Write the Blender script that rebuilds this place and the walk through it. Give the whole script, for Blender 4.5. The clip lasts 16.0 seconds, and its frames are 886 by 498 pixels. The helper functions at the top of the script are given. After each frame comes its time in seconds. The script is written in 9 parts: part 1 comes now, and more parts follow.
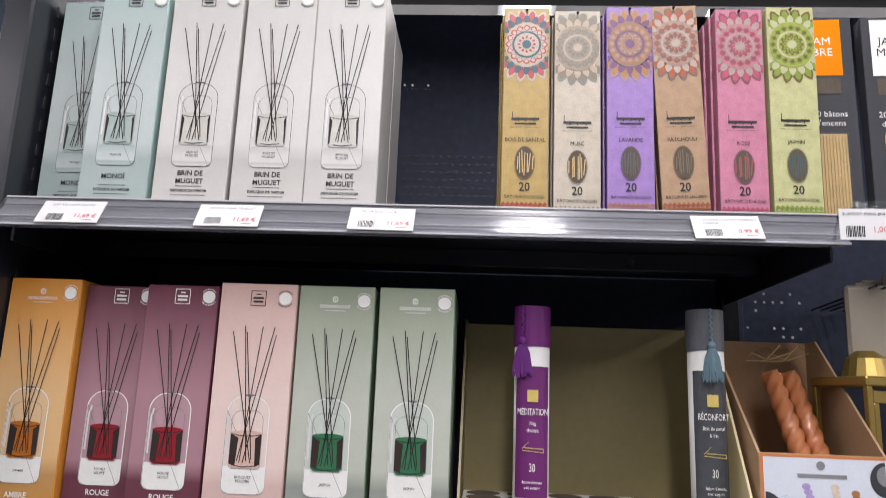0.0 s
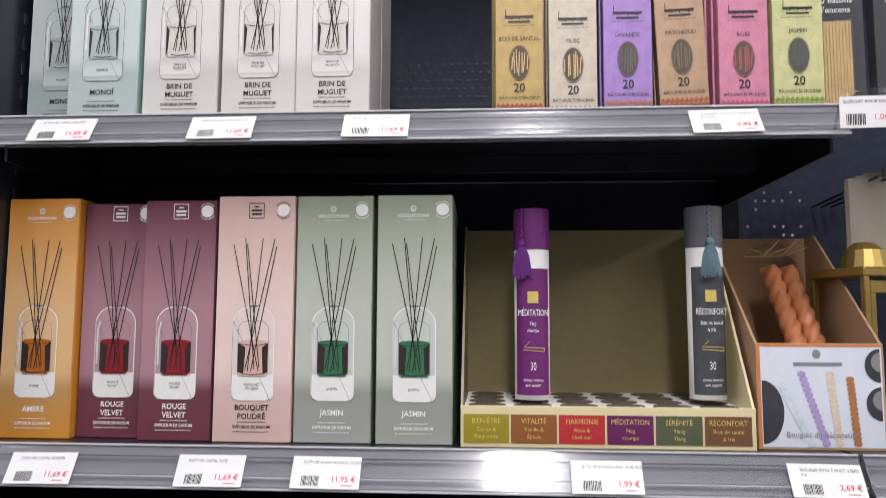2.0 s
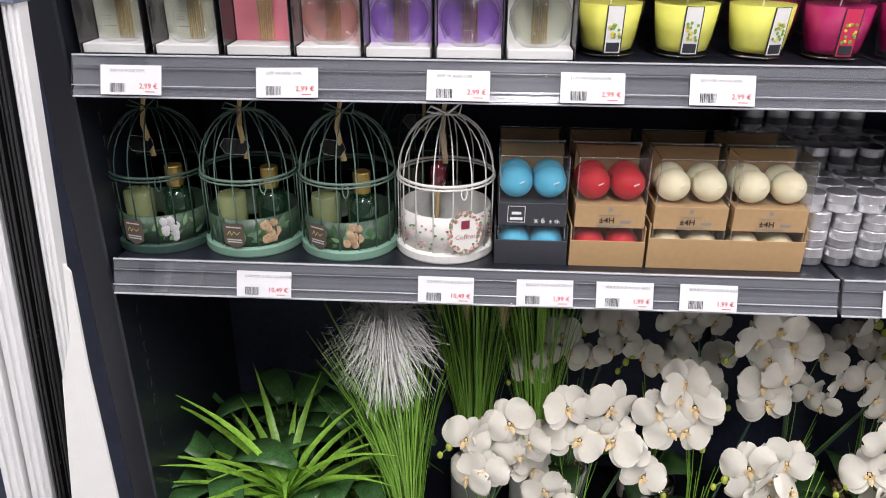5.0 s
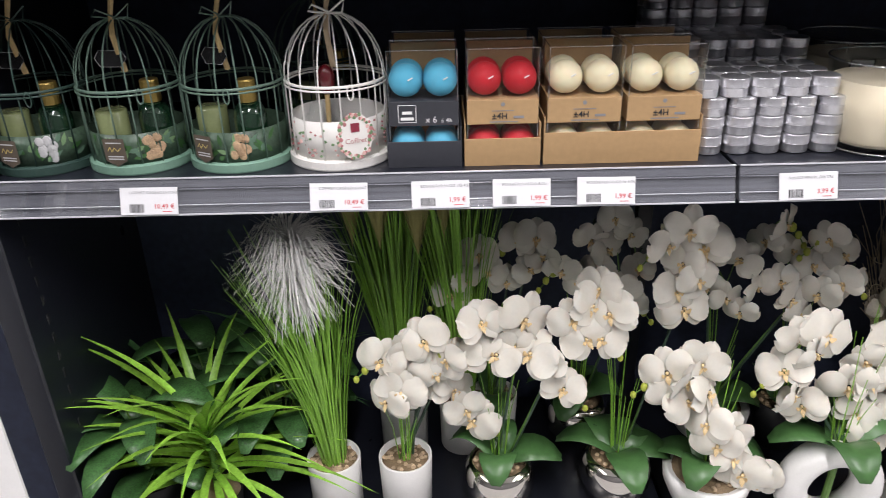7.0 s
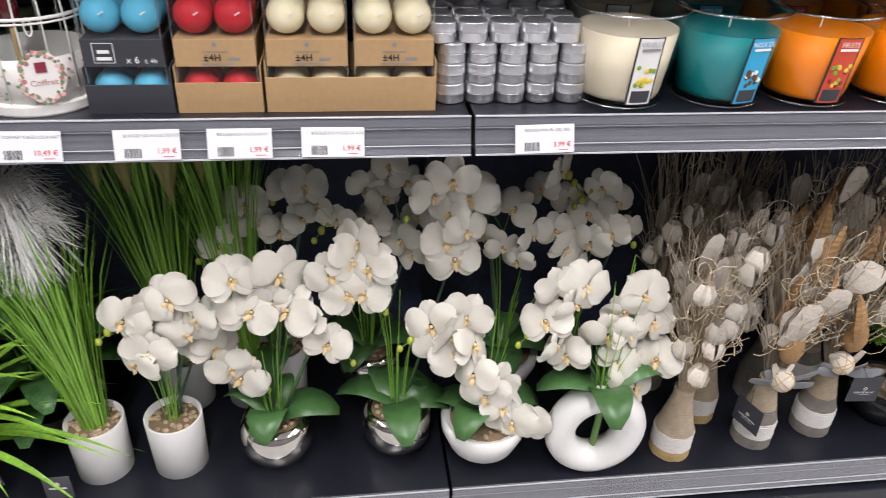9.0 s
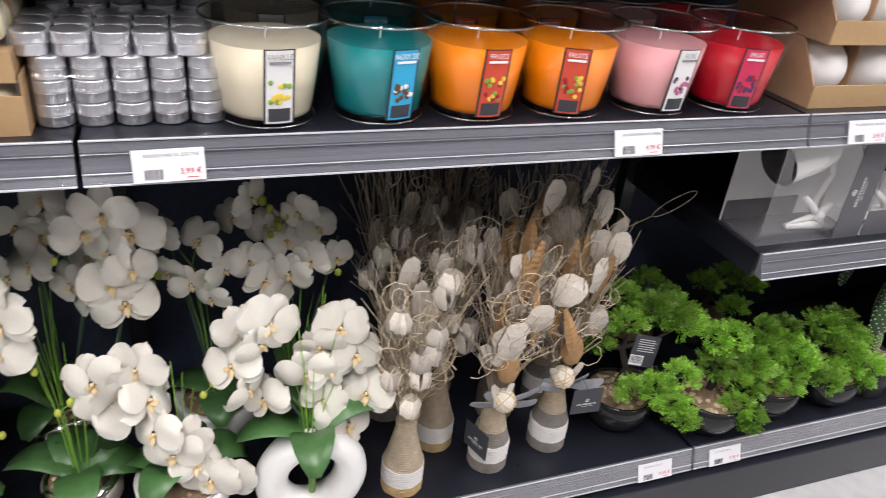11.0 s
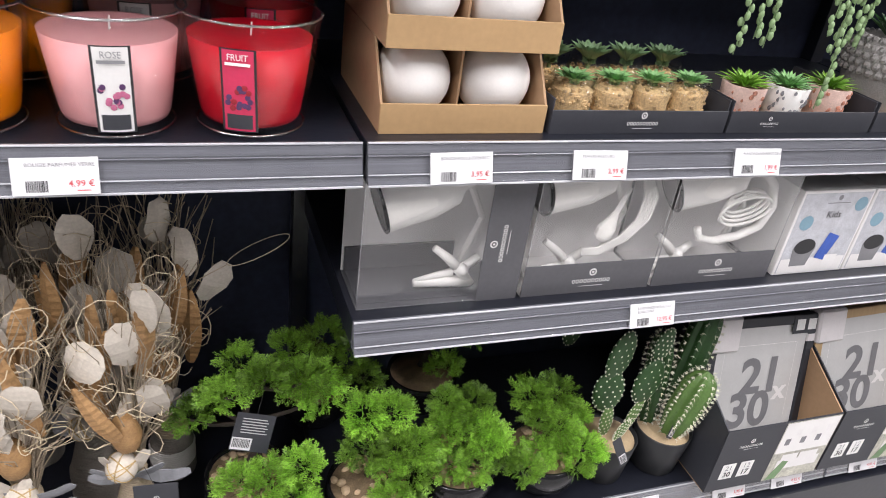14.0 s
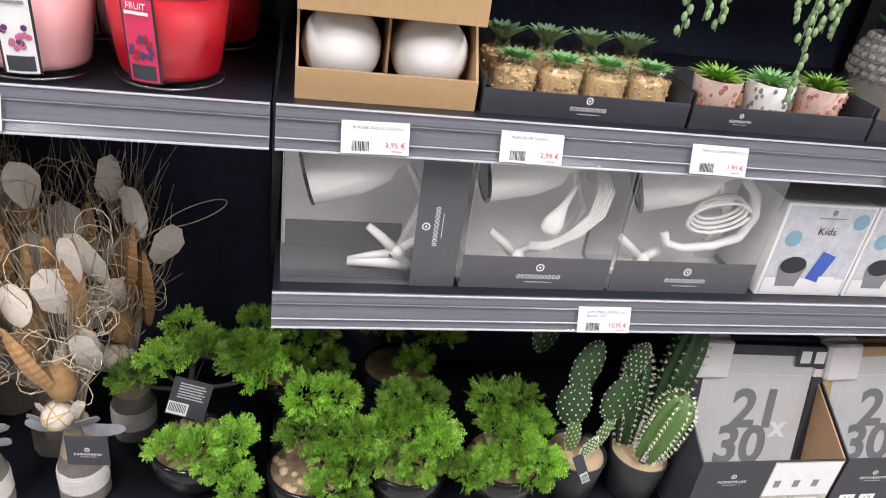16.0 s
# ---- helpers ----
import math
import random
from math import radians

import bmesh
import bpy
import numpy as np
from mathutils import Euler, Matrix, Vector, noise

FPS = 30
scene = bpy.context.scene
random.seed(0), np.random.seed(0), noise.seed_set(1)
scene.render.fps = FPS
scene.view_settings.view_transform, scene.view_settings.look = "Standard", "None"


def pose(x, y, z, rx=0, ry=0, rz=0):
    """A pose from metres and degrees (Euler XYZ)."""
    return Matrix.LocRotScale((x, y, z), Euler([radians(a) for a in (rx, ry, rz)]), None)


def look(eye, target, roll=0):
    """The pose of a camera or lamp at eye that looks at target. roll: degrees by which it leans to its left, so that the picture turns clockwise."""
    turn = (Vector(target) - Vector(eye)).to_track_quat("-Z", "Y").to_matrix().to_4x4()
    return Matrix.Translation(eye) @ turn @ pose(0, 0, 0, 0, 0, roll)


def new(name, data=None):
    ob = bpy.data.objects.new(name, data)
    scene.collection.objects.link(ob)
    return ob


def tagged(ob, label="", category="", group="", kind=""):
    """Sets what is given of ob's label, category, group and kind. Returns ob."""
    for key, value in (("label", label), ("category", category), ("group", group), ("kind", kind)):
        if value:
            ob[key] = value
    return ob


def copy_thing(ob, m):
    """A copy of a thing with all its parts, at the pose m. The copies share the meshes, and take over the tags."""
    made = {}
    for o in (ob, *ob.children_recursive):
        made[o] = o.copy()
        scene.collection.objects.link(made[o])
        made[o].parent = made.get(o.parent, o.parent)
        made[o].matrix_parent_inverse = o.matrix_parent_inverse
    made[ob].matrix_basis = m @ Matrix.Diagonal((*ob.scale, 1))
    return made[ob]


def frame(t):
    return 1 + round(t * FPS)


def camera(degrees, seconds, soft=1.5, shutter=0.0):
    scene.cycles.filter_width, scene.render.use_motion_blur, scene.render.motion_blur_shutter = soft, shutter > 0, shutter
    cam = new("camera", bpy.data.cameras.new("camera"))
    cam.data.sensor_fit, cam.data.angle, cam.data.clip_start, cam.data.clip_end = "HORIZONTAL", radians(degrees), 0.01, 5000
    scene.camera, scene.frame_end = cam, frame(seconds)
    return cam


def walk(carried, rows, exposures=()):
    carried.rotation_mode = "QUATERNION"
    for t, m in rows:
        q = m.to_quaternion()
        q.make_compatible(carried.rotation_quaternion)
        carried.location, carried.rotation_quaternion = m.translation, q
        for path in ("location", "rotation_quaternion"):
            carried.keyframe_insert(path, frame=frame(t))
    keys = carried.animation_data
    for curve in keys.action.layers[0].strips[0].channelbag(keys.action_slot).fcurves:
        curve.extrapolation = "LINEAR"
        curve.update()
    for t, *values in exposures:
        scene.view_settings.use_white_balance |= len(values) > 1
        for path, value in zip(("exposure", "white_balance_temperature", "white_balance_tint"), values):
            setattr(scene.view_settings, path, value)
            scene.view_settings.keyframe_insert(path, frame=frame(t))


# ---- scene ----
cam = camera(62.4, 16.0, soft=0.85, shutter=0.3)
PATH = [
    (0, (0.596, -0.835, 1.587), (0.477, 1.119, 1.996), 2.2),
    (0.5, (0.597, -0.829, 1.578), (0.504, 1.145, 1.89), 1.5),
    (1, (0.604, -0.836, 1.581), (0.507, 1.14, 1.875), 1.0),
    (1.5, (0.605, -0.837, 1.579), (0.498, 1.141, 1.855), 0.7),
    (2, (0.603, -0.831, 1.569), (0.477, 1.155, 1.765), 0.2),
    (2.5, (0.559, -0.833, 1.491), (0.43, 1.162, 1.497), -0.7),
    (3, (0.519, -0.862, 1.429), (0.374, 1.114, 1.158), -1.5),
    (3.5, (0.517, -0.878, 1.382), (0.376, 1.058, 0.903), -1.3),
    (4, (0.515, -0.882, 1.357), (0.374, 1.004, 0.704), -0.7),
    (4.5, (0.506, -0.886, 1.316), (0.39, 0.952, 0.538), 0.1),
    (4.7, (0.51, -0.889, 1.305), (0.407, 0.934, 0.49), 0.4),
    (6.8, (0.597, -0.917, 1.187), (0.561, 0.882, 0.315), -1.4),
    (7, (0.617, -0.911, 1.18), (0.602, 0.886, 0.303), -1.5),
    (7.5, (0.656, -0.913, 1.182), (0.687, 0.869, 0.274), -1.5),
    (8, (0.699, -0.912, 1.181), (0.798, 0.845, 0.23), -0.6),
    (8.2, (0.727, -0.899, 1.191), (0.857, 0.835, 0.202), -0.1),
    (10.3, (1.019, -0.818, 1.169), (1.498, 0.814, 0.117), 5.6),
    (10.5, (1.041, -0.812, 1.171), (1.572, 0.814, 0.135), 5.7),
    (11, (1.104, -0.806, 1.166), (1.756, 0.807, 0.18), 5.9),
    (11.5, (1.188, -0.802, 1.179), (1.994, 0.752, 0.212), 5.6),
    (12, (1.299, -0.751, 1.15), (2.222, 0.717, 0.155), 6.8),
    (12.5, (1.45, -0.693, 1.15), (2.407, 0.72, 0.108), 8.3),
    (13, (1.63, -0.736, 1.154), (2.464, 0.734, 0.085), 7.6),
    (13.5, (1.758, -0.763, 1.168), (2.447, 0.802, 0.132), 6.3),
    (14, (1.809, -0.724, 1.158), (2.472, 0.877, 0.159), 8.3),
    (14.5, (1.936, -0.735, 1.137), (2.486, 0.887, 0.104), 10.9),
    (15, (2.005, -0.774, 1.118), (2.423, 0.861, 0.044), 10.2),
    (15.5, (2.029, -0.779, 1.119), (2.418, 0.872, 0.059), 9.3),
    (16, (2.026, -0.777, 1.124), (2.429, 0.92, 0.144), 8.7),
]
walk(cam, [(t, look(eye, target, roll)) for t, eye, target, roll in PATH],
     exposures=[(0.0, -0.25), (2.0, -0.25), (2.5, 0.03), (3.5, 0.08), (4.7, 0.25), (7.0, 0.25), (8.2, 0.25), (10.5, 0.3), (12.5, 0.4), (14.0, 0.5), (16.0, 0.55)])

# ---- light ----
world = bpy.data.worlds.new("shop_air")
scene.world = world
world.use_nodes = True
world.node_tree.nodes["Background"].inputs[0].default_value = (0.9, 0.95, 1.0, 1)
world.node_tree.nodes["Background"].inputs[1].default_value = 0.05

LAMP_ROWS = [(x, y) for y in (-1.45, 2.6) for x in (-2.0, 0.72, 3.44, 6.1)]
LAMP_WATTS = 68


def ceiling_lamp(x, y):
    data = bpy.data.lights.new("tube_light", "AREA")
    data.shape, data.size, data.size_y, data.energy = "RECTANGLE", 0.16, 2.3, LAMP_WATTS
    data.color = (1.0, 0.958, 0.995)
    lamp = new("tube_light", data)
    lamp.matrix_world = pose(x, y, 2.985)


for lx, ly in LAMP_ROWS:
    ceiling_lamp(lx, ly)


# ---- materials ----
def material(name, color, rough=0.5, metal=0.0, vary=0.08, scale=40.0, bump=0.0, coat=0.0, ramp=None, sheen=0.0,
             random_tint=0.0, sub=0.0, spec=0.5, stretch=None):
    """A surface with fine grain and broad blotches of its own colour; ramp: print that changes from bottom to top."""
    m = bpy.data.materials.new(name)
    m.use_nodes = True
    nt = m.node_tree
    N, L = nt.nodes, nt.links
    b = N["Principled BSDF"]
    b.inputs["Roughness"].default_value, b.inputs["Metallic"].default_value = rough, metal
    b.inputs["Coat Weight"].default_value = coat
    b.inputs["Specular IOR Level"].default_value = spec
    b.inputs["Coat Roughness"].default_value = 0.12
    b.inputs["Sheen Weight"].default_value = sheen
    if sub:
        b.inputs["Subsurface Weight"].default_value = sub
        b.inputs["Subsurface Radius"].default_value = (0.012, 0.008, 0.006)
    tc = N.new("ShaderNodeTexCoord")
    if ramp:
        sep = N.new("ShaderNodeSeparateXYZ")
        L.new(tc.outputs["Generated"], sep.inputs[0])
        cr = N.new("ShaderNodeValToRGB")
        els = cr.color_ramp.elements
        while len(els) < len(ramp):
            els.new(0.5)
        for e, (p, c) in zip(els, ramp):
            e.position, e.color = p, (*c, 1)
        L.new(sep.outputs["Z"], cr.inputs[0])
        base = cr.outputs[0]
    else:
        rgb = N.new("ShaderNodeRGB")
        rgb.outputs[0].default_value = (*color, 1)
        base = rgb.outputs[0]
    coords = tc.outputs["Object"]
    if stretch:
        mp = N.new("ShaderNodeMapping")
        mp.inputs["Scale"].default_value = stretch
        L.new(coords, mp.inputs[0])
        coords = mp.outputs[0]
    fine, broad = N.new("ShaderNodeTexNoise"), N.new("ShaderNodeTexNoise")
    fine.inputs["Scale"].default_value, broad.inputs["Scale"].default_value = scale * 8, scale
    fine.inputs["Detail"].default_value = broad.inputs["Detail"].default_value = 4
    L.new(coords, fine.inputs[0]), L.new(coords, broad.inputs[0])
    add = N.new("ShaderNodeMath")
    add.operation = "ADD"
    L.new(fine.outputs[0], add.inputs[0]), L.new(broad.outputs[0], add.inputs[1])
    span = N.new("ShaderNodeMapRange")
    span.inputs[1].default_value, span.inputs[2].default_value = 0.6, 1.4
    span.inputs[3].default_value, span.inputs[4].default_value = 1 - vary, 1 + vary
    L.new(add.outputs[0], span.inputs[0])
    value = span.outputs[0]
    if random_tint:
        info = N.new("ShaderNodeObjectInfo")
        rr = N.new("ShaderNodeMapRange")
        rr.inputs[3].default_value, rr.inputs[4].default_value = 1 - random_tint, 1 + random_tint
        L.new(info.outputs["Random"], rr.inputs[0])
        mul = N.new("ShaderNodeMath")
        mul.operation = "MULTIPLY"
        L.new(value, mul.inputs[0]), L.new(rr.outputs[0], mul.inputs[1])
        value = mul.outputs[0]
        isl = N.new("ShaderNodeNewGeometry")
        ri = N.new("ShaderNodeMapRange")
        ri.inputs[3].default_value, ri.inputs[4].default_value = 1 - random_tint, 1 + random_tint
        L.new(isl.outputs["Random Per Island"], ri.inputs[0])
        mul2 = N.new("ShaderNodeMath")
        mul2.operation = "MULTIPLY"
        L.new(value, mul2.inputs[0]), L.new(ri.outputs[0], mul2.inputs[1])
        value = mul2.outputs[0]
    vm = N.new("ShaderNodeVectorMath")
    vm.operation = "SCALE"
    L.new(base, vm.inputs[0]), L.new(value, vm.inputs["Scale"])
    L.new(vm.outputs[0], b.inputs["Base Color"])
    rm = N.new("ShaderNodeMapRange")
    rm.inputs[3].default_value, rm.inputs[4].default_value = max(0.02, rough - 0.06), min(1, rough + 0.06)
    L.new(broad.outputs[0], rm.inputs[0]), L.new(rm.outputs[0], b.inputs["Roughness"])
    if bump:
        bp = N.new("ShaderNodeBump")
        bp.inputs["Strength"].default_value, bp.inputs["Distance"].default_value = 0.6, bump
        L.new(add.outputs[0], bp.inputs["Height"]), L.new(bp.outputs[0], b.inputs["Normal"])
    return m


def clear(name, tint=(1, 1, 1), gloss=0.06, rough=0.03, edge=0.5, wave=0.25):
    """Thin clear plastic or glass: passes the light straight through and mirrors more at a slant."""
    m = bpy.data.materials.new(name)
    m.use_nodes = True
    N, L = m.node_tree.nodes, m.node_tree.links
    N.remove(N["Principled BSDF"])
    tr, gl, mix, lw = (N.new("ShaderNodeBsdfTransparent"), N.new("ShaderNodeBsdfGlossy"), N.new("ShaderNodeMixShader"),
                       N.new("ShaderNodeLayerWeight"))
    tr.inputs[0].default_value = (*tint, 1)
    gl.inputs["Roughness"].default_value = rough
    lw.inputs[0].default_value = 0.25
    mr = N.new("ShaderNodeMapRange")
    mr.inputs[3].default_value, mr.inputs[4].default_value = gloss, edge
    L.new(lw.outputs["Facing"], mr.inputs[0]), L.new(mr.outputs[0], mix.inputs[0])
    noise_tex = N.new("ShaderNodeTexNoise")
    noise_tex.inputs["Scale"].default_value = 25
    bp = N.new("ShaderNodeBump")
    bp.inputs["Strength"].default_value, bp.inputs["Distance"].default_value = wave, 0.002
    L.new(noise_tex.outputs[0], bp.inputs["Height"]), L.new(bp.outputs[0], gl.inputs["Normal"])
    L.new(tr.outputs[0], mix.inputs[1]), L.new(gl.outputs[0], mix.inputs[2])
    L.new(mix.outputs[0], N["Material Output"].inputs[0])
    return m


def glow(name, color, strength):
    m = bpy.data.materials.new(name)
    m.use_nodes = True
    b = m.node_tree.nodes["Principled BSDF"]
    b.inputs["Emission Color"].default_value, b.inputs["Emission Strength"].default_value = (*color, 1), strength
    return m


M_STEEL = material("black_powder_coat", (0.012, 0.0135, 0.020), 0.30, vary=0.2, scale=12, bump=0.0003)
M_BACK = material("black_perforated_steel", (0.036, 0.043, 0.072), 0.6, vary=0.25, scale=8, spec=0.18)
# Streaks along the rail are reflections put into its colour.
M_RAIL = material("rail_plastic_painted_glare", (0.20, 0.205, 0.235), 0.2, vary=0.26, scale=14, coat=0.2, stretch=(0.03, 6, 12))
# Darker copy for the lower rails: less ceiling reflection put into the colour.
M_RAIL_DIM = material("rail_plastic_less_glare", (0.145, 0.15, 0.17), 0.2, vary=0.28, scale=14, coat=0.4, stretch=(0.03, 6, 12))
M_STRIP = clear("clear_rail_cover", (0.985, 0.985, 0.99), 0.08, 0.10, 0.50, 0.03)
M_LIP = material("frosted_rail_edge", (0.50, 0.51, 0.54), 0.15, vary=0.1)
M_FLOOR = material("pale_grey_floor_tile", (0.47, 0.465, 0.46), 0.32, vary=0.14, scale=4, random_tint=0.02)
M_GROUT = material("grey_grout", (0.42, 0.41, 0.40), 0.8)
M_WALL = material("grey_closing_wall", (0.15, 0.15, 0.155), 0.7, vary=0.05, scale=2)
M_CEIL = material("white_ceiling", (0.78, 0.78, 0.76), 0.8, vary=0.04, scale=2)
M_CARD = material("white_tag_card", (0.70, 0.70, 0.715), 0.45, vary=0.03)
M_INK = material("black_ink", (0.02, 0.02, 0.022), 0.5)
M_GREY_INK = material("grey_ink", (0.22, 0.22, 0.23), 0.5)
M_PALE_INK = material("pale_grey_ink", (0.5, 0.5, 0.5), 0.5)
M_RED_INK = material("red_ink", (0.58, 0.10, 0.11), 0.5)
M_WHITE_INK = material("white_ink", (0.82, 0.82, 0.80), 0.5)
M_GOLD_INK = material("gold_ink", (0.75, 0.58, 0.18), 0.35, metal=0.3)
M_BOTTLE = clear("thick_bottle_glass", (0.97, 0.98, 0.975), 0.04, 0.06, 0.85)
M_GLASS = clear("clear_glass", (0.975, 0.99, 0.985), 0.02, 0.02, 0.26)
M_EDGE = clear("folded_film_edge", (0.85, 0.86, 0.88), 0.30, 0.08, 0.8)
M_FILM = clear("clear_packaging_film", (0.99, 0.99, 0.992), 0.028, 0.03, 0.40)
M_KRAFT = material("kraft_board", (0.42, 0.27, 0.13), 0.7, vary=0.08, scale=15, bump=0.0002)
M_KRAFT_IN = material("kraft_board_inside", (0.40, 0.25, 0.14), 0.75, vary=0.08, scale=15)
M_DARK_CARD = material("charcoal_card", (0.035, 0.037, 0.045), 0.5, vary=0.1, scale=20)
M_GREY_CARD = material("mid_grey_card", (0.10, 0.10, 0.108), 0.5, vary=0.08, scale=20)
M_PALE_CARD = material("pale_grey_card", (0.78, 0.765, 0.75), 0.55, vary=0.04)
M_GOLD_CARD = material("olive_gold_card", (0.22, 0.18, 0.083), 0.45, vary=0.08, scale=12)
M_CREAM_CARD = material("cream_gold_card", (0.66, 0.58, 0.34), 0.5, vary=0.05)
M_WHITE_CARD = material("white_card", (0.80, 0.79, 0.77), 0.5, vary=0.03)
M_BLACK_PLASTIC = material("black_plastic", (0.012, 0.012, 0.013), 0.25, vary=0.1)
M_WHITE_METAL = material("white_lacquered_wire", (0.80, 0.78, 0.74), 0.35, vary=0.05)
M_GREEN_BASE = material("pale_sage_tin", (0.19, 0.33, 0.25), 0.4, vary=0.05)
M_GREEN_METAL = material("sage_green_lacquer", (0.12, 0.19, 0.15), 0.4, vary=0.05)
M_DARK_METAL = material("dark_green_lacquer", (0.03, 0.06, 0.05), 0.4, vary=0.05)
M_CHROME = material("silver_mirror_glaze", (0.78, 0.74, 0.68), 0.06, metal=1.0, vary=0.04)
M_ALU = material("aluminium_cup", (0.74, 0.74, 0.77), 0.30, metal=0.85, vary=0.1, scale=60, bump=0.0004)
M_CERAMIC = material("white_ceramic", (0.78, 0.77, 0.74), 0.35, vary=0.04, bump=0.0004)
M_BLACK_POT = material("black_glazed_pot", (0.012, 0.012, 0.013), 0.12, vary=0.1)
M_MATT_POT = material("matt_black_pot", (0.02, 0.021, 0.023), 0.5, vary=0.1)
M_SOIL = material("pebble_fill", (0.20, 0.14, 0.08), 0.8, vary=0.5, scale=60, bump=0.002)
M_PEBBLE = material("river_pebbles", (0.42, 0.31, 0.20), 0.6, vary=0.25, scale=30, random_tint=0.35)
M_SAND = material("sand_fill", (0.48, 0.36, 0.22), 0.85, vary=0.15, scale=50, bump=0.001)
M_GRASS = material("bright_plastic_grass", (0.20, 0.40, 0.05), 0.42, vary=0.25, scale=20, random_tint=0.2)
M_LEAF = material("variegated_strap_leaf", (0.24, 0.46, 0.055), 0.38, vary=0.4, scale=18, random_tint=0.3)
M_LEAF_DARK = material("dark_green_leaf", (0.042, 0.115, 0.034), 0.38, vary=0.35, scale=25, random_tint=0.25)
M_ORCHID_LEAF = material("orchid_leaf", (0.062, 0.15, 0.045), 0.38, vary=0.2, scale=12)
M_STEM = material("green_stem", (0.12, 0.24, 0.05), 0.5, vary=0.2)
M_STAKE = material("dark_green_stake", (0.05, 0.09, 0.06), 0.5, vary=0.15)
M_PETAL = material("white_silk_petal", (0.68, 0.65, 0.57), 0.6, vary=0.035, scale=25, sub=0.2, sheen=0.2)
M_LIP_YELLOW = material("orchid_throat", (0.74, 0.56, 0.30), 0.6, vary=0.3, scale=80)
M_BUD = material("yellow_green_bud", (0.40, 0.45, 0.06), 0.45, vary=0.2)
M_PLUME = material("white_feather_plume", (0.80, 0.79, 0.76), 0.7, vary=0.08)
M_PLUME_GOLD = material("straw_plume", (0.36, 0.33, 0.12), 0.7, vary=0.15)
M_CONIFER = material("bright_conifer_foliage", (0.21, 0.41, 0.045), 0.45, vary=0.35, scale=25, random_tint=0.45)
M_TRUNK = material("dark_trunk", (0.05, 0.038, 0.03), 0.8, vary=0.3, bump=0.002)
M_CACTUS = material("cactus_skin", (0.022, 0.068, 0.016), 0.5, vary=0.25, scale=30)
M_CACTUS_TIP = material("cactus_pale_skin", (0.10, 0.19, 0.045), 0.5, vary=0.25, scale=30)
M_SPINE = material("white_spine", (0.75, 0.74, 0.60), 0.6)
M_ROPE_BEIGE = material("beige_rope", (0.42, 0.34, 0.24), 0.85, vary=0.25, scale=60, bump=0.001)
M_ROPE_GREY = material("grey_rope", (0.21, 0.19, 0.165), 0.85, vary=0.25, scale=60, bump=0.001)
M_ROPE_WHITE = material("white_rope", (0.68, 0.66, 0.62), 0.85, vary=0.12, scale=60, bump=0.001)
M_ROPE_STRAW = material("straw_rope", (0.46, 0.33, 0.15), 0.85, vary=0.2, scale=60, bump=0.001)
M_DRY_STEM = material("dried_stem", (0.40, 0.33, 0.24), 0.8, vary=0.2, random_tint=0.25)
M_DRY_PETAL = material("dried_wood_petal", (0.54, 0.49, 0.42), 0.75, vary=0.16, scale=30, random_tint=0.28)
M_DRY_GREY = material("grey_dried_leaf", (0.22, 0.225, 0.24), 0.75, vary=0.15, scale=30, random_tint=0.15)
M_DRY_TAN = material("tan_dried_leaf", (0.33, 0.19, 0.08), 0.7, vary=0.3, scale=40, random_tint=0.2)
M_CURL = material("pale_wood_curl", (0.62, 0.52, 0.36), 0.7, vary=0.15)
M_BLUE_WAX = material("sky_blue_wax", (0.10, 0.42, 0.60), 0.45, vary=0.05, spec=0.15)
M_RED_WAX = material("red_wax", (0.50, 0.025, 0.035), 0.45, vary=0.06, spec=0.15)
M_CREAM_WAX = material("cream_wax", (0.80, 0.73, 0.50), 0.5, vary=0.04, sub=0.25)
M_IVORY_WAX = material("vanilla_wax", (0.74, 0.64, 0.48), 0.45, vary=0.05, spec=0.15)
M_TEAL_WAX = material("teal_wax", (0.004, 0.20, 0.21), 0.4, vary=0.08, spec=0.15)
M_ORANGE_WAX = material("orange_wax", (0.90, 0.235, 0.0008), 0.4, vary=0.06, spec=0.15)
M_PINK_WAX = material("pale_pink_wax", (0.74, 0.34, 0.35), 0.42, vary=0.05, spec=0.15)
M_CHERRY_WAX = material("cherry_red_wax", (0.52, 0.005, 0.018), 0.4, vary=0.08, spec=0.15)
M_YELLOW_WAX = material("lemon_wax", (0.74, 0.70, 0.14), 0.45, vary=0.05, spec=0.15)
M_MAGENTA_WAX = material("magenta_wax", (0.42, 0.012, 0.11), 0.45, vary=0.06, spec=0.15)
M_RUST_WAX = material("rust_orange_wax", (0.55, 0.20, 0.08), 0.45, vary=0.08, spec=0.15)
M_WHITE_BALL = material("white_ball_wax", (0.80, 0.78, 0.75), 0.6, vary=0.03, bump=0.0003)
M_BLUE_FILM = material("blue_grey_sleeve", (0.16, 0.18, 0.26), 0.25, vary=0.12, scale=10, coat=0.4)
M_WHITE_TRIM = material("white_moulding", (0.78, 0.78, 0.78), 0.4, vary=0.03)
M_WOOD = material("pale_wood", (0.48, 0.33, 0.17), 0.55, vary=0.15, scale=15, stretch=(1, 1, 0.1))
M_STICK = material("incense_stick", (0.52, 0.38, 0.18), 0.75, vary=0.2)
M_DARK_STICK = material("dark_incense", (0.09, 0.07, 0.05), 0.75, vary=0.2)
M_STONE = material("grey_textured_stone", (0.30, 0.29, 0.275), 0.8, vary=0.2, scale=60, bump=0.003)
M_PEARL = material("pearl_plant_green", (0.20, 0.30, 0.14), 0.5, vary=0.15)
M_SUCC = material("succulent_green", (0.20, 0.40, 0.15), 0.5, vary=0.2, random_tint=0.15)
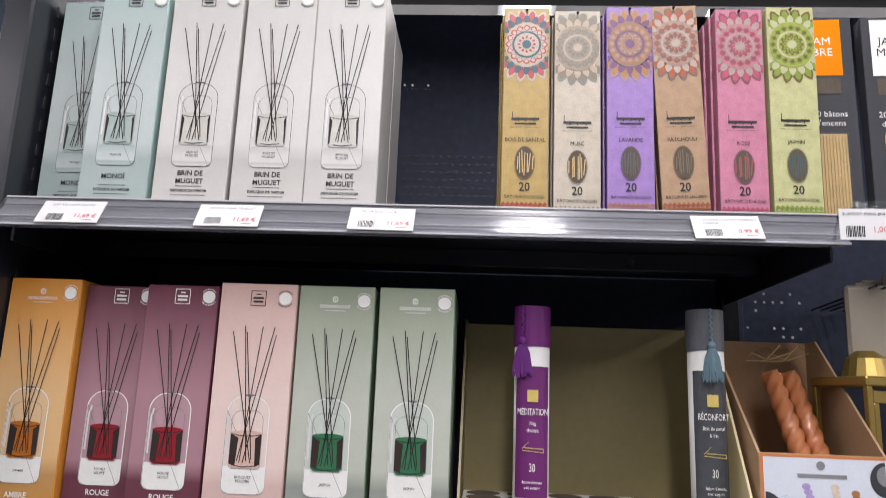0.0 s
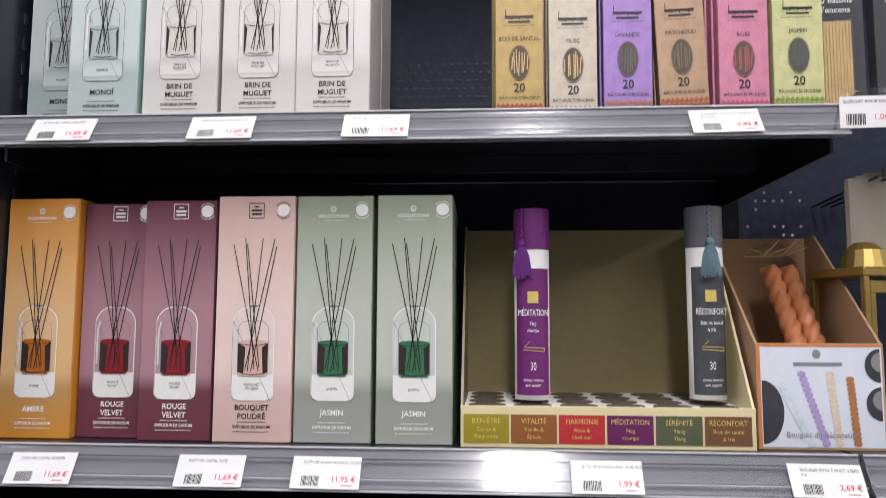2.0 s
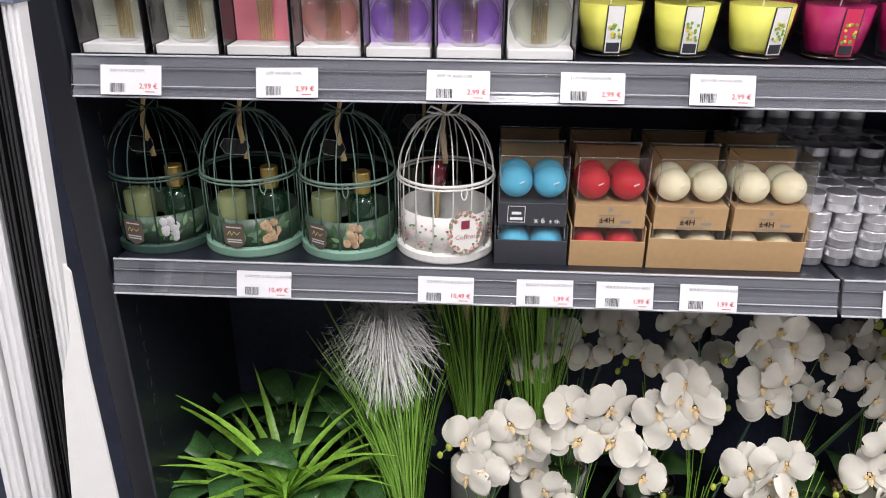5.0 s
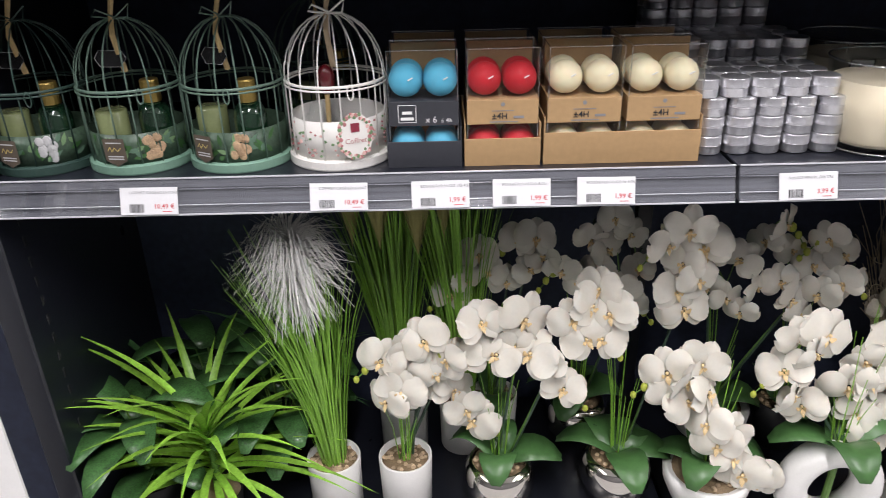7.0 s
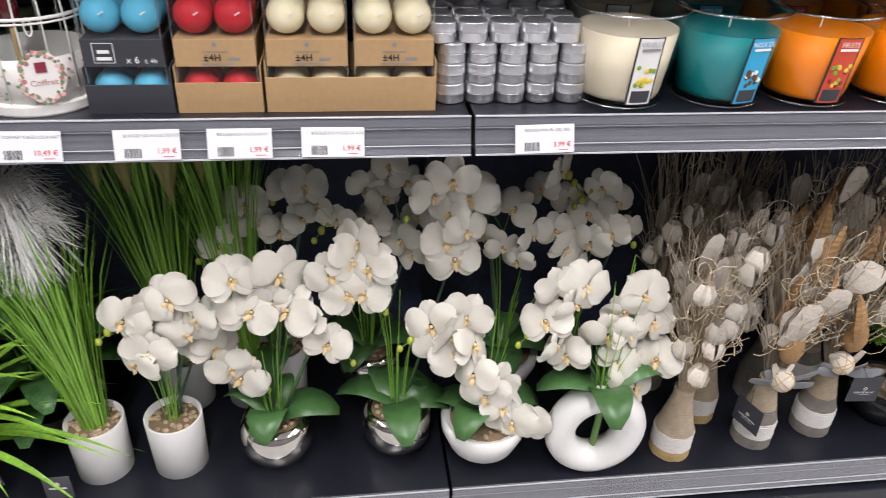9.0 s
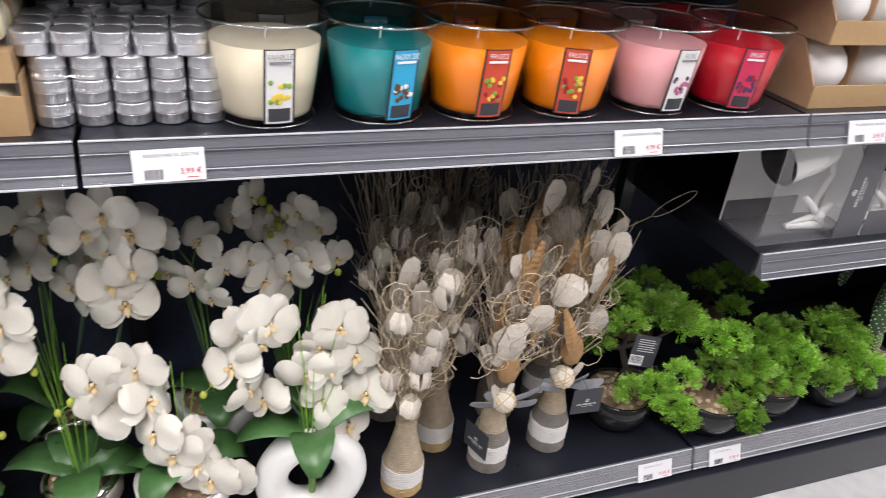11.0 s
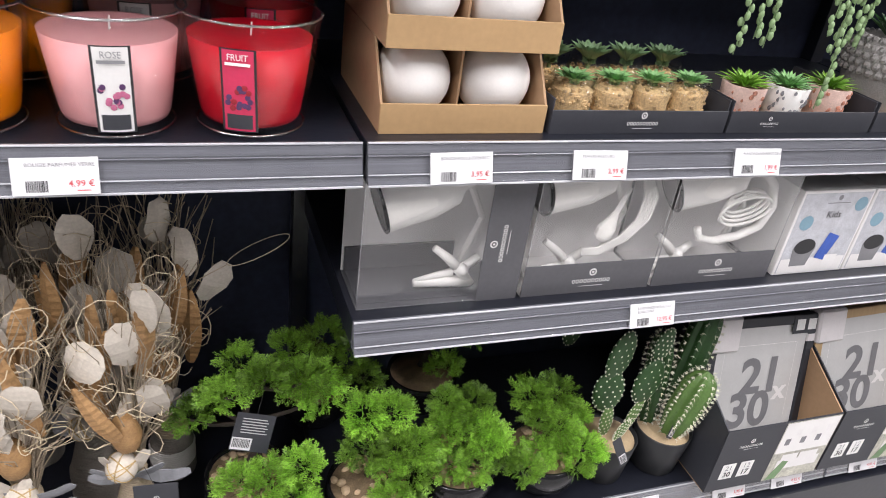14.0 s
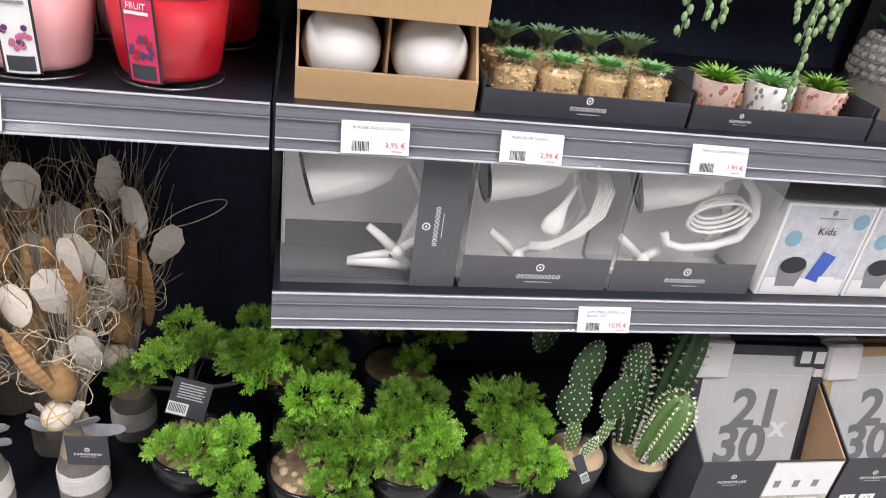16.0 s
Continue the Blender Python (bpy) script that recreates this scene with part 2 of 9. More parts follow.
M_SUCC_DARK = material("dusty_succulent", (0.15, 0.25, 0.12), 0.55, vary=0.2, random_tint=0.15)
M_GRAVEL = material("ochre_gravel", (0.60, 0.41, 0.21), 0.7, vary=0.45, scale=45, bump=0.002)
M_GRAIN = material("pale_ochre_grains", (0.62, 0.42, 0.21), 0.65, vary=0.2, scale=60, random_tint=0.4)
M_BEIGE_PACK = material("beige_paper_packet", (0.33, 0.295, 0.245), 0.7, vary=0.06)
M_BRASS = material("brushed_brass", (0.38, 0.27, 0.08), 0.38, metal=0.8, vary=0.1)


# ---- mesh helpers ----
class Shape:
    """Collects corners and faces of one part."""

    def __init__(self):
        self.v, self.f = [], []

    def add(self, verts, faces):
        o = len(self.v)
        self.v += [tuple(p) for p in verts]
        self.f += [tuple(i + o for i in face) for face in faces]
        return self

    def box(self, x0, x1, y0, y1, z0, z1, c=0.0008, m=None):
        mid = Vector(((x0 + x1) / 2, (y0 + y1) / 2, (z0 + z1) / 2))
        h = (abs(x1 - x0) / 2, abs(y1 - y0) / 2, abs(z1 - z0) / 2)
        c = min(c, min(h) * 0.9)
        sg = [(a, b, d) for a in (-1, 1) for b in (-1, 1) for d in (-1, 1)]
        idx, pts = {}, []
        for s in sg:
            for k in range(3):
                p = [s[i] * (h[i] - (0 if i == k else c)) for i in range(3)]
                idx[s, k] = len(pts)
                pts.append(mid + Vector(p))
        faces = []
        for k in range(3):
            for s in (-1, 1):
                q = [t for t in sg if t[k] == s]
                a, b = [i for i in range(3) if i != k]
                q.sort(key=lambda t: math.atan2(t[b], t[a]))
                faces.append([idx[t, k] for t in q])
        for k in range(3):
            a, b = [i for i in range(3) if i != k]
            for sa in (-1, 1):
                for sb in (-1, 1):
                    q = [t for t in sg if t[a] == sa and t[b] == sb]
                    faces.append([idx[q[0], a], idx[q[1], a], idx[q[1], b], idx[q[0], b]])
        for s in sg:
            faces.append([idx[s, 0], idx[s, 1], idx[s, 2]])
        good = []
        for face in faces:
            p = [pts[i] for i in face]
            n = (p[1] - p[0]).cross(p[2] - p[0])
            ctr = sum(p, Vector()) / len(p)
            good.append(face if n.dot(ctr - mid) > 0 else face[::-1])
        if m is not None:
            pts = [m @ p for p in pts]
        return self.add(pts, good)

    def lathe(self, profile, n=20, at=(0, 0, 0), sx=1.0, sy=1.0):
        """profile: (radius, height) from the outside bottom upwards."""
        o = len(self.v)
        for r, z in profile:
            for i in range(n):
                a = 2 * math.pi * i / n
                self.v.append((at[0] + r * sx * math.cos(a), at[1] + r * sy * math.sin(a), at[2] + z))
        for j in range(len(profile) - 1):
            for i in range(n):
                k = (i + 1) % n
                self.f.append((o + j * n + i, o + j * n + k, o + (j + 1) * n + k, o + (j + 1) * n + i))
        if profile[0][0] > 0.0005:
            self.f.append(tuple(o + i for i in reversed(range(n))))
        if profile[-1][0] > 0.0005:
            self.f.append(tuple(o + (len(profile) - 1) * n + i for i in range(n)))
        return self

    def tube(self, pts, r, n=6, r2=None):
        pts = [Vector(p) for p in pts]
        r2 = r if r2 is None else r2
        o, m = len(self.v), len(pts)
        up = Vector((0.3, 0.9, 0.2))
        for j, p in enumerate(pts):
            d = (pts[min(j + 1, m - 1)] - pts[max(j - 1, 0)]).normalized()
            a = d.cross(up)
            a = a.normalized() if a.length > 1e-4 else d.orthogonal().normalized()
            b = d.cross(a)
            rr = r + (r2 - r) * j / max(1, m - 1)
            for i in range(n):
                t = 2 * math.pi * i / n
                self.v.append(tuple(p + a * (rr * math.cos(t)) + b * (rr * math.sin(t))))
        for j in range(m - 1):
            for i in range(n):
                k = (i + 1) % n
                self.f.append((o + j * n + i, o + j * n + k, o + (j + 1) * n + k, o + (j + 1) * n + i))
        self.f.append(tuple(o + i for i in reversed(range(n))))
        self.f.append(tuple(o + (m - 1) * n + i for i in range(n)))
        return self

    def flat(self, pts, y):
        """A printed patch in the plane of a front face, from (x, z) corners."""
        area = sum(a[0] * b[1] - b[0] * a[1] for a, b in zip(pts, pts[1:] + pts[:1]))
        q = pts if area > 0 else pts[::-1]
        return self.add([(x, y, z) for x, z in q], [tuple(range(len(q)))])

    def rect(self, x0, x1, z0, z1, y):
        return self.flat([(x0, z0), (x1, z0), (x1, z1), (x0, z1)], y)

    def oval(self, cx, cz, rx, rz, y, n=20, a0=0.0, a1=360.0):
        full = a1 - a0 >= 360
        k = n if full else n + 1
        return self.flat([(cx + rx * math.cos(radians(a0 + (a1 - a0) * i / n)), cz + rz * math.sin(radians(a0 + (a1 - a0) * i / n)))
                          for i in range(k)], y)

    def line(self, pts, w, y):
        for (x0, z0), (x1, z1) in zip(pts, pts[1:]):
            d = Vector((x1 - x0, z1 - z0))
            if d.length < 1e-6:
                continue
            n = Vector((-d.y, d.x)).normalized() * (w / 2)
            self.flat([(x0 + n.x, z0 + n.y), (x0 - n.x, z0 - n.y), (x1 - n.x, z1 - n.y), (x1 + n.x, z1 + n.y)], y)
        return self

    def strap(self, pts, widths, side, fold=0.15):
        """A leaf blade along pts, with a fold along its middle."""
        pts = [Vector(p) for p in pts]
        o = len(self.v)
        side = Vector(side).normalized()
        m = len(pts)
        for j, (p, w) in enumerate(zip(pts, widths)):
            d = (pts[min(j + 1, m - 1)] - pts[max(j - 1, 0)]).normalized()
            s = (side - d * side.dot(d)).normalized()
            nrm = d.cross(s)
            self.v += [tuple(p - s * w / 2 + nrm * w * fold), tuple(p), tuple(p + s * w / 2 + nrm * w * fold)]
        for j in range(m - 1):
            a, b = o + 3 * j, o + 3 * j + 3
            self.f += [(a, a + 1, b + 1, b), (a + 1, a + 2, b + 2, b + 1)]
        return self

    def ball(self, c, r, n=10, rings=6, s=(1, 1, 1)):
        prof = [(max(1e-4, r * math.sin(math.pi * k / rings)), -r * math.cos(math.pi * k / rings)) for k in range(rings + 1)]
        o = len(self.v)
        self.lathe(prof, n)
        for i in range(o, len(self.v)):
            x, y, z = self.v[i]
            self.v[i] = (c[0] + x * s[0], c[1] + y * s[1], c[2] + z * s[2])
        return self

    def move(self, m):
        self.v = [tuple(m @ Vector(p)) for p in self.v]
        return self

    def mesh(self, name, mat, smooth=False):
        me = bpy.data.meshes.new(name)
        me.from_pydata(self.v, [], self.f)
        me.materials.append(mat)
        if smooth:
            me.polygons.foreach_set("use_smooth", [True] * len(me.polygons))
        me.update()
        return me


def thing(name, at, label, category, group="", kind="", turn=0.0, tilt=0.0):
    ob = new(name)
    ob.empty_display_size = 0.02
    ob.matrix_world = pose(at[0], at[1], at[2], tilt, 0, turn)
    return tagged(ob, label, category, group, kind)


TINY = {"barcode", "root_blades", "sticks", "reeds", "reed_print", "sticker_lettering", "small_print", "mandala_print", "spine_tufts", "slots", "rail_edges"}


def part(name, shape, mat, parent, label="", smooth=False, shadow=True):
    me = shape if isinstance(shape, bpy.types.Mesh) else shape.mesh(name, mat, smooth)
    ob = new(name, me)
    ob.parent = parent
    ob.visible_shadow = shadow
    return tagged(ob, label, kind="stuff" if name in TINY else "")


def film_edges(parent, x0, x1, y0, y1, z0, z1, t=0.0005):
    """The bright folded edges of a clear plastic box, front and top."""
    for a in ((x0, x0, y0, y0, z0, z1), (x1, x1, y0, y0, z0, z1), (x0, x1, y0, y0, z1, z1), (x0, x0, y0, y1, z1, z1), (x1, x1, y0, y1, z1, z1), (x0, x1, y1, y1, z1, z1)):
        part("film_edge", Shape().box(a[0] - t, a[1] + t, a[2] - t, a[3] + t, a[4] - t, a[5] + t, 0.0001), M_EDGE, parent, shadow=False)


def solid(name, shape, mat, label, category, group="", kind="", smooth=False):
    ob = new(name, shape.mesh(name, mat, smooth))
    return tagged(ob, label, category, group, kind)


FONT_MESHES = {}


def words(text, size, mat, parent, x, y, z, align="CENTER", name="lettering", lean=0.0, bold=0.0, squeeze=1.0, turn=0.0):
    key = (text, size, align, mat.name, bold, squeeze)
    if key not in FONT_MESHES:
        cu = bpy.data.curves.new("lettering", "FONT")
        cu.body, cu.size, cu.align_x, cu.align_y, cu.resolution_u = text, size, align, "CENTER", 6 if size > 0.03 else 2
        cu.offset = bold
        tmp = bpy.data.objects.new("tmp", cu)
        me = bpy.data.meshes.new_from_object(tmp)
        bpy.data.objects.remove(tmp)
        bpy.data.curves.remove(cu)
        me.transform(Matrix.Diagonal((squeeze, 1, 1, 1)))
        me.materials.clear()
        me.materials.append(mat)
        FONT_MESHES[key] = me
    ob = new(name, FONT_MESHES[key])
    ob.parent = parent
    ob.matrix_local = pose(x, y, z, 90 + lean, 0, turn)
    return ob


def dot_logo(parent, x, y, z, w, mat):
    """A round mark over a row of small round shapes, in place of a maker's name."""
    s = Shape()
    ring = [(x + w * 0.085 * math.cos(k * math.pi / 8), z + w * 0.24 + w * 0.085 * math.sin(k * math.pi / 8)) for k in range(17)]
    s.line(ring, w * 0.035, y).oval(x, z + w * 0.24, w * 0.03, w * 0.03, y)
    for k in range(10):
        cx = x + w * (k - 4.5) * 0.105
        ring = [(cx + w * 0.036 * math.cos(q * math.pi / 4), z + w * 0.05 * math.sin(q * math.pi / 4)) for q in range(9)]
        s.line(ring, w * 0.02, y)
    s.rect(x - w * 0.3, x + w * 0.35, z - w * 0.15, z - w * 0.135, y)
    return part("maker_mark", s, mat, parent)


# ---- the shop's shell: floor, ceiling and added, unseen walls ----
FLOOR_X = (-4.5, 8.0)
ROOM_Y = (-3.6, 4.0)
solid("floor", Shape().box(-4.6, 8.1, -3.7, 4.1, -0.10, -0.0015), M_GROUT, "pale grey shop floor with thin grout joints", "floor", kind="structure")
solid("ceiling", Shape().box(-4.6, 8.1, -3.7, 4.1, 3.05, 3.15), M_CEIL, "plain white shop ceiling above the aisle", "ceiling", kind="structure")
# Unseen wall in place of the opposite shelving, darkened to cut bounced light.
solid("wall_south", Shape().box(-4.6, 8.1, -3.75, -3.6, -0.006, 3.05), M_WALL, "unseen grey wall added in place of the opposite shelving", "wall", kind="structure")
solid("wall_north", Shape().box(-4.6, 8.1, 4.0, 4.15, -0.006, 3.05), M_WALL, "unseen plain grey wall added behind the shelving", "wall", kind="structure")
solid("wall_west", Shape().box(-4.65, -4.5, -3.6, 4.0, -0.006, 3.05), M_WALL, "plain grey wall added at the aisle's end", "wall", kind="structure")
solid("wall_east", Shape().box(8.0, 8.15, -3.6, 4.0, -0.006, 3.05), M_WALL, "unseen plain grey wall added at the far end", "wall", kind="structure")
M_TUBE = glow("lit_diffuser", (1.0, 0.97, 0.93), 3.0)
for lx, ly in LAMP_ROWS:
    lum = thing("ceiling_light", (lx, ly, 2.99), "long white linear ceiling light, switched on", "ceiling light", "lights over the aisle")
    part("housing", Shape().box(-0.11, 0.11, -1.2, 1.2, 0.02, 0.06, 0.004), M_WHITE_TRIM, lum)
    part("diffuser", Shape().box(-0.085, 0.085, -1.16, 1.16, 0.0, 0.0195, 0.003), M_TUBE, lum)

# ---- shelving ----
BACK_Y = 0.42
LEVELS = {1: 1.811, 2: 1.425, 3: 1.125, 4: 0.846, 5: 0.602, 6: 0.160}
BAYS = [(0.0, 1.0), (1.0, 2.0), (2.0, 3.0), (3.0, 4.0)]


RAIL = {1: (1.62, 0.76), 2: (1.62, 0.82), 3: (1.15, 0.93), 4: (1.05, 0.90), 5: (1.0, 0.82), 6: (1.0, 0.82), 7: (1.0, 0.82)}


def price_rail(parent, x0, x1, level):
    """Tilted label rail along a shelf's front: grey channel, clear cover, frosted edges; RAIL gives its run and drop."""
    ky, kz = RAIL[level]
    prof = [(0.004, 0.003), (0.0, 0.004), (-0.0015, -0.004), (-0.0035, -0.0105), (-0.0030, -0.0125), (-0.0095, -0.0335), (-0.0092, -0.0355),
            (-0.0145, -0.046), (-0.0135, -0.0485), (0.004, -0.046)]
    prof = [(y * ky if y < 0 else y, z * kz) for y, z in prof]
    s, n = Shape(), len(prof)
    s.add([(x, y, z) for x in (x0, x1) for y, z in prof],
          [(i, i + n, (i + 1) % n + n, (i + 1) % n) for i in range(n)] + [tuple(reversed(range(n))), tuple(range(n, 2 * n))])
    rail = part("price_rail", s, M_RAIL_DIM if level >= 3 else M_RAIL, parent, "grey plastic label rail")
    for y, z, h, m in ((-0.0022, 0.0040, 0.0020, M_LIP), (-0.0162, -0.0470, 0.0022, M_LIP), (-0.0068, -0.0118, 0.0006, M_RAIL), (-0.0140, -0.0335, 0.0008, M_LIP)):
        part("rail_edge", Shape().box(x0, x1, y * ky, y * ky + 0.0025, z * kz - h, z * kz, 0.0003), m, rail, "frosted clear edge")
    (ya, za), (yb, zb) = (-0.0026 * ky, 0.0012 * kz), (-0.0162 * ky, -0.0440 * kz)
    c = Shape().add([(x0, ya, za), (x1, ya, za), (x1, yb, zb), (x0, yb, zb), (x0, ya - 0.0008, za), (x1, ya - 0.0008, za), (x1, yb - 0.0008, zb), (x0, yb - 0.0008, zb)],
                    [(0, 1, 2, 3), (7, 6, 5, 4), (0, 4, 5, 1), (3, 2, 6, 7), (0, 3, 7, 4), (1, 5, 6, 2)])
    part("clear_cover", c, M_STRIP, rail, "clear plastic cover", shadow=False)
    return rail


def shelf(level, x0, x1, depth=None):
    z = LEVELS[level]
    ob = thing("shelf", (0, 0, z), "black steel shelf with a grey label rail", "shelf", "shelves of the gondola")
    d = BACK_Y - 0.004 if depth is None else depth
    s = Shape().box(x0 + 0.003, x1 - 0.003, 0.006, d, -0.004, 0.0, 0.001)
    part("deck", s, M_STEEL, ob)
    part("front_lip", Shape().box(x0 + 0.003, x1 - 0.003, 0.0065, 0.010, -0.034, -0.0045, 0.0005), M_STEEL, ob)
    part("stiffener", Shape().box(x0 + 0.02, x1 - 0.02, d * 0.5, d * 0.5 + 0.03, -0.03, -0.0045, 0.001), M_STEEL, ob)
    for bx in (x0 + 0.006, x1 - 0.010):
        part("bracket", Shape().box(bx, bx + 0.004, 0.012, d, -0.05, -0.0045, 0.0005), M_STEEL, ob)
    price_rail(ob, x0 + 0.003, x1 - 0.003, level)
    return ob


for lv in (1, 2, 3, 4):
    shelf(lv, 0.006, 1.0)
for lv in (4, 6):
    for a, b in BAYS[1:]:
        shelf(lv, a, b)
shelf(6, 0.006, 1.0)
for a, b in BAYS[2:]:
    shelf(5, a, b)
LEVELS[7] = 1.25
for a, b in BAYS[2:]:
    shelf(7, a, b, depth=0.38)
# Unseen shelf added over the second bay, so its candles lie in shade.
shelf(3, 1.0, 2.0)


def perforated(x0, x1, z0, z1, holes):
    """Steel back sheet; holes: (x, z, columns, rows) of round punches at 14 mm, cut through."""
    s = Shape()
    pitch, rad = 0.0145, 0.0024
    rng = random.Random(8)
    spots = sorted(holes, key=lambda h: h[1])
    zz = z0
    for hx, hz, nx, nz in spots:
        top = hz + nz * pitch
        if hz > zz:
            s.box(x0, x1, BACK_Y, BACK_Y + 0.002, zz, hz, 0.0002)
        s.box(x0, hx, BACK_Y, BACK_Y + 0.002, hz, top, 0.0002)
        s.box(hx + nx * pitch, x1, BACK_Y, BACK_Y + 0.002, hz, top, 0.0002)
        for i in range(nx):
            for j in range(nz):
                cx, cz, h = hx + (i + 0.5) * pitch, hz + (j + 0.5) * pitch, pitch / 2
                if rng.random() > (0.3 if nz > 8 else 0.7):
                    s.add([(cx - h, BACK_Y, cz - h), (cx + h, BACK_Y, cz - h), (cx + h, BACK_Y, cz + h), (cx - h, BACK_Y, cz + h)], [(0, 1, 2, 3)])
                    continue
                ring = [(cx + rad * math.cos(math.pi * k / 4 + math.pi / 8), cz + rad * math.sin(math.pi * k / 4 + math.pi / 8)) for k in range(8)]
                out = [(cx + h, cz), (cx + h, cz + h), (cx, cz + h), (cx - h, cz + h), (cx - h, cz), (cx - h, cz - h), (cx, cz - h), (cx + h, cz - h)]
                vs = [(x, BACK_Y, z) for x, z in ring + out]
                fs = [(k, (k + 1) % 8, 8 + (k + 1) % 8, 8 + k) for k in range(8)]
                s.add(vs, fs)
        zz = top
    if zz < z1:
        s.box(x0, x1, BACK_Y, BACK_Y + 0.002, zz, z1, 0.0002)
    return s


back_holes = {0: [(0.55, 0.90, 3, 1), (0.77, 1.29, 9, 6), (0.43, 2.15, 4, 1)], 1: [(1.03, 1.62, 7, 12)], 2: [], 3: []}
for i, (a, b) in enumerate(BAYS):
    solid("back_panel", perforated(a - (0.06 if i == 0 else 0), b, 0.05, 2.30, back_holes[i]), M_BACK, "black perforated steel back panel of the gondola",
          "back panel", "panels of the gondola", "structure")
dim = Shape()
for i in range(22):
    for j in range(12):
        dim.oval(0.43 + i * 0.0145 + 0.007 * (j % 2), 1.86 + j * 0.0145, 0.003, 0.003, BACK_Y - 0.0012, 8)
solid("panel_punches", dim, M_INK, "rows of small round punches in the back panel", "perforation", kind="stuff")
# Added black sheet that stands in for the dark area left of the gondola.
solid("dark_area_sheet", Shape().box(-0.80, -0.042, 0.10, 0.12, 0.0, 2.30, 0.003), M_BACK, "black sheet added for the dark area beyond the gondola's end", "end panel", kind="structure")
solid("gondola_side", Shape().box(-0.04, 0.0, 0.0, BACK_Y, 0.0, 2.32, 0.003), M_STEEL, "black steel end panel of the gondola", "end panel", kind="structure")
for sx in (1.0, 2.0, 3.0):
    sl = Shape().box(sx - 0.014, sx + 0.014, BACK_Y - 0.03, BACK_Y - 0.001, 0.05, 2.30, 0.001)
    up = thing("upright", (0, 0, 0), "black slotted steel upright between two bays", "upright", "uprights of the gondola", "structure")
    part("post", sl, M_STEEL, up)
    slots = Shape()
    for k in range(44):
        slots.rect(sx - 0.004, sx + 0.004, 0.12 + k * 0.05, 0.135 + k * 0.05, BACK_Y - 0.0308)
    part("slots", slots, M_INK, up)
solid("plinth", Shape().box(0.0, 4.0, -0.028, -0.004, 0.0, 0.108, 0.002), M_STEEL, "black steel kick plinth under the lowest shelf", "plinth", kind="structure")
# Unseen plate added so the lit floor doesn't show through the deck gaps.
solid("gap_blocking_plate", Shape().box(0.0, 4.0, -0.003, BACK_Y, 0.09, 0.094, 0.001), M_STEEL, "unseen black plate added to block light in the deck gaps", "base", kind="structure")
side_slots = Shape()
for k in range(60):
    side_slots.box(0.0002, 0.0012, 0.050, 0.056, 0.30 + k * 0.033, 0.316 + k * 0.033, 0.0002)
solid("side_slots", side_slots, M_INK, "column of slots in the end panel", "slots", kind="stuff")
solid("gondola_top", Shape().box(-0.04, 4.0, 0.0, BACK_Y + 0.002, 2.32, 2.36, 0.003), M_STEEL, "black steel canopy on top of the gondola", "canopy", kind="structure")


# ---- price tags ----
def price_tag(level, x, name, price, w=0.076, h=0.036, lines=1):
    z = LEVELS[level]
    ob = thing("price_tag", (x + w / 2, -0.0085, z - 0.026), "white paper price tag with barcode and red price", "price tag", "price tags on the rails")
    ky, kz = RAIL[level]
    ob.matrix_world = pose(x + w / 2, -0.0112 * ky - 0.0018, z - 0.0265 * kz, -math.degrees(math.atan(0.301 * ky / kz)), (random.Random(int(x * 731)).random() - 0.5) * 2.2, 0)
    part("card", Shape().box(-w / 2, w / 2, -0.0008, 0.0008, -h / 2, h / 2, 0.0002), M_CARD, ob)
    bars = Shape()
    rng = random.Random(int(x * 1000) + level)
    bx = -w / 2 + 0.012
    while bx < -w / 2 + 0.031:
        bw = rng.choice((0.0004, 0.0007, 0.001))
        bars.rect(bx, bx + bw, -h / 2 + 0.003, -h / 2 + 0.014, -0.0012)
        bx += bw + rng.choice((0.0005, 0.0008))
    part("barcode", bars, M_INK, ob)
    words(name, 0.0052, M_GREY_INK, ob, -w / 2 + 0.012, -0.0012, h / 2 - 0.007, "LEFT", "product_name")
    if lines > 1:
        words("KARMA" if level == 1 else "BLANC MAT" if level == 5 else "X4", 0.0052, M_GREY_INK, ob, -w / 2 + 0.012, -0.0012, h / 2 - 0.0125, "LEFT", "product_name")
    words(price + " €", 0.0088, M_RED_INK, ob, w / 2 - 0.004, -0.0012, -h / 2 + 0.0105, "RIGHT", "price", bold=0.0001)
    part("small_print", Shape().rect(w / 2 - 0.020, w / 2 - 0.008, -h / 2 + 0.0035, -h / 2 + 0.0045, -0.0012), M_RED_INK, ob)
    return ob


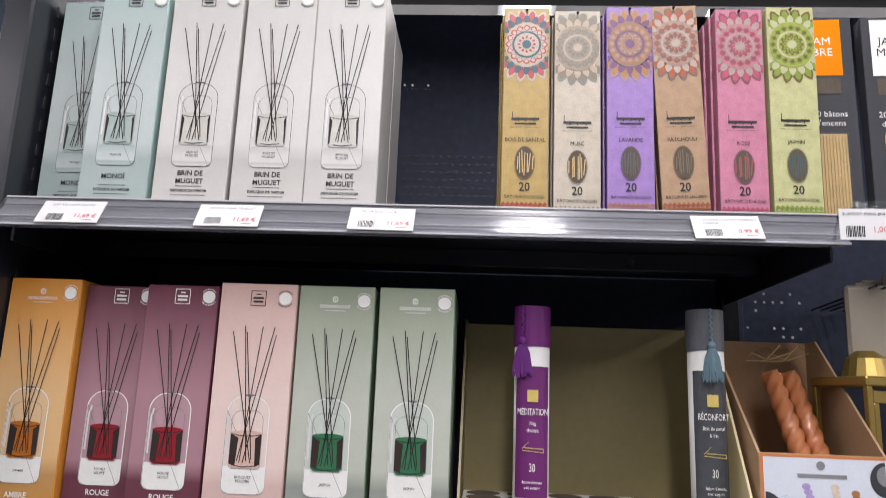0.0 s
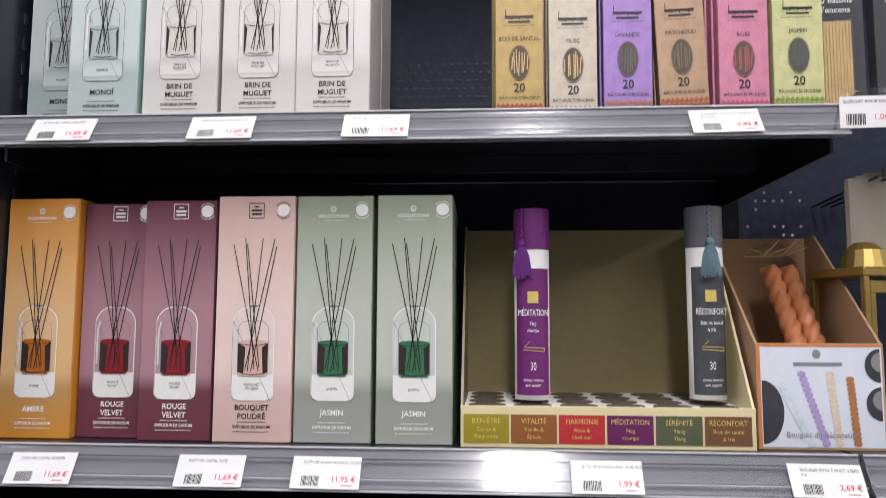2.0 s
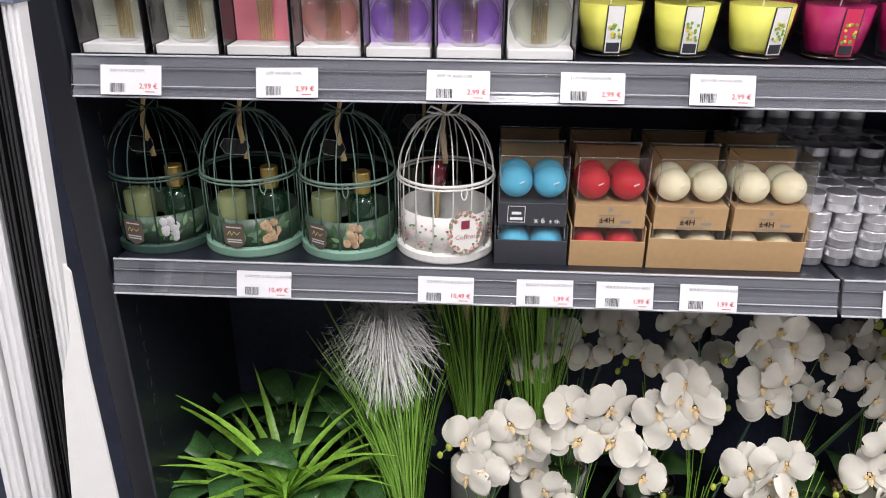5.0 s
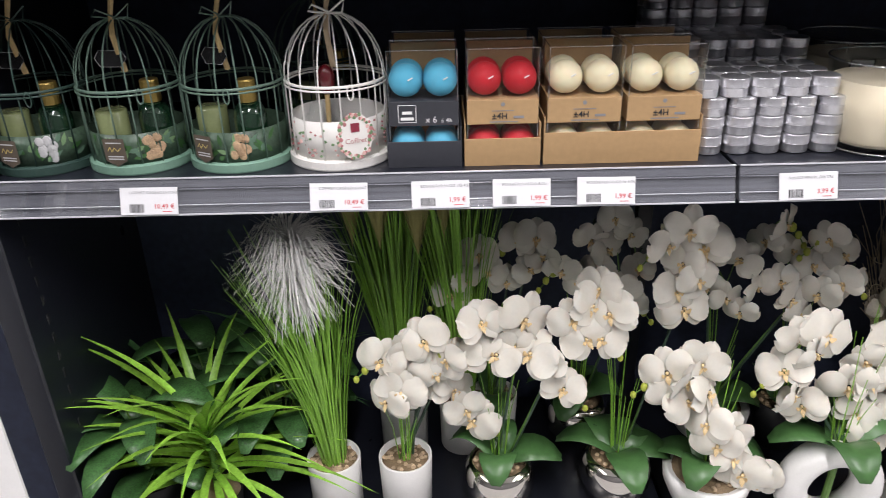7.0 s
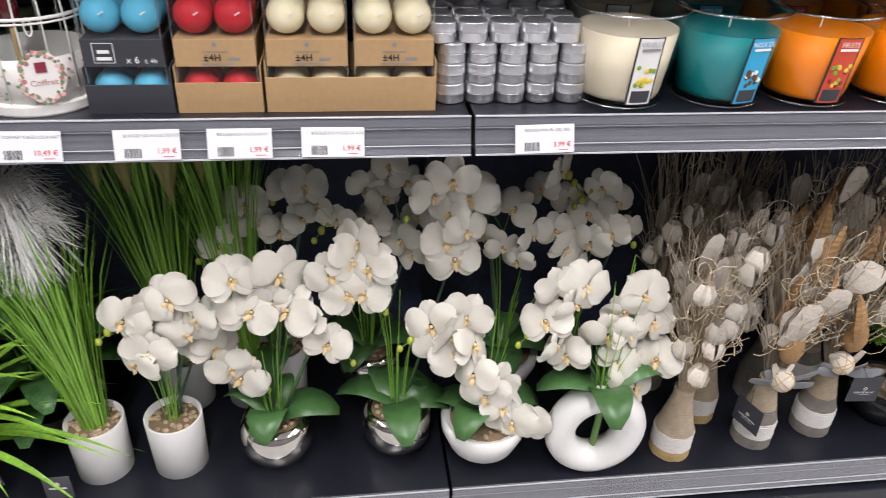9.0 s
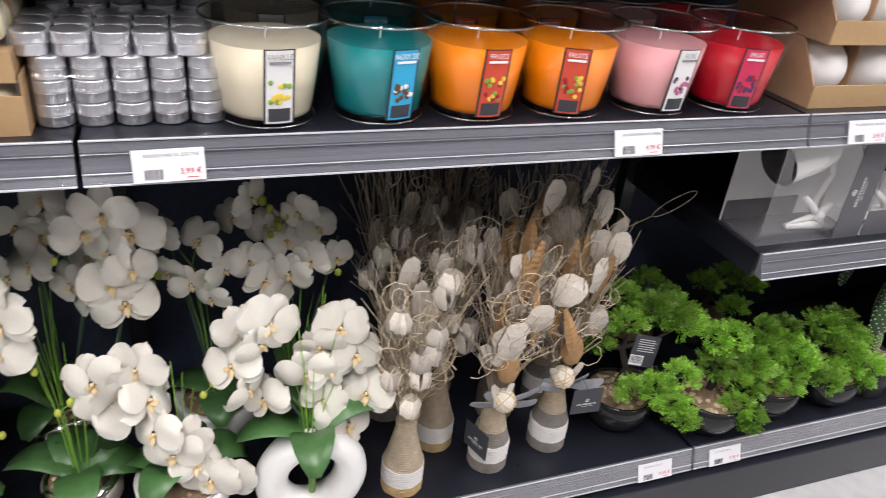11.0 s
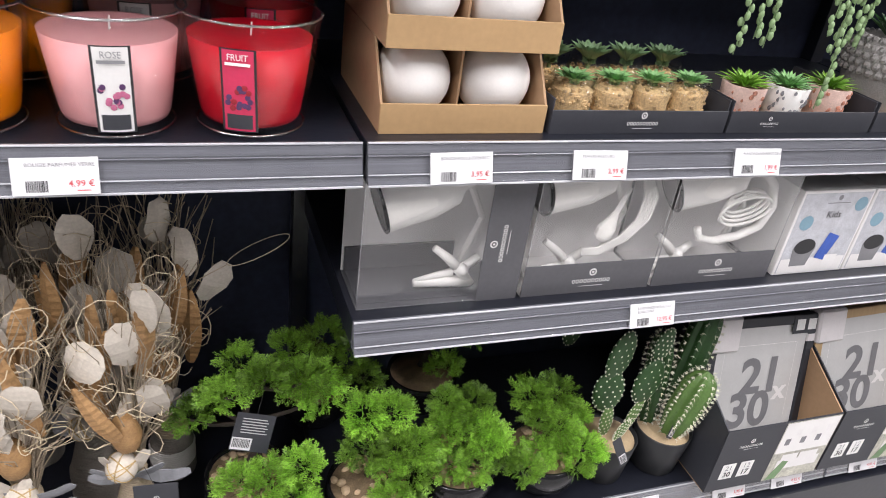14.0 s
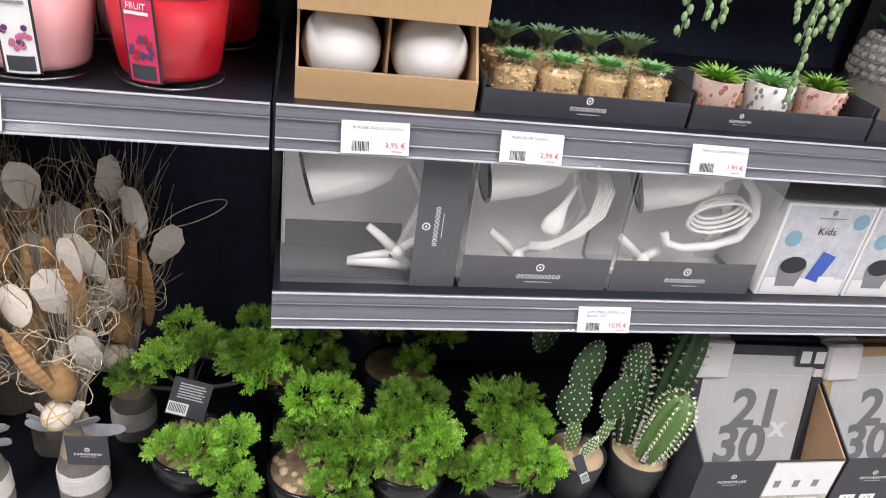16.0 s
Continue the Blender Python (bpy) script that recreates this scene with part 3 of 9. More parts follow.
for lv, x, nm, pr, ln in [
    (1, 0.065, "DIFF VR 150ML JASMIN", "11,69", 1), (1, 0.256, "DIFF VR 150ML MUGUET", "11,69", 1), (1, 0.436, "DIF VR ILAN 150ML", "11,69", 1),
    (1, 0.827, "ENCENS X20 BATONNETS", "0,99", 2),
    (2, 0.062, "DIFF VR 150ML AMBER", "11,69", 1), (2, 0.256, "DIFF VR 150ML RGE", "11,69", 1), (2, 0.386, "DIFF VR ILAN MONOI 150ML", "11,95", 1),
    (2, 0.690, "BTN ENCENS DOLI X30 ASS", "1,99", 1), (2, 0.918, "BOUGIE BTN TWIST VIBES", "2,69", 2),
    (3, 0.047, "DIFF VR ROSE 50ML", "2,99", 1), (3, 0.241, "DIFF VR ROSE 50ML", "2,99", 1), (3, 0.449, "DIFF VR JASM 50ML", "2,99", 1),
    (3, 0.609, "DIFF VR FRAMB 50ML", "2,99", 1), (3, 0.761, "DIFF VR LAVAN 50ML", "2,99", 1),
    (4, 0.185, "COFFRET CAGE LOLA FORES", "10,49", 1), (4, 0.436, "COFFRET CAGE LOLA NAT", "10,49", 1), (4, 0.570, "BOUGIE FLO HUGO TQ 4,5X6", "1,99", 1),
    (4, 0.677, "BOUGIE FLO HUGO ROU", "1,99", 1), (4, 0.788, "BOUGIE FLO HUGO IV 4,5X6", "1,99", 1), (4, 1.053, "BOUGIE MINI BL (50) TRS", "3,99", 1),
    (4, 1.658, "BOUGIE PARFUMEE VERRE", "4,99", 1), (4, 2.074, "BOUGIE BOULE 7X24 BLC", "3,95", 1), (4, 2.256, "PLANTE VR LOURO", "2,99", 1), (4, 2.497, "PLANTE CAMO PRINT DE 6", "1,99", 1),
    (4, 2.78, "PLANTE BOUDDHA", "3,95", 1),
    (5, 2.408, "LAMP PINCE METAL GILT", "12,95", 2), (6, 1.872, "BOUTEILLE DECO", "10,95", 1), (6, 2.037, "PLANTE BONSAI", "9,95", 1),
    (6, 2.523, "PLANTE CACTUS", "6,95", 1), (6, 2.72, "CADRE PHOTO", "3,95", 1), (6, 2.86, "CADRE PHOTO", "4,95", 1), (6, 3.06, "CADRE PHOTO", "4,95", 1)]:
    price_tag(lv, x, nm, pr, lines=ln)
hang = thing("hanging_price_tag", (1.002, -0.055, 1.79), "white price tag in a clear holder hanging off a peg hook", "price tag", turn=-4)
part("card", Shape().box(-0.03, 0.03, -0.0008, 0.0008, -0.018, 0.016, 0.0002), M_CARD, hang)
words("SUPPORT POUR ENCENS", 0.0048, M_INK, hang, 0, -0.0012, 0.010, name="product_name")
words("1,00 €", 0.0088, M_RED_INK, hang, 0.026, -0.0012, -0.007, "RIGHT", "price")
hb = Shape()
for k in range(12):
    hb.rect(-0.024 + k * 0.0016, -0.0233 + k * 0.0016 + 0.0003 * (k % 3), -0.015, -0.003, -0.0012)
part("barcode", hb, M_INK, hang)
part("holder", Shape().box(-0.031, 0.032, -0.002, 0.002, 0.0165, 0.024, 0.0005), M_FILM, hang, "clear plastic holder")
part("hook", Shape().tube([(-0.01, 0.004, 0.02), (-0.01, 0.45, 0.03)], 0.002), M_STEEL, hang, "black steel peg hook")


# ---- boxed reed diffusers ----
def ramp_of(bottom, table, mid, top):
    return [(0.0, bottom), (0.20, table), (0.27, mid), (0.55, mid), (1.0, top)]


DIFFUSERS = {
    "monoi": (material("aqua_box_print", (0.5, 0.6, 0.56), 0.42, vary=0.03, ramp=ramp_of((0.41, 0.49, 0.475), (0.35, 0.42, 0.41), (0.50, 0.56, 0.55), (0.37, 0.46, 0.45))),
              material("aqua_box_side", (0.36, 0.50, 0.48), 0.45, vary=0.04), M_INK, "pale aqua"),
    "brin": (material("white_box_print", (0.7, 0.7, 0.68), 0.42, vary=0.03, ramp=ramp_of((0.62, 0.60, 0.575), (0.50, 0.485, 0.47), (0.62, 0.61, 0.595), (0.52, 0.51, 0.495))),
             material("grey_white_box_side", (0.52, 0.50, 0.48), 0.45, vary=0.04), M_INK, "off-white"),
    "ambre": (material("amber_box_print", (0.6, 0.3, 0.06), 0.42, vary=0.03, ramp=ramp_of((0.60, 0.26, 0.03), (0.46, 0.26, 0.10), (0.66, 0.42, 0.20), (0.62, 0.25, 0.03))),
              material("amber_box_side", (0.55, 0.22, 0.03), 0.45, vary=0.04), M_WHITE_INK, "orange"),
    "rouge": (material("plum_box_print", (0.2, 0.06, 0.1), 0.42, vary=0.03, ramp=ramp_of((0.15, 0.035, 0.06), (0.13, 0.04, 0.06), (0.36, 0.20, 0.24), (0.13, 0.03, 0.055))),
              material("plum_box_side", (0.12, 0.03, 0.05), 0.45, vary=0.04), M_WHITE_INK, "dark plum"),
    "bouquet": (material("blush_box_print", (0.7, 0.5, 0.45), 0.42, vary=0.03, ramp=ramp_of((0.62, 0.44, 0.41), (0.58, 0.42, 0.39), (0.70, 0.55, 0.51), (0.63, 0.43, 0.39))),
                material("blush_box_side", (0.50, 0.34, 0.31), 0.45, vary=0.04), M_INK, "blush pink"),
    "jasmin": (material("sage_box_print", (0.3, 0.4, 0.28), 0.42, vary=0.03, ramp=ramp_of((0.34, 0.36, 0.33), (0.26, 0.28, 0.25), (0.45, 0.48, 0.42), (0.29, 0.34, 0.25))),
               material("sage_box_side", (0.22, 0.28, 0.20), 0.45, vary=0.04), M_WHITE_INK, "sage green"),
}
M_PIC_GLASS = material("printed_glass_grey", (0.62, 0.62, 0.60), 0.45, vary=0.05)
M_PIC_WHITE = material("printed_glass_white", (0.74, 0.74, 0.72), 0.45, vary=0.05)
M_PIC_DARK = material("printed_reeds", (0.025, 0.022, 0.02), 0.5)
LIQUIDS = {"monoi": (0.36, 0.44, 0.42), "brin": (0.55, 0.54, 0.50), "ambre": (0.40, 0.12, 0.01), "rouge": (0.25, 0.01, 0.02), "bouquet": (0.60, 0.42, 0.36), "jasmin": (0.03, 0.15, 0.07)}
LIQUID_MATS = {k: material("printed_liquid_" + k, c, 0.4, vary=0.15, scale=60) for k, c in LIQUIDS.items()}
M_PIC_SHADE = material("printed_dark_liquid", (0.03, 0.02, 0.018), 0.4)

DIFF_HAZE = {k: material("printed_haze_" + k, c, 0.42, vary=0.05) for k, c in (("ambre", (0.66, 0.46, 0.26)), ("rouge", (0.42, 0.26, 0.30)), ("bouquet", (0.70, 0.58, 0.54)), ("jasmin", (0.50, 0.55, 0.50)))}


def arch(hw, z0, z1, rb, neck):
    """Outline of a bell-shaped bottle: rounded foot, straight sides, domed shoulder up to a narrow neck."""
    pts = [(hw - rb + rb * math.sin(radians(q)), z0 + rb - rb * math.cos(radians(q))) for q in range(0, 91, 15)]
    rise = min(z1 - z0 - rb, hw - neck)
    pts += [(neck + (hw - neck) * math.cos(radians(q)), z1 - rise + rise * math.sin(radians(q))) for q in range(0, 91, 10)]
    return pts + [(-x, z) for x, z in reversed(pts)]


def diffuser_box(kind, x0, y0, z0, title, w=0.093, h=0.295, turn=0.0, maker="square"):
    pr, side, ink, tone = DIFFUSERS[kind]
    ob = thing("reed_diffuser_box", (x0 + w / 2, y0, z0), f"tall {tone} cardboard reed diffuser box printed with a bottle", "diffuser box", "boxed reed diffusers", turn=turn)
    part("carton", Shape().box(-w / 2, w / 2, 0.0, w, 0, h, 0.0012), side, ob)
    part("front_print", Shape().box(-w / 2 + 0.001, w / 2 - 0.001, -0.0008, 0.0004, 0.001, h - 0.001, 0.0002), pr, ob)
    y = -0.0012
    lit = kind not in ("brin", "monoi")
    outer = arch(0.0252, 0.050, 0.160, 0.008, 0.0045)
    inner = arch(0.0186, 0.0772, 0.1435, 0.005, 0.007)
    if lit:
        part("bottle_print", Shape().flat(outer, y), DIFF_HAZE[kind], ob)
    part("bottle_print", Shape().flat([p for p in outer if p[1] < 0.062 and p[0] > 0] + [(0.0252, 0.080), (-0.0252, 0.080)] + [p for p in outer if p[1] < 0.062 and p[0] < 0] if lit else arch(0.0252, 0.050, 0.0772, 0.008, 0.0186), y - 0.0002), M_PIC_WHITE if lit else pr, ob)
    part("bottle_print", Shape().line(outer + outer[:1], 0.0013 if lit else 0.0005, y - 0.0004), M_PIC_WHITE if lit else M_PIC_DARK, ob)
    part("bottle_print", Shape().line(outer[:3] + outer[-9:], 0.0005, y - 0.0005).line(inner + inner[:1], 0.0005, y - 0.0005).oval(0, 0.161, 0.0062, 0.0014, y - 0.0005), M_GREY_INK, ob)
    part("bottle_print", Shape().line([(-0.0222, 0.090), (-0.0222, 0.132), (-0.0195, 0.142)], 0.0022, y - 0.0005), M_PIC_GLASS if lit else M_PIC_WHITE, ob, "printed highlight")
    part("liquid_print", Shape().flat([(-0.0182, 0.082), (-0.015, 0.078), (0.015, 0.078), (0.0182, 0.082), (0.0182, 0.118), (-0.0182, 0.118)], y - 0.0006), LIQUID_MATS[kind], ob)
    edge_l, edge_r = (-0.0155, 0.0160) if not lit else (-0.010, 0.0115)
    part("liquid_print", Shape().flat([(-0.0182, 0.083), (edge_l - 0.001, 0.080), (edge_l + 0.001, 0.112), (-0.0182, 0.117)], y - 0.0008), M_PIC_SHADE, ob)
    part("liquid_print", Shape().flat([(0.0182, 0.083), (edge_r + 0.001, 0.080), (edge_r - 0.0006, 0.112), (0.0182, 0.117)], y - 0.0008), M_PIC_SHADE, ob)
    part("liquid_print", Shape().line([(-0.0182, 0.1165), (-0.006, 0.1145), (0.006, 0.1145), (0.0182, 0.1165)], 0.0007, y - 0.00105).line([(-0.012, 0.081), (-0.002, 0.0795), (0.012, 0.081)], 0.0009, y - 0.00105), M_PIC_SHADE, ob)
    part("liquid_print", Shape().oval(0, 0.118, 0.0182, 0.0028, y - 0.0009), LIQUID_MATS[kind], ob)
    reeds = Shape()
    for xa, za, xb, zb in ((-0.027, 0.236, 0.007, 0.084), (-0.0125, 0.243, 0.002, 0.086), (-0.010, 0.236, 0.008, 0.088), (0.009, 0.243, -0.006, 0.084),
                           (0.0235, 0.242, -0.009, 0.086), (0.026, 0.233, -0.002, 0.084)):
        reeds.line([(xa, za), (xb, zb)], 0.0011, y - 0.0011)
    part("reed_print", reeds, M_PIC_DARK, ob)
    lines = title.split("|")
    for i, tx in enumerate(lines):
        words(tx, 0.0092, ink, ob, 0, y - 0.0003, 0.0355 if len(lines) == 1 else 0.0408 - i * 0.0102, name="title", squeeze=0.95, bold=0.00015)
    small = Shape().rect(-0.017, 0.017, 0.0240, 0.0246, y - 0.0003)
    for k in range(12):
        small.rect(-0.022 + 0.0037 * k, -0.0195 + 0.0037 * k, 0.0125, 0.0134, y - 0.0003)
    part("title_rule", small, ink, ob)
    words("DIFFUSEUR DE PARFUM", 0.0050, ink, ob, 0, y - 0.0003, 0.0185, name="subtitle", squeeze=0.88, bold=0.0001)
    for i, tx in enumerate(lines):
        words(tx, 0.0042, M_INK, ob, 0, y - 0.0012, 0.0635 + (len(lines) - 1 - i) * 0.0045, name="bottle_lettering")
    if maker == "square":
        fr = Shape()
        for a in (((-0.009, 0.268), (0.009, 0.268)), ((-0.009, 0.286), (0.009, 0.286)), ((-0.009, 0.268), (-0.009, 0.286)), ((0.009, 0.268), (0.009, 0.286))):
            fr.line(list(a), 0.0009, y - 0.0003)
        fr.rect(-0.006, 0.006, 0.2715, 0.274, y - 0.0003).rect(-0.0065, 0.0065, 0.276, 0.2785, y - 0.0003).rect(-0.003, 0.003, 0.281, 0.2825, y - 0.0003)
        part("maker_mark", fr, ink, ob)
    else:
        dot_logo(ob, -0.002, y - 0.0003, 0.270, 0.036, M_WHITE_INK)
    seal = part("scent_sticker", Shape().lathe([(0.0078, 0), (0.0078, 0.0008), (0.007, 0.0014), (0.001, 0.0016)], 18).move(pose(0.033, -0.001, 0.277, 90)), M_WHITE_CARD, ob, "round white smell-here sticker")
    arc = Shape()
    for k in range(9):
        for s in (1, -1):
            a = radians(90 * s + (k - 4) * 13)
            arc.rect(0.033 + 0.0098 * math.cos(a) - 0.0006, 0.033 + 0.0098 * math.cos(a) + 0.0006, 0.277 + 0.0098 * math.sin(a) - 0.0007, 0.277 + 0.0098 * math.sin(a) + 0.0007, y - 0.0003)
    part("sticker_lettering", arc, ink, ob)
    return ob


Z1, Z2, Z3, Z4, Z5, Z6 = (LEVELS[k] for k in (1, 2, 3, 4, 5, 6))
diffuser_box("monoi", 0.010, 0.050, Z1, "MONOÏ", turn=-2)
diffuser_box("monoi", 0.085, 0.016, Z1, "MONOÏ", w=0.088)
diffuser_box("brin", 0.181, 0.014, Z1, "BRIN DE|MUGUET")
diffuser_box("brin", 0.279, 0.014, Z1, "BRIN DE|MUGUET", w=0.091)
diffuser_box("brin", 0.3705, 0.014, Z1, "BRIN DE|MUGUET", w=0.090)
for bx in (0.183, 0.280, 0.372):
    diffuser_box("brin", bx, 0.110, Z1, "BRIN DE|MUGUET", w=0.088)
diffuser_box("ambre", -0.0 + 0.002, 0.043, Z2, "AMBRE", maker="dot", w=0.0915)
diffuser_box("rouge", 0.0955, 0.055, Z2, "ROUGE|VELVET", w=0.090, h=0.290)
diffuser_box("rouge", 0.180, 0.040, Z2, "ROUGE|VELVET", w=0.090, h=0.291)
diffuser_box("bouquet", 0.2735, 0.036, Z2, "BOUQUET|POUDRÉ", w=0.095)
diffuser_box("jasmin", 0.3705, 0.038, Z2, "JASMIN", maker="dot")
diffuser_box("jasmin", 0.4690, 0.036, Z2, "JASMIN", maker="dot", w=0.091)
for kd, bx, tx in (("ambre", 0.003, "AMBRE"), ("rouge", 0.098, "ROUGE|VELVET"), ("jasmin", 0.470, "JASMIN")):
    diffuser_box(kd, bx, 0.152, Z2, tx, w=0.088)


# ---- incense packs ----
def mandala(shape_by_tone, w, h, cz, y):
    """Rings of petals round a centre, cut off at the pack's edges."""
    def petal(s, r0, r1, a, half, yy):
        pts = [(r0, 0), ((r0 + r1) / 2, half), (r0 + (r1 - r0) * 0.85, half * 0.55), (r1, 0), (r0 + (r1 - r0) * 0.85, -half * 0.55), ((r0 + r1) / 2, -half)]
        poly = [(math.cos(a) * p - math.sin(a) * q, cz + math.sin(a) * p + math.cos(a) * q) for p, q in pts]
        lim = w / 2 - 0.0012
        out = []
        for (x0, z0), (x1, z1) in zip(poly, poly[1:] + poly[:1]):
            if abs(x0) <= lim:
                out.append((x0, z0))
            for e in (-lim, lim):
                if (x0 - e) * (x1 - e) < 0:
                    out.append((e, z0 + (z1 - z0) * (e - x0) / (x1 - x0)))
        out = [p for p in out if p[1] < h - 0.001]
        if len(out) >= 3:
            s.flat(out, yy)
    a, b, c, d = shape_by_tone
    for k in range(20):
        petal(d, 0.030, 0.050, 2 * math.pi * (k + 0.5) / 20, 0.0062, y - 0.0002)
    for k in range(20):
        petal(b, 0.030, 0.046, 2 * math.pi * (k + 0.5) / 20, 0.0045, y - 0.0004)
    for k in range(20):
        petal(c, 0.026, 0.040, 2 * math.pi * k / 20, 0.0045, y - 0.0006)
    a.oval(0, cz, min(0.030, w / 2 - 0.0015), 0.030, y - 0.0008, 32)
    for k in range(16):
        petal(b, 0.018, 0.0265, 2 * math.pi * k / 16, 0.0046, y - 0.0010)
        petal(d, 0.019, 0.0245, 2 * math.pi * k / 16, 0.0028, y - 0.0012)
    c.oval(0, cz, 0.018, 0.018, y - 0.0012, 28)
    a.oval(0, cz, 0.0155, 0.0155, y - 0.0014, 28)
    for k in range(12):
        petal(d, 0.006, 0.0145, 2 * math.pi * k / 12, 0.0028, y - 0.0016)
        petal(b, 0.007, 0.012, 2 * math.pi * k / 12, 0.0016, y - 0.0018)
    c.oval(0, cz, 0.0055, 0.0055, y - 0.0018, 16)


INCENSE = [
    ("BOIS DE SANTAL", (0.60, 0.42, 0.14), (0.62, 0.52, 0.40), (0.55, 0.06, 0.06), (0.03, 0.10, 0.16), (0.66, 0.60, 0.52), 0.611, 0.0, 0.0, "sandalwood gold"),
    ("MUSC", (0.70, 0.62, 0.50), (0.42, 0.34, 0.25), (0.30, 0.23, 0.16), (0.62, 0.50, 0.38), (0.28, 0.30, 0.26), 0.674, -0.004, 0.0, "cream"),
    ("LAVANDE", (0.43, 0.26, 0.66), (0.38, 0.22, 0.14), (0.55, 0.25, 0.10), (0.22, 0.10, 0.24), (0.50, 0.36, 0.34), 0.738, 0.002, 0.0, "lavender purple"),
    ("PATCHOULI", (0.55, 0.36, 0.22), (0.50, 0.36, 0.30), (0.52, 0.13, 0.06), (0.62, 0.50, 0.42), (0.26, 0.18, 0.16), 0.803, 0.004, -2.5, "tan brown"),
    ("ROSE", (0.72, 0.27, 0.40), (0.60, 0.30, 0.30), (0.62, 0.12, 0.20), (0.55, 0.42, 0.40), (0.34, 0.12, 0.16), 0.871, 0.0, 0.0, "rose pink"),
    ("JASMIN", (0.68, 0.68, 0.34), (0.44, 0.52, 0.10), (0.30, 0.42, 0.06), (0.68, 0.68, 0.40), (0.22, 0.16, 0.06), 0.933, 0.003, 0.0, "pale lime green"),
]


def incense_pack(name, base, ta, tb, tc_, td, x0, dz, tip, tone, y0=0.016, front=True):
    w, h, d = 0.0565, 0.262, 0.018
    base, ta, tb, tc_, td = ([0.70 * c for c in q] for q in (base, ta, tb, tc_, td))
    body = material("incense_card_" + tone.replace(" ", "_"), base, 0.5, vary=0.24, scale=75)
    ob = thing("incense_pack", (x0 + w / 2, y0, Z1), f"{tone} card incense pack with a printed mandala", "incense pack", "incense packs in a row")
    ob.matrix_world = pose(x0 + w / 2, y0, Z1 + 0.004 + dz, 1.5, tip, 0)
    part("carton", Shape().box(-w / 2, w / 2, 0, d, 0, h, 0.0008), body, ob)
    tones = [Shape() for _ in range(4)]
    mandala(tones, w, h, 0.212, -0.0004)
    for s, c, nm in zip(tones, (ta, tb, tc_, td), "abcd"):
        part("mandala_print", s, material("mandala_" + tone.split()[0] + nm, c, 0.45, vary=0.15, scale=150), ob)
    y = -0.0008
    part("brand_panel", Shape().rect(-0.017, 0.017, 0.1135, 0.1165, y).rect(-0.0165, -0.0155, 0.1165, 0.124, y).rect(-0.009, -0.008, 0.112, 0.1145, y).rect(0.0, 0.001, 0.1115, 0.1145, y).rect(0.010, 0.011, 0.1115, 0.1145, y).rect(-0.013, 0.013, 0.108, 0.110, y).rect(-0.019, 0.019, 0.104, 0.1044, y), M_INK, ob)
    words(name, 0.0072, M_INK, ob, 0, y, 0.088, name="scent_name", squeeze=0.9)
    part("window_rim", Shape().oval(0, 0.059, 0.0125, 0.0215, y, 24), material("rim_" + tone.split()[0], tuple(c * 0.45 for c in base), 0.5), ob)
    dark = name in ("LAVANDE", "PATCHOULI", "JASMIN", "ROSE")
    part("window", Shape().oval(0, 0.059, 0.0112, 0.020, y - 0.0003, 24), M_DARK_STICK, ob)
    st = Shape()
    jit = random.Random(len(name))
    for k in range(7):
        xx = -0.0088 + k * 0.0029 + jit.uniform(-0.0006, 0.0006)
        hh = 0.020 * math.sqrt(max(0.05, 1 - (xx / 0.0112) ** 2)) * 0.86
        st.line([(xx + jit.uniform(-0.001, 0.001), 0.059 - hh * jit.uniform(0.7, 1)), (xx + jit.uniform(-0.0012, 0.0012), 0.059 + hh * jit.uniform(0.7, 1))], 0.0013, y - 0.0006)
    part("sticks", st, M_STICK if not dark else material("sticks_" + tone.split()[0], {"LAVANDE": (0.10, 0.10, 0.12), "PATCHOULI": (0.16, 0.12, 0.08), "ROSE": (0.32, 0.08, 0.09), "JASMIN": (0.05, 0.10, 0.10)}[name], 0.7), ob)
    words("20", 0.0150, M_INK, ob, 0, y, 0.0285, name="count", squeeze=0.9, bold=0.0002)
    words("BÂTONS D'ENCENS", 0.0054, M_INK, ob, 0, y, 0.0165, name="subtitle", bold=0.0)
    band = Shape()
    for k in range(10):
        band.flat([(-0.0275 + k * 0.0055, 0.0075), (-0.0225 + k * 0.0055, 0.0075), (-0.025 + k * 0.0055, 0.0105)], y)
        band.rect(-0.0272 + k * 0.0055, -0.0250 + k * 0.0055, 0.0035, 0.0058, y)
        band.rect(-0.0243 + k * 0.0055, -0.0235 + k * 0.0055, 0.0038, 0.0055, y)
    band.rect(-0.0278, 0.0278, 0.0062, 0.0072, y).rect(-0.0278, 0.0278, 0.0012, 0.0028, y)
    part("foot_band", band, material("band_" + tone.split()[0], tb, 0.5), ob)
    if front:
        part("hang_tab", Shape().tube([(0, -0.004, h - 0.004), (0, 0.05, h + 0.006)], 0.0015), M_BLACK_PLASTIC, ob, "black peg tip")
    return ob


for row in INCENSE:
    front = incense_pack(*row)
    for k in (1, 2):
        q = pose(row[6] + 0.0565 / 2 - 0.002 * k, 0.016 + 0.0195 * k, Z1 + 0.004 + row[7] * 0.5, 1.5, row[8] * 0.5, 0)
        copy_thing(front, q)


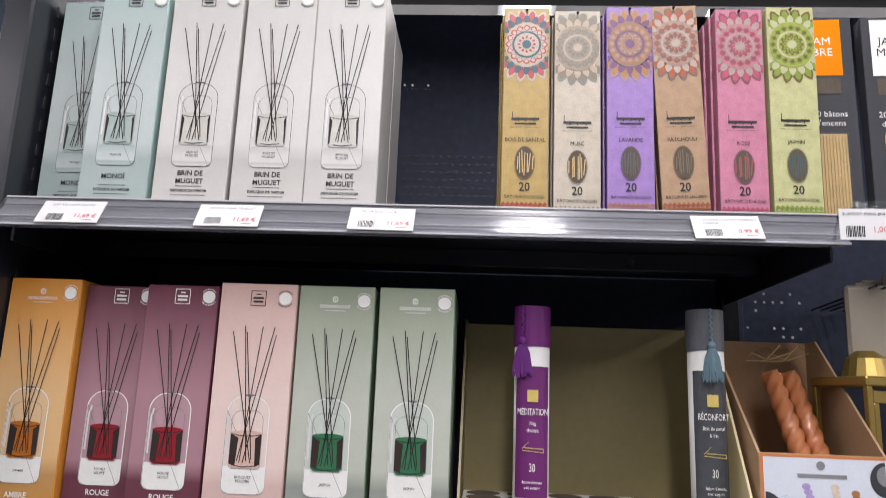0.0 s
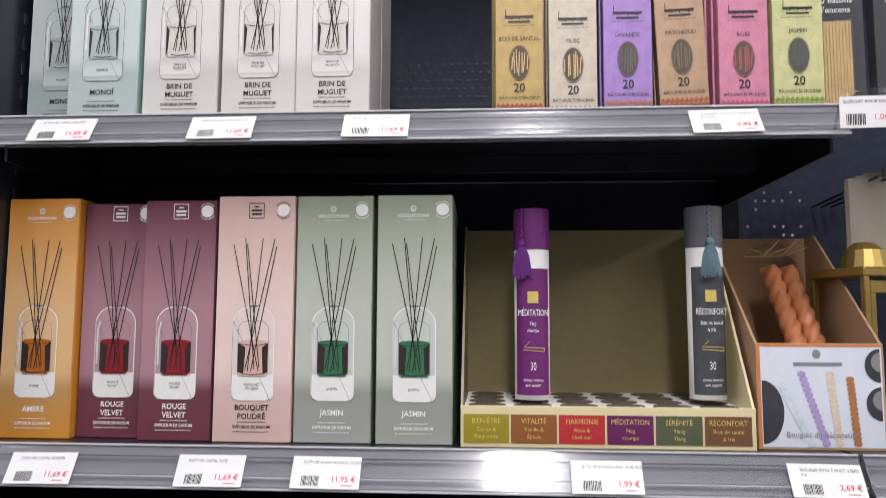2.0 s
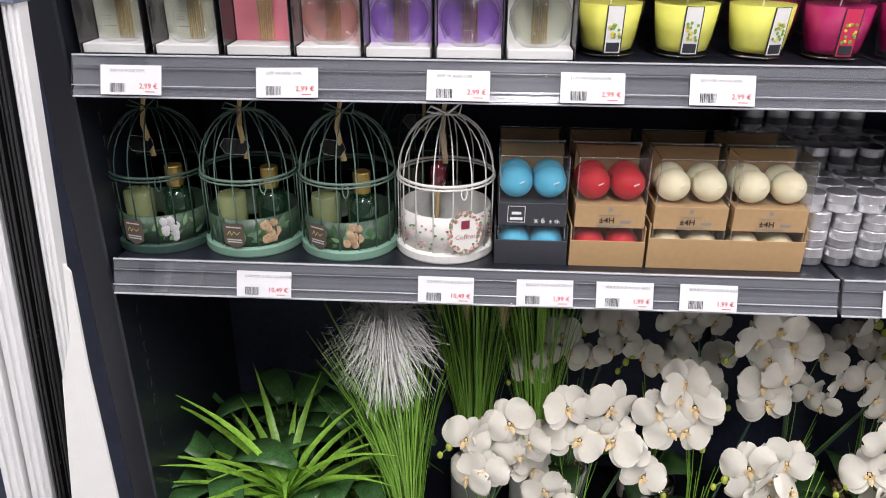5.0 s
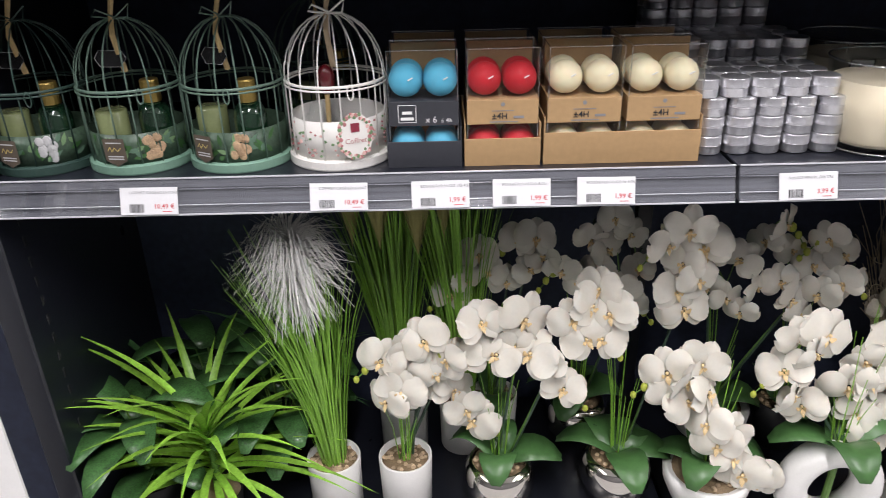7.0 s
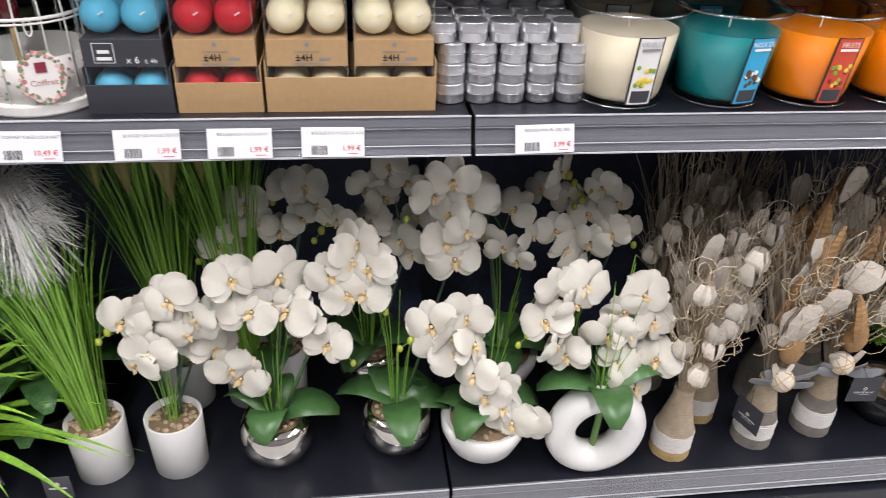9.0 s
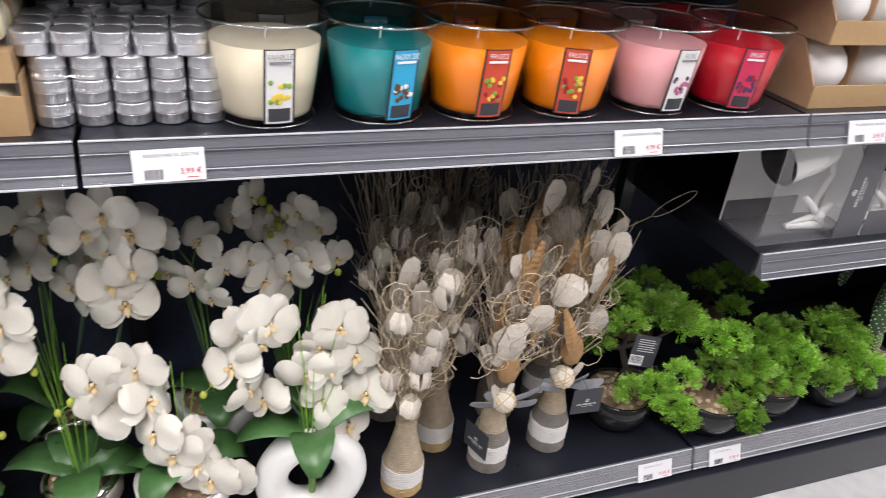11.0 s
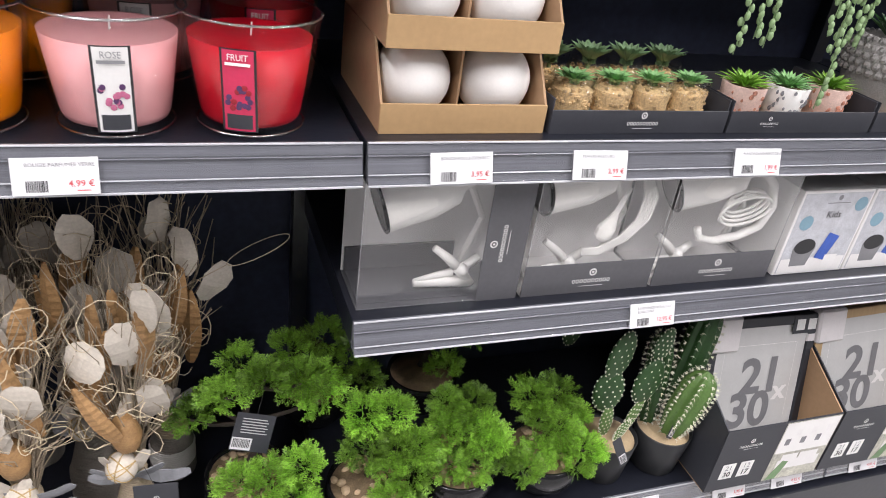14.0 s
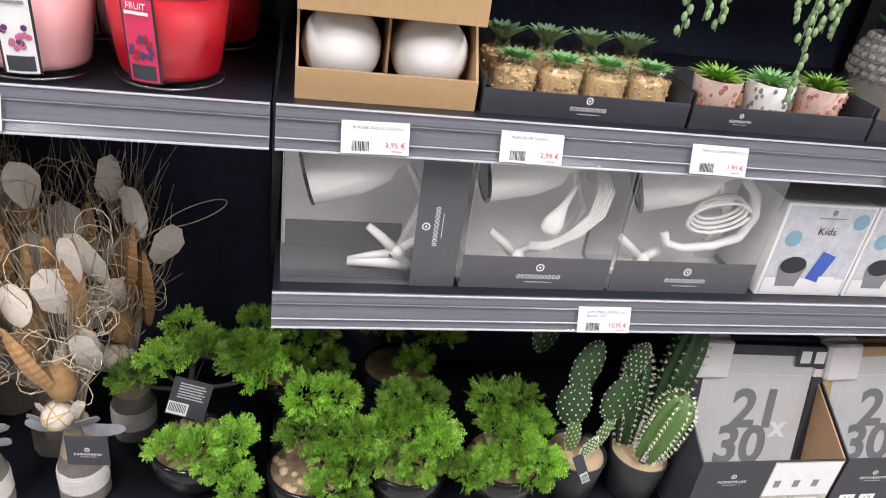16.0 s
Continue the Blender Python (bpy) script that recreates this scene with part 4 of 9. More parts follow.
def stick_pack(x0, y0, z0, accent, name):
    w, h, d = 0.066, 0.27, 0.02
    ob = thing("incense_pack", (x0 + w / 2, y0, z0), "dark grey incense pack with coloured top and stick window", "incense pack", "dark incense packs", turn=-3)
    part("carton", Shape().box(-w / 2, w / 2, 0, d, 0, h, 0.0008), M_DARK_CARD, ob)
    part("top_print", Shape().rect(-w / 2 + 0.010, w / 2 - 0.014, 0.19, h - 0.004, -0.0006), accent, ob)
    part("picture", Shape().rect(-w / 2 + 0.014, w / 2 - 0.018, 0.165, 0.186, -0.0008), M_DARK_STICK, ob)
    for i, tx in enumerate(name):
        words(tx, 0.015, M_INK if accent is M_WHITE_CARD else M_WHITE_INK, ob, -0.004, -0.0010, 0.236 - i * 0.015, name="scent_name")
    words("20 bâtons", 0.0105, M_WHITE_INK, ob, 0, -0.0008, 0.138, name="count")
    words("d'encens", 0.0105, M_WHITE_INK, ob, 0, -0.0008, 0.126, name="count")
    part("window", Shape().rect(-0.016, 0.018, 0.006, 0.112, -0.0006), M_STICK, ob)
    st = Shape()
    for k in range(9):
        st.tube([(-0.014 + k * 0.0037, -0.0012, 0.008), (-0.0135 + k * 0.0037, -0.0012, 0.110)], 0.0012, 5)
    part("sticks", st, M_STICK, ob)
    part("window_film", Shape().box(-0.017, 0.019, -0.0034, -0.003, 0.005, 0.113, 0.0001), M_FILM, ob, shadow=False)
    return ob


stick_pack(0.985, 0.045, Z1 + 0.006, M_ORANGE_WAX, ("AM", "BRE"))
stick_pack(1.062, 0.040, Z1 + 0.004, M_WHITE_CARD, ("JAS", "MIN"))
stick_pack(1.140, 0.040, Z1 + 0.004, M_WHITE_CARD, ("JAS", "MIN"))

# ---- incense tube display ----
disp = thing("incense_display", (0.736, 0.028, Z2), "open gold cardboard counter display, nearly empty, with six coloured scent labels", "display box")
DW, DH, DD, DB = 0.333, 0.047, 0.20, 0.275
part("front_wall", Shape().box(-DW / 2, DW / 2, 0, 0.003, 0, DH, 0.0005), M_CREAM_CARD, disp)
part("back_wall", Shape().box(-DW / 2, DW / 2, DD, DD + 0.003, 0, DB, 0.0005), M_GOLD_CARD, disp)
for s in (-1, 1):
    xa = s * DW / 2 - (0.003 if s > 0 else 0)
    sw = Shape()
    prof = [(0.0035, 0), (DD - 0.0005, 0), (DD - 0.0005, DB), (DD - 0.05, DB), (0.0035, DH)]
    sw.add([(xa + dx, y, z) for dx in (0, 0.003) for y, z in prof], [(4, 3, 2, 1, 0), (5, 6, 7, 8, 9)] + [(i, (i + 1) % 5, (i + 1) % 5 + 5, i + 5) for i in range(5)])
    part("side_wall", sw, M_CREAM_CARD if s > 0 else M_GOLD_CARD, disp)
part("insert", Shape().box(-DW / 2 + 0.0035, DW / 2 - 0.0035, 0.0035, DD - 0.0005, 0.040, 0.044, 0.0005), M_WHITE_CARD, disp, "white card insert with round holes")
for i in range(6):
    for j in range(4):
        part("insert_hole", Shape().lathe([(0.0225, 0), (0.0225, 0.0008), (0.001, 0.0009)], 18, (-0.136 + i * 0.0545, 0.032 + j * 0.046, 0.0442)), M_DARK_STICK, disp)

for i, (t1, t2, t3, c) in enumerate([("BIEN-ÊTRE", "Citron &", "Bergamote", (0.30, 0.25, 0.02)), ("VITALITÉ", "Vanille &", "Épices", (0.26, 0.09, 0.025)), ("HARMONIE", "Rose &", "Oud noir", (0.45, 0.03, 0.035)),
                                     ("MÉDITATION", "Nag", "champa", (0.12, 0.015, 0.09)), ("SÉRÉNITÉ", "Ylang", "Ylang", (0.085, 0.10, 0.055)), ("RÉCONFORT", "Bois de santal", "& Iris", (0.16, 0.075, 0.035))]):
    cx = -0.137 + i * 0.0545
    part("scent_label", Shape().rect(cx - 0.026, cx + 0.026, 0.005, 0.0375, -0.0006), material("scent_label_" + str(i), c, 0.45, vary=0.08), disp, t1.lower() + " label")
    words(t1, 0.0085, M_GOLD_INK, disp, cx, -0.0012, 0.030, name="scent_name", squeeze=0.85)
    words(t2, 0.0062, M_GOLD_INK, disp, cx, -0.0012, 0.0205, name="scent_note")
    words(t3, 0.0062, M_GOLD_INK, disp, cx, -0.0012, 0.0125, name="scent_note")


def incense_tube(x, y, z, cap, label_mat, tassel_mat, name, note, tone, hang):
    ob = thing("incense_tube", (x, y, z), f"cream incense tube with {tone} label, lid and hanging tassel", "incense tube", "incense tubes in the display")
    r, h = 0.0215, 0.232
    part("tube_body", Shape().lathe([(r - 0.0006, 0), (r, 0.0006), (r, 0.185)], 32), M_WHITE_CARD, ob, smooth=True)
    part("lid", Shape().lathe([(r + 0.0009, 0.182), (r + 0.0009, h - 0.001), (r, h), (0.001, h)], 32), cap, ob)
    lab = Shape()
    n = 22
    for j in range(n):
        a0, a1 = radians(-90 - 60 + 120 * j / n), radians(-90 - 60 + 120 * (j + 1) / n)
        q = r + 0.0005
        lab.add([(q * math.cos(a0), q * math.sin(a0), 0.006), (q * math.cos(a1), q * math.sin(a1), 0.006), (q * math.cos(a1), q * math.sin(a1), 0.158), (q * math.cos(a0), q * math.sin(a0), 0.158)], [(0, 1, 2, 3)])
    part("label", lab, label_mat, ob, smooth=True)
    def ring_words(text, size, zz, mat):
        words(text, size, mat, ob, 0, -r - 0.0018, zz, name="scent_name", squeeze=0.56 if size > 0.009 else 0.75)
    ring_words(name, 0.0108, 0.104, M_WHITE_INK)
    for i, tx in enumerate(note):
        ring_words(tx, 0.0062, 0.091 - 0.008 * i, M_WHITE_INK)
    ring_words("30", 0.0136, 0.040, M_WHITE_INK)
    ring_words("Bâtons d'encens", 0.0048, 0.024, M_WHITE_INK)
    ring_words("avec support", 0.0048, 0.018, M_WHITE_INK)
    yq = -r - 0.0018
    part("gold_stamp", Shape().rect(-0.0065, 0.0065, 0.116, 0.130, yq), M_GOLD_INK, ob)
    part("holder_print", Shape().line([(-0.012, 0.060), (0.013, 0.058), (0.013, 0.062), (-0.010, 0.063)], 0.0008, yq).line([(-0.012, 0.062), (-0.004, 0.070)], 0.0005, yq), M_GOLD_INK, ob)
    co = Shape()
    yt = -math.sqrt(max(0.0, (r + 0.003) ** 2 - hang ** 2)) - 0.0008
    for k in range(24):
        zz = h - 0.001 - k * 0.0018
        co.ball((0.0012 * math.sin(k * 1.6) + hang, yt, zz), 0.0014, 6, 4)
    part("cord", co, tassel_mat, ob)
    ts = Shape().ball((hang, yt - 0.001, 0.188), 0.0052, 10, 6)
    rng = random.Random(5)
    for k in range(90):
        a, rr = rng.random() * 6.28, rng.random() ** 0.5
        ts.tube([(hang + 0.003 * rr * math.cos(a), yt - 0.001 + 0.002 * rr * math.sin(a), 0.186), (hang + 0.0085 * rr * math.cos(a), yt - 0.0015 + 0.003 * rr * math.sin(a), 0.174),
                 (hang + 0.0125 * rr * math.cos(a), yt - 0.002 + 0.004 * rr * math.sin(a), 0.144 + 0.007 * rng.random())], 0.0006, 3)
    part("tassel", ts, tassel_mat, ob, "silky thread tassel")
    return ob


incense_tube(0.6555, 0.082, Z2 + 0.050, material("purple_lid_paper", (0.14, 0.012, 0.15), 0.5, vary=0.15, scale=50), material("purple_label_paper", (0.14, 0.015, 0.14), 0.5, vary=0.12, scale=80),
             material("purple_thread", (0.13, 0.012, 0.19), 0.6, vary=0.2, scale=90), "MÉDITATION", ("Nag", "champa"), "purple", -0.013)
incense_tube(0.866, 0.082, Z2 + 0.052, material("slate_lid_paper", (0.10, 0.105, 0.12), 0.5, vary=0.15, scale=50), material("slate_label_paper", (0.055, 0.06, 0.07), 0.5, vary=0.3, scale=120),
             material("blue_grey_thread", (0.14, 0.23, 0.28), 0.6, vary=0.2, scale=90), "RÉCONFORT", ("Bois de santal", "& Iris"), "slate grey", 0.0)

# ---- twisted candle display ----
cd = thing("candle_display", (0.980, 0.040, Z2), "open kraft cardboard display of twisted candles with a printed front", "display box")
CW, CF, CB, CDp = 0.142, 0.120, 0.262, 0.19
part("front_wall", Shape().box(-CW / 2, CW / 2, 0, 0.003, 0, CF, 0.0005), M_KRAFT, cd)
part("back_wall", Shape().box(-CW / 2, CW / 2, CDp, CDp + 0.003, 0, CB, 0.0005), M_KRAFT_IN, cd)
for s in (-1, 1):
    xa = s * CW / 2 - (0.003 if s > 0 else 0)
    prof = [(0.0035, 0), (CDp - 0.0005, 0), (CDp - 0.0005, CB), (CDp - 0.03, CB), (0.0035, CF)]
    part("side_wall", Shape().add([(xa + dx, y, z) for dx in (0, 0.003) for y, z in prof], [(4, 3, 2, 1, 0), (5, 6, 7, 8, 9)] + [(i, (i + 1) % 5, (i + 1) % 5 + 5, i + 5) for i in range(5)]), M_KRAFT_IN, cd)
part("front_print", Shape().rect(-CW / 2 + 0.003, CW / 2 - 0.003, 0.003, CF - 0.003, -0.0006), material("pale_blue_print", (0.62, 0.66, 0.74), 0.4, vary=0.05), cd)
part("rim_print", Shape().rect(-CW / 2 + 0.001, CW / 2 - 0.001, CF - 0.004, CF - 0.001, -0.0009).rect(-CW / 2 + 0.0005, -CW / 2 + 0.004, 0.001, CF - 0.004, -0.0009), M_RUST_WAX, cd)
for k, (c, xa, za, xb, zb) in enumerate([((0.55, 0.62, 0.68), -0.046, 0.074, -0.012, 0.005), ((0.36, 0.28, 0.52), -0.022, 0.088, 0.004, 0.005), ((0.62, 0.52, 0.42), 0.010, 0.088, 0.018, 0.005), ((0.36, 0.16, 0.06), 0.032, 0.082, 0.038, 0.005)]):
    tw = Shape()
    for j in range(14):
        f0, f1 = j / 14, (j + 1) / 14
        tw.oval(xa + (xb - xa) * (f0 + f1) / 2, za + (zb - za) * (f0 + f1) / 2, 0.0048, 0.0036, -0.0010 - 0.00002 * j, 10)
    part("candle_print", tw, material("candle_print_" + str(k), c, 0.45, vary=0.2, scale=200), cd)
part("plate_print", Shape().flat([(-0.066 + 0.024 * math.cos(radians(q)), 0.042 + 0.036 * math.sin(radians(q))) for q in range(-90, 91, 12)], -0.0011), M_DARK_CARD, cd)
for px, pz in ((0.066, 0.095), (0.066, 0.052)):
    plate = part("plate_print", Shape().flat([(px - 0.017 * math.cos(radians(q)), pz - 0.019 * math.sin(radians(q))) for q in range(-90, 91, 12)], -0.0011), M_DARK_CARD, cd)
    part("glass_print", Shape().flat([(px - 0.010 * math.cos(radians(q)), pz + 0.004 - 0.011 * math.sin(radians(q))) for q in range(-90, 91, 15)], -0.0014), M_GREY_INK, plate)
part("maker_mark", Shape().oval(-0.004, 0.108, 0.0048, 0.0048, -0.0012).rect(-0.030, 0.024, 0.0945, 0.0985, -0.0012), M_GREY_INK, cd)
words("Bougies de décoration", 0.0090, M_GREY_INK, cd, 0.0, -0.0016, 0.017, name="lettering")


def twist_candle(x, y, z, m):
    ob = thing("twisted_candle", (x, y, z), "rust orange twisted dinner candle in clear film", "candle", "twisted candles in the display")
    ob.matrix_world = m
    s, n, H = Shape(), 24, 0.23
    for j in range(65):
        for i in range(n):
            a = 2 * math.pi * i / n
            rr = 0.0112 * (1 + 0.15 * math.cos(4 * (a - j * 0.30)))
            s.v.append((rr * math.cos(a), rr * math.sin(a), H * j / 64))
    for j in range(64):
        for i in range(n):
            k = (i + 1) % n
            s.f.append((j * n + i, j * n + k, (j + 1) * n + k, (j + 1) * n + i))
    s.f += [tuple(reversed(range(n))), tuple(64 * n + i for i in range(n))]
    part("wax", s, M_RUST_WAX, ob, smooth=True)
    part("film", Shape().lathe([(0.0135, 0), (0.0138, 0.12), (0.0135, 0.235), (0.006, 0.248), (0.012, 0.262)], 12), M_FILM, ob, "crinkled clear film", True, False)
    part("twine", Shape().tube([(-0.004, -0.012, 0.246), (-0.02, -0.014, 0.256), (-0.03, -0.012, 0.247), (-0.006, -0.013, 0.243), (0.02, -0.014, 0.262), (0.03, -0.013, 0.250), (0.0, -0.012, 0.244)], 0.0009, 5), M_ROPE_STRAW, ob)
    return ob


twist_candle(0, 0, 0, pose(1.006, 0.075, Z2 + 0.004, -22, -9, 0))
twist_candle(0, 0, 0, pose(1.030, 0.078, Z2 + 0.004, -22, -9, 0))

# ---- neighbouring bay seen past the upper shelves ----
for k in range(7):
    pk = thing("paper_packet", (1.105 + 0.017 * k, 0.16 + 0.012 * (k % 3), 1.675), "beige paper sachet hanging on a peg hook", "packet", "beige sachets on pegs", turn=-8)
    part("pouch", Shape().box(-0.03, 0.03, -0.006, 0.006, -0.02, 0.085 + 0.006 * k, 0.004), M_BEIGE_PACK, pk)
    part("hook", Shape().tube([(0, -0.03, 0.08), (0, 0.255 - 0.012 * (k % 3), 0.085)], 0.002, 5), M_STEEL, pk)
for k in range(4):
    pk = thing("paper_packet", (1.13 + 0.018 * k, 0.09 + 0.01 * k, 1.43), "beige paper sachet standing behind the display", "packet", "beige sachets on pegs", turn=-10)
    part("pouch", Shape().box(-0.028, 0.028, -0.006, 0.006, 0.0, 0.17, 0.004), M_BEIGE_PACK, pk)
shelf_up = thing("shelf", (0, 0, Z2), "black steel shelf with a grey label rail", "shelf", "shelves of the gondola")
part("deck", Shape().box(1.003, 2.0, 0.006, 0.40, -0.004, 0.0), M_STEEL, shelf_up)
price_rail(shelf_up, 1.003, 1.998, 1)
lan = thing("lantern", (1.085, 0.14, Z2), "small brushed brass lantern with a hinged door", "lantern", turn=18)
part("base", Shape().box(-0.045, 0.045, -0.045, 0.045, 0, 0.012, 0.002), M_BRASS, lan)
for sx in (-1, 1):
    for sy in (-1, 1):
        part("post", Shape().box(sx * 0.042 - 0.004, sx * 0.042 + 0.004, sy * 0.042 - 0.004, sy * 0.042 + 0.004, 0.012, 0.20, 0.001), M_BRASS, lan)
part("roof", Shape().box(-0.047, 0.047, -0.047, 0.047, 0.20, 0.212, 0.002), M_BRASS, lan)
part("roof_ring", Shape().lathe([(0.03, 0.212), (0.024, 0.236), (0.012, 0.246)], 16), M_BRASS, lan)
part("door", Shape().box(-0.036, 0.036, -0.044, -0.041, 0.02, 0.035).box(-0.036, 0.036, -0.044, -0.041, 0.18, 0.195).box(-0.036, -0.028, -0.044, -0.041, 0.035, 0.18).box(0.028, 0.036, -0.044, -0.041, 0.035, 0.18), M_BRASS, lan)


# ---- window-boxed mini diffusers ----
def mini_diffuser(x0, back, liquid, tone, flipped=False, w=0.0855):
    h, d = 0.193, 0.055
    ob = thing("mini_diffuser_box", (x0 + w / 2, 0.018, Z3), f"window box with round glass diffuser bottle and {tone} backing", "diffuser box", "mini diffuser window boxes")
    part("carton", Shape().box(-w / 2, w / 2, d - 0.002, d, 0, h, 0.0004).box(-w / 2, -w / 2 + 0.0012, 0, d - 0.0021, 0, h, 0.0003).box(w / 2 - 0.0012, w / 2, 0, d - 0.0021, 0, h, 0.0003)
         .box(-w / 2 + 0.0013, w / 2 - 0.0013, 0, d - 0.0021, 0, 0.0012, 0.0003), M_BLACK_PLASTIC, ob, "black card shell")
    part("backing", Shape().box(-w / 2 + 0.002, w / 2 - 0.002, d - 0.006, d - 0.003, 0.0015, h - 0.002, 0.0004), back, ob)
    part("platform", Shape().box(-w / 2 + 0.003, w / 2 - 0.003, 0.003, d - 0.0065, 0.0015, 0.0125, 0.0005), M_WHITE_CARD, ob)
    part("shelf_card", Shape().box(-w / 2 + 0.003, w / 2 - 0.003, 0.030, d - 0.0065, 0.083, 0.0848, 0.0003), M_WHITE_CARD, ob)
    cz = 0.0485 if not flipped else 0.110
    bottle = part("bottle", Shape().lathe([(0.020, -0.0355), (0.031, -0.027), (0.0385, -0.008), (0.0385, 0.007), (0.031, 0.023), (0.016, 0.030), (0.0105, 0.032), (0.0105, 0.042)], 32, sy=0.42).move(pose(0, 0.024, cz)), M_BOTTLE, ob, "round clear glass bottle", True, False)
    part("liquid", Shape().lathe([(0.016, -0.031), (0.028, -0.024), (0.0360, -0.008), (0.0360, 0.004), (0.031, 0.015), (0.025, 0.020)], 28, sy=0.38).move(pose(0, 0.024, cz)), liquid, bottle, "scented liquid", True, False)
    if not flipped:
        part("stopper", Shape().lathe([(0.0125, 0.034), (0.0145, 0.036), (0.0150, 0.051), (0.0138, 0.0535), (0.001, 0.054)], 24, sy=0.6).move(pose(0, 0.024, cz)), M_BLACK_PLASTIC, bottle, smooth=True)
    else:
        part("loose_flap", Shape().box(-0.022, 0.022, 0.004, 0.020, 0.0, 0.002, 0.0004).move(pose(0.0, 0, 0.078, 0, -4, 6)), M_WHITE_CARD, ob)
    rd = Shape()
    for k in range(7):
        xx = -0.0085 + k * 0.0029
        rd.tube([(xx, 0.0445 - 0.001 * (k % 2), 0.014), (xx + 0.001 * math.sin(k * 2.0), 0.0445, 0.185)], 0.0012, 5)
    part("reeds", rd, M_STICK, ob, "bundle of pale rattan reeds")
    mark = part("bottle_mark", Shape().rect(-0.013, 0.004, cz + 0.004, cz + 0.0046, 0.0068).rect(-0.013, -0.0124, cz - 0.010, cz + 0.004, 0.0068).rect(-0.010, 0.001, cz - 0.003, cz - 0.0022, 0.0068).rect(-0.010, 0.001, cz - 0.0065, cz - 0.0057, 0.0068).rect(-0.008, 0.006, cz - 0.015, cz - 0.0138, 0.0068), M_GREY_INK, bottle, "fine printed mark")
    part("band", Shape().box(-w / 2 - 0.0004, w / 2 + 0.0004, -0.0012, -0.0004, h * 0.69, h * 0.85, 0.0002), M_INK, ob)
    words("DIFFUSEUR DE PARFUM", 0.0060, M_WHITE_INK, ob, 0, -0.0018, 0.1535, name="title", squeeze=0.66)
    words("Parfum Français", 0.0054, M_WHITE_INK, ob, 0, -0.0018, 0.1465, name="subtitle", squeeze=0.8)
    words("50 ml", 0.0048, M_WHITE_INK, ob, 0, -0.0018, 0.1405, name="volume", squeeze=0.85)
    film_edges(ob, -w / 2 + 0.0012, w / 2 - 0.0012, -0.0002, d - 0.003, 0.0013, h)
    part("window_film", Shape().box(-w / 2 + 0.0012, w / 2 - 0.0012, -0.0003, 0.0003, 0.0013, h, 0.0001).box(-w / 2 + 0.0012, w / 2 - 0.0012, 0.0004, d - 0.003, h - 0.0006, h, 0.0001), M_FILM, ob, "clear window film", shadow=False)
    return ob


M_BACK_GREY = material("silver_grey_backing", (0.78, 0.78, 0.74), 0.5, vary=0.05)
M_BACK_PINK = material("dusty_pink_backing", (0.76, 0.50, 0.49), 0.5, vary=0.05)
M_BACK_CORAL = material("raspberry_backing", (0.80, 0.24, 0.30), 0.5, vary=0.05)
M_BACK_LILAC = material("lilac_backing", (0.56, 0.36, 0.80), 0.5, vary=0.05)
L_CLEAR = clear("clear_liquid", (0.95, 0.96, 0.87), 0.03, 0.02, 0.3)
L_PINK = clear("pink_liquid", (0.94, 0.74, 0.70), 0.03, 0.02, 0.3)
L_CORAL = clear("coral_liquid", (0.97, 0.42, 0.38), 0.03, 0.02, 0.3)
L_LILAC = clear("lilac_liquid", (0.78, 0.63, 0.90), 0.03, 0.02, 0.3)
for x0, bk, lq, tn, fl in [(0.010, M_BACK_GREY, L_CLEAR, "silver grey", False), (0.1035, M_BACK_GREY, L_CLEAR, "silver grey", False), (0.194, M_BACK_CORAL, L_CORAL, "raspberry", True),
                           (0.2815, M_BACK_PINK, L_PINK, "dusty pink", False), (0.3685, M_BACK_LILAC, L_LILAC, "lilac", False), (0.4555, M_BACK_LILAC, L_LILAC, "lilac", False),
                           (0.5425, M_BACK_GREY, L_CLEAR, "silver grey", False)]:
    mini_diffuser(x0, bk, lq, tn, fl)


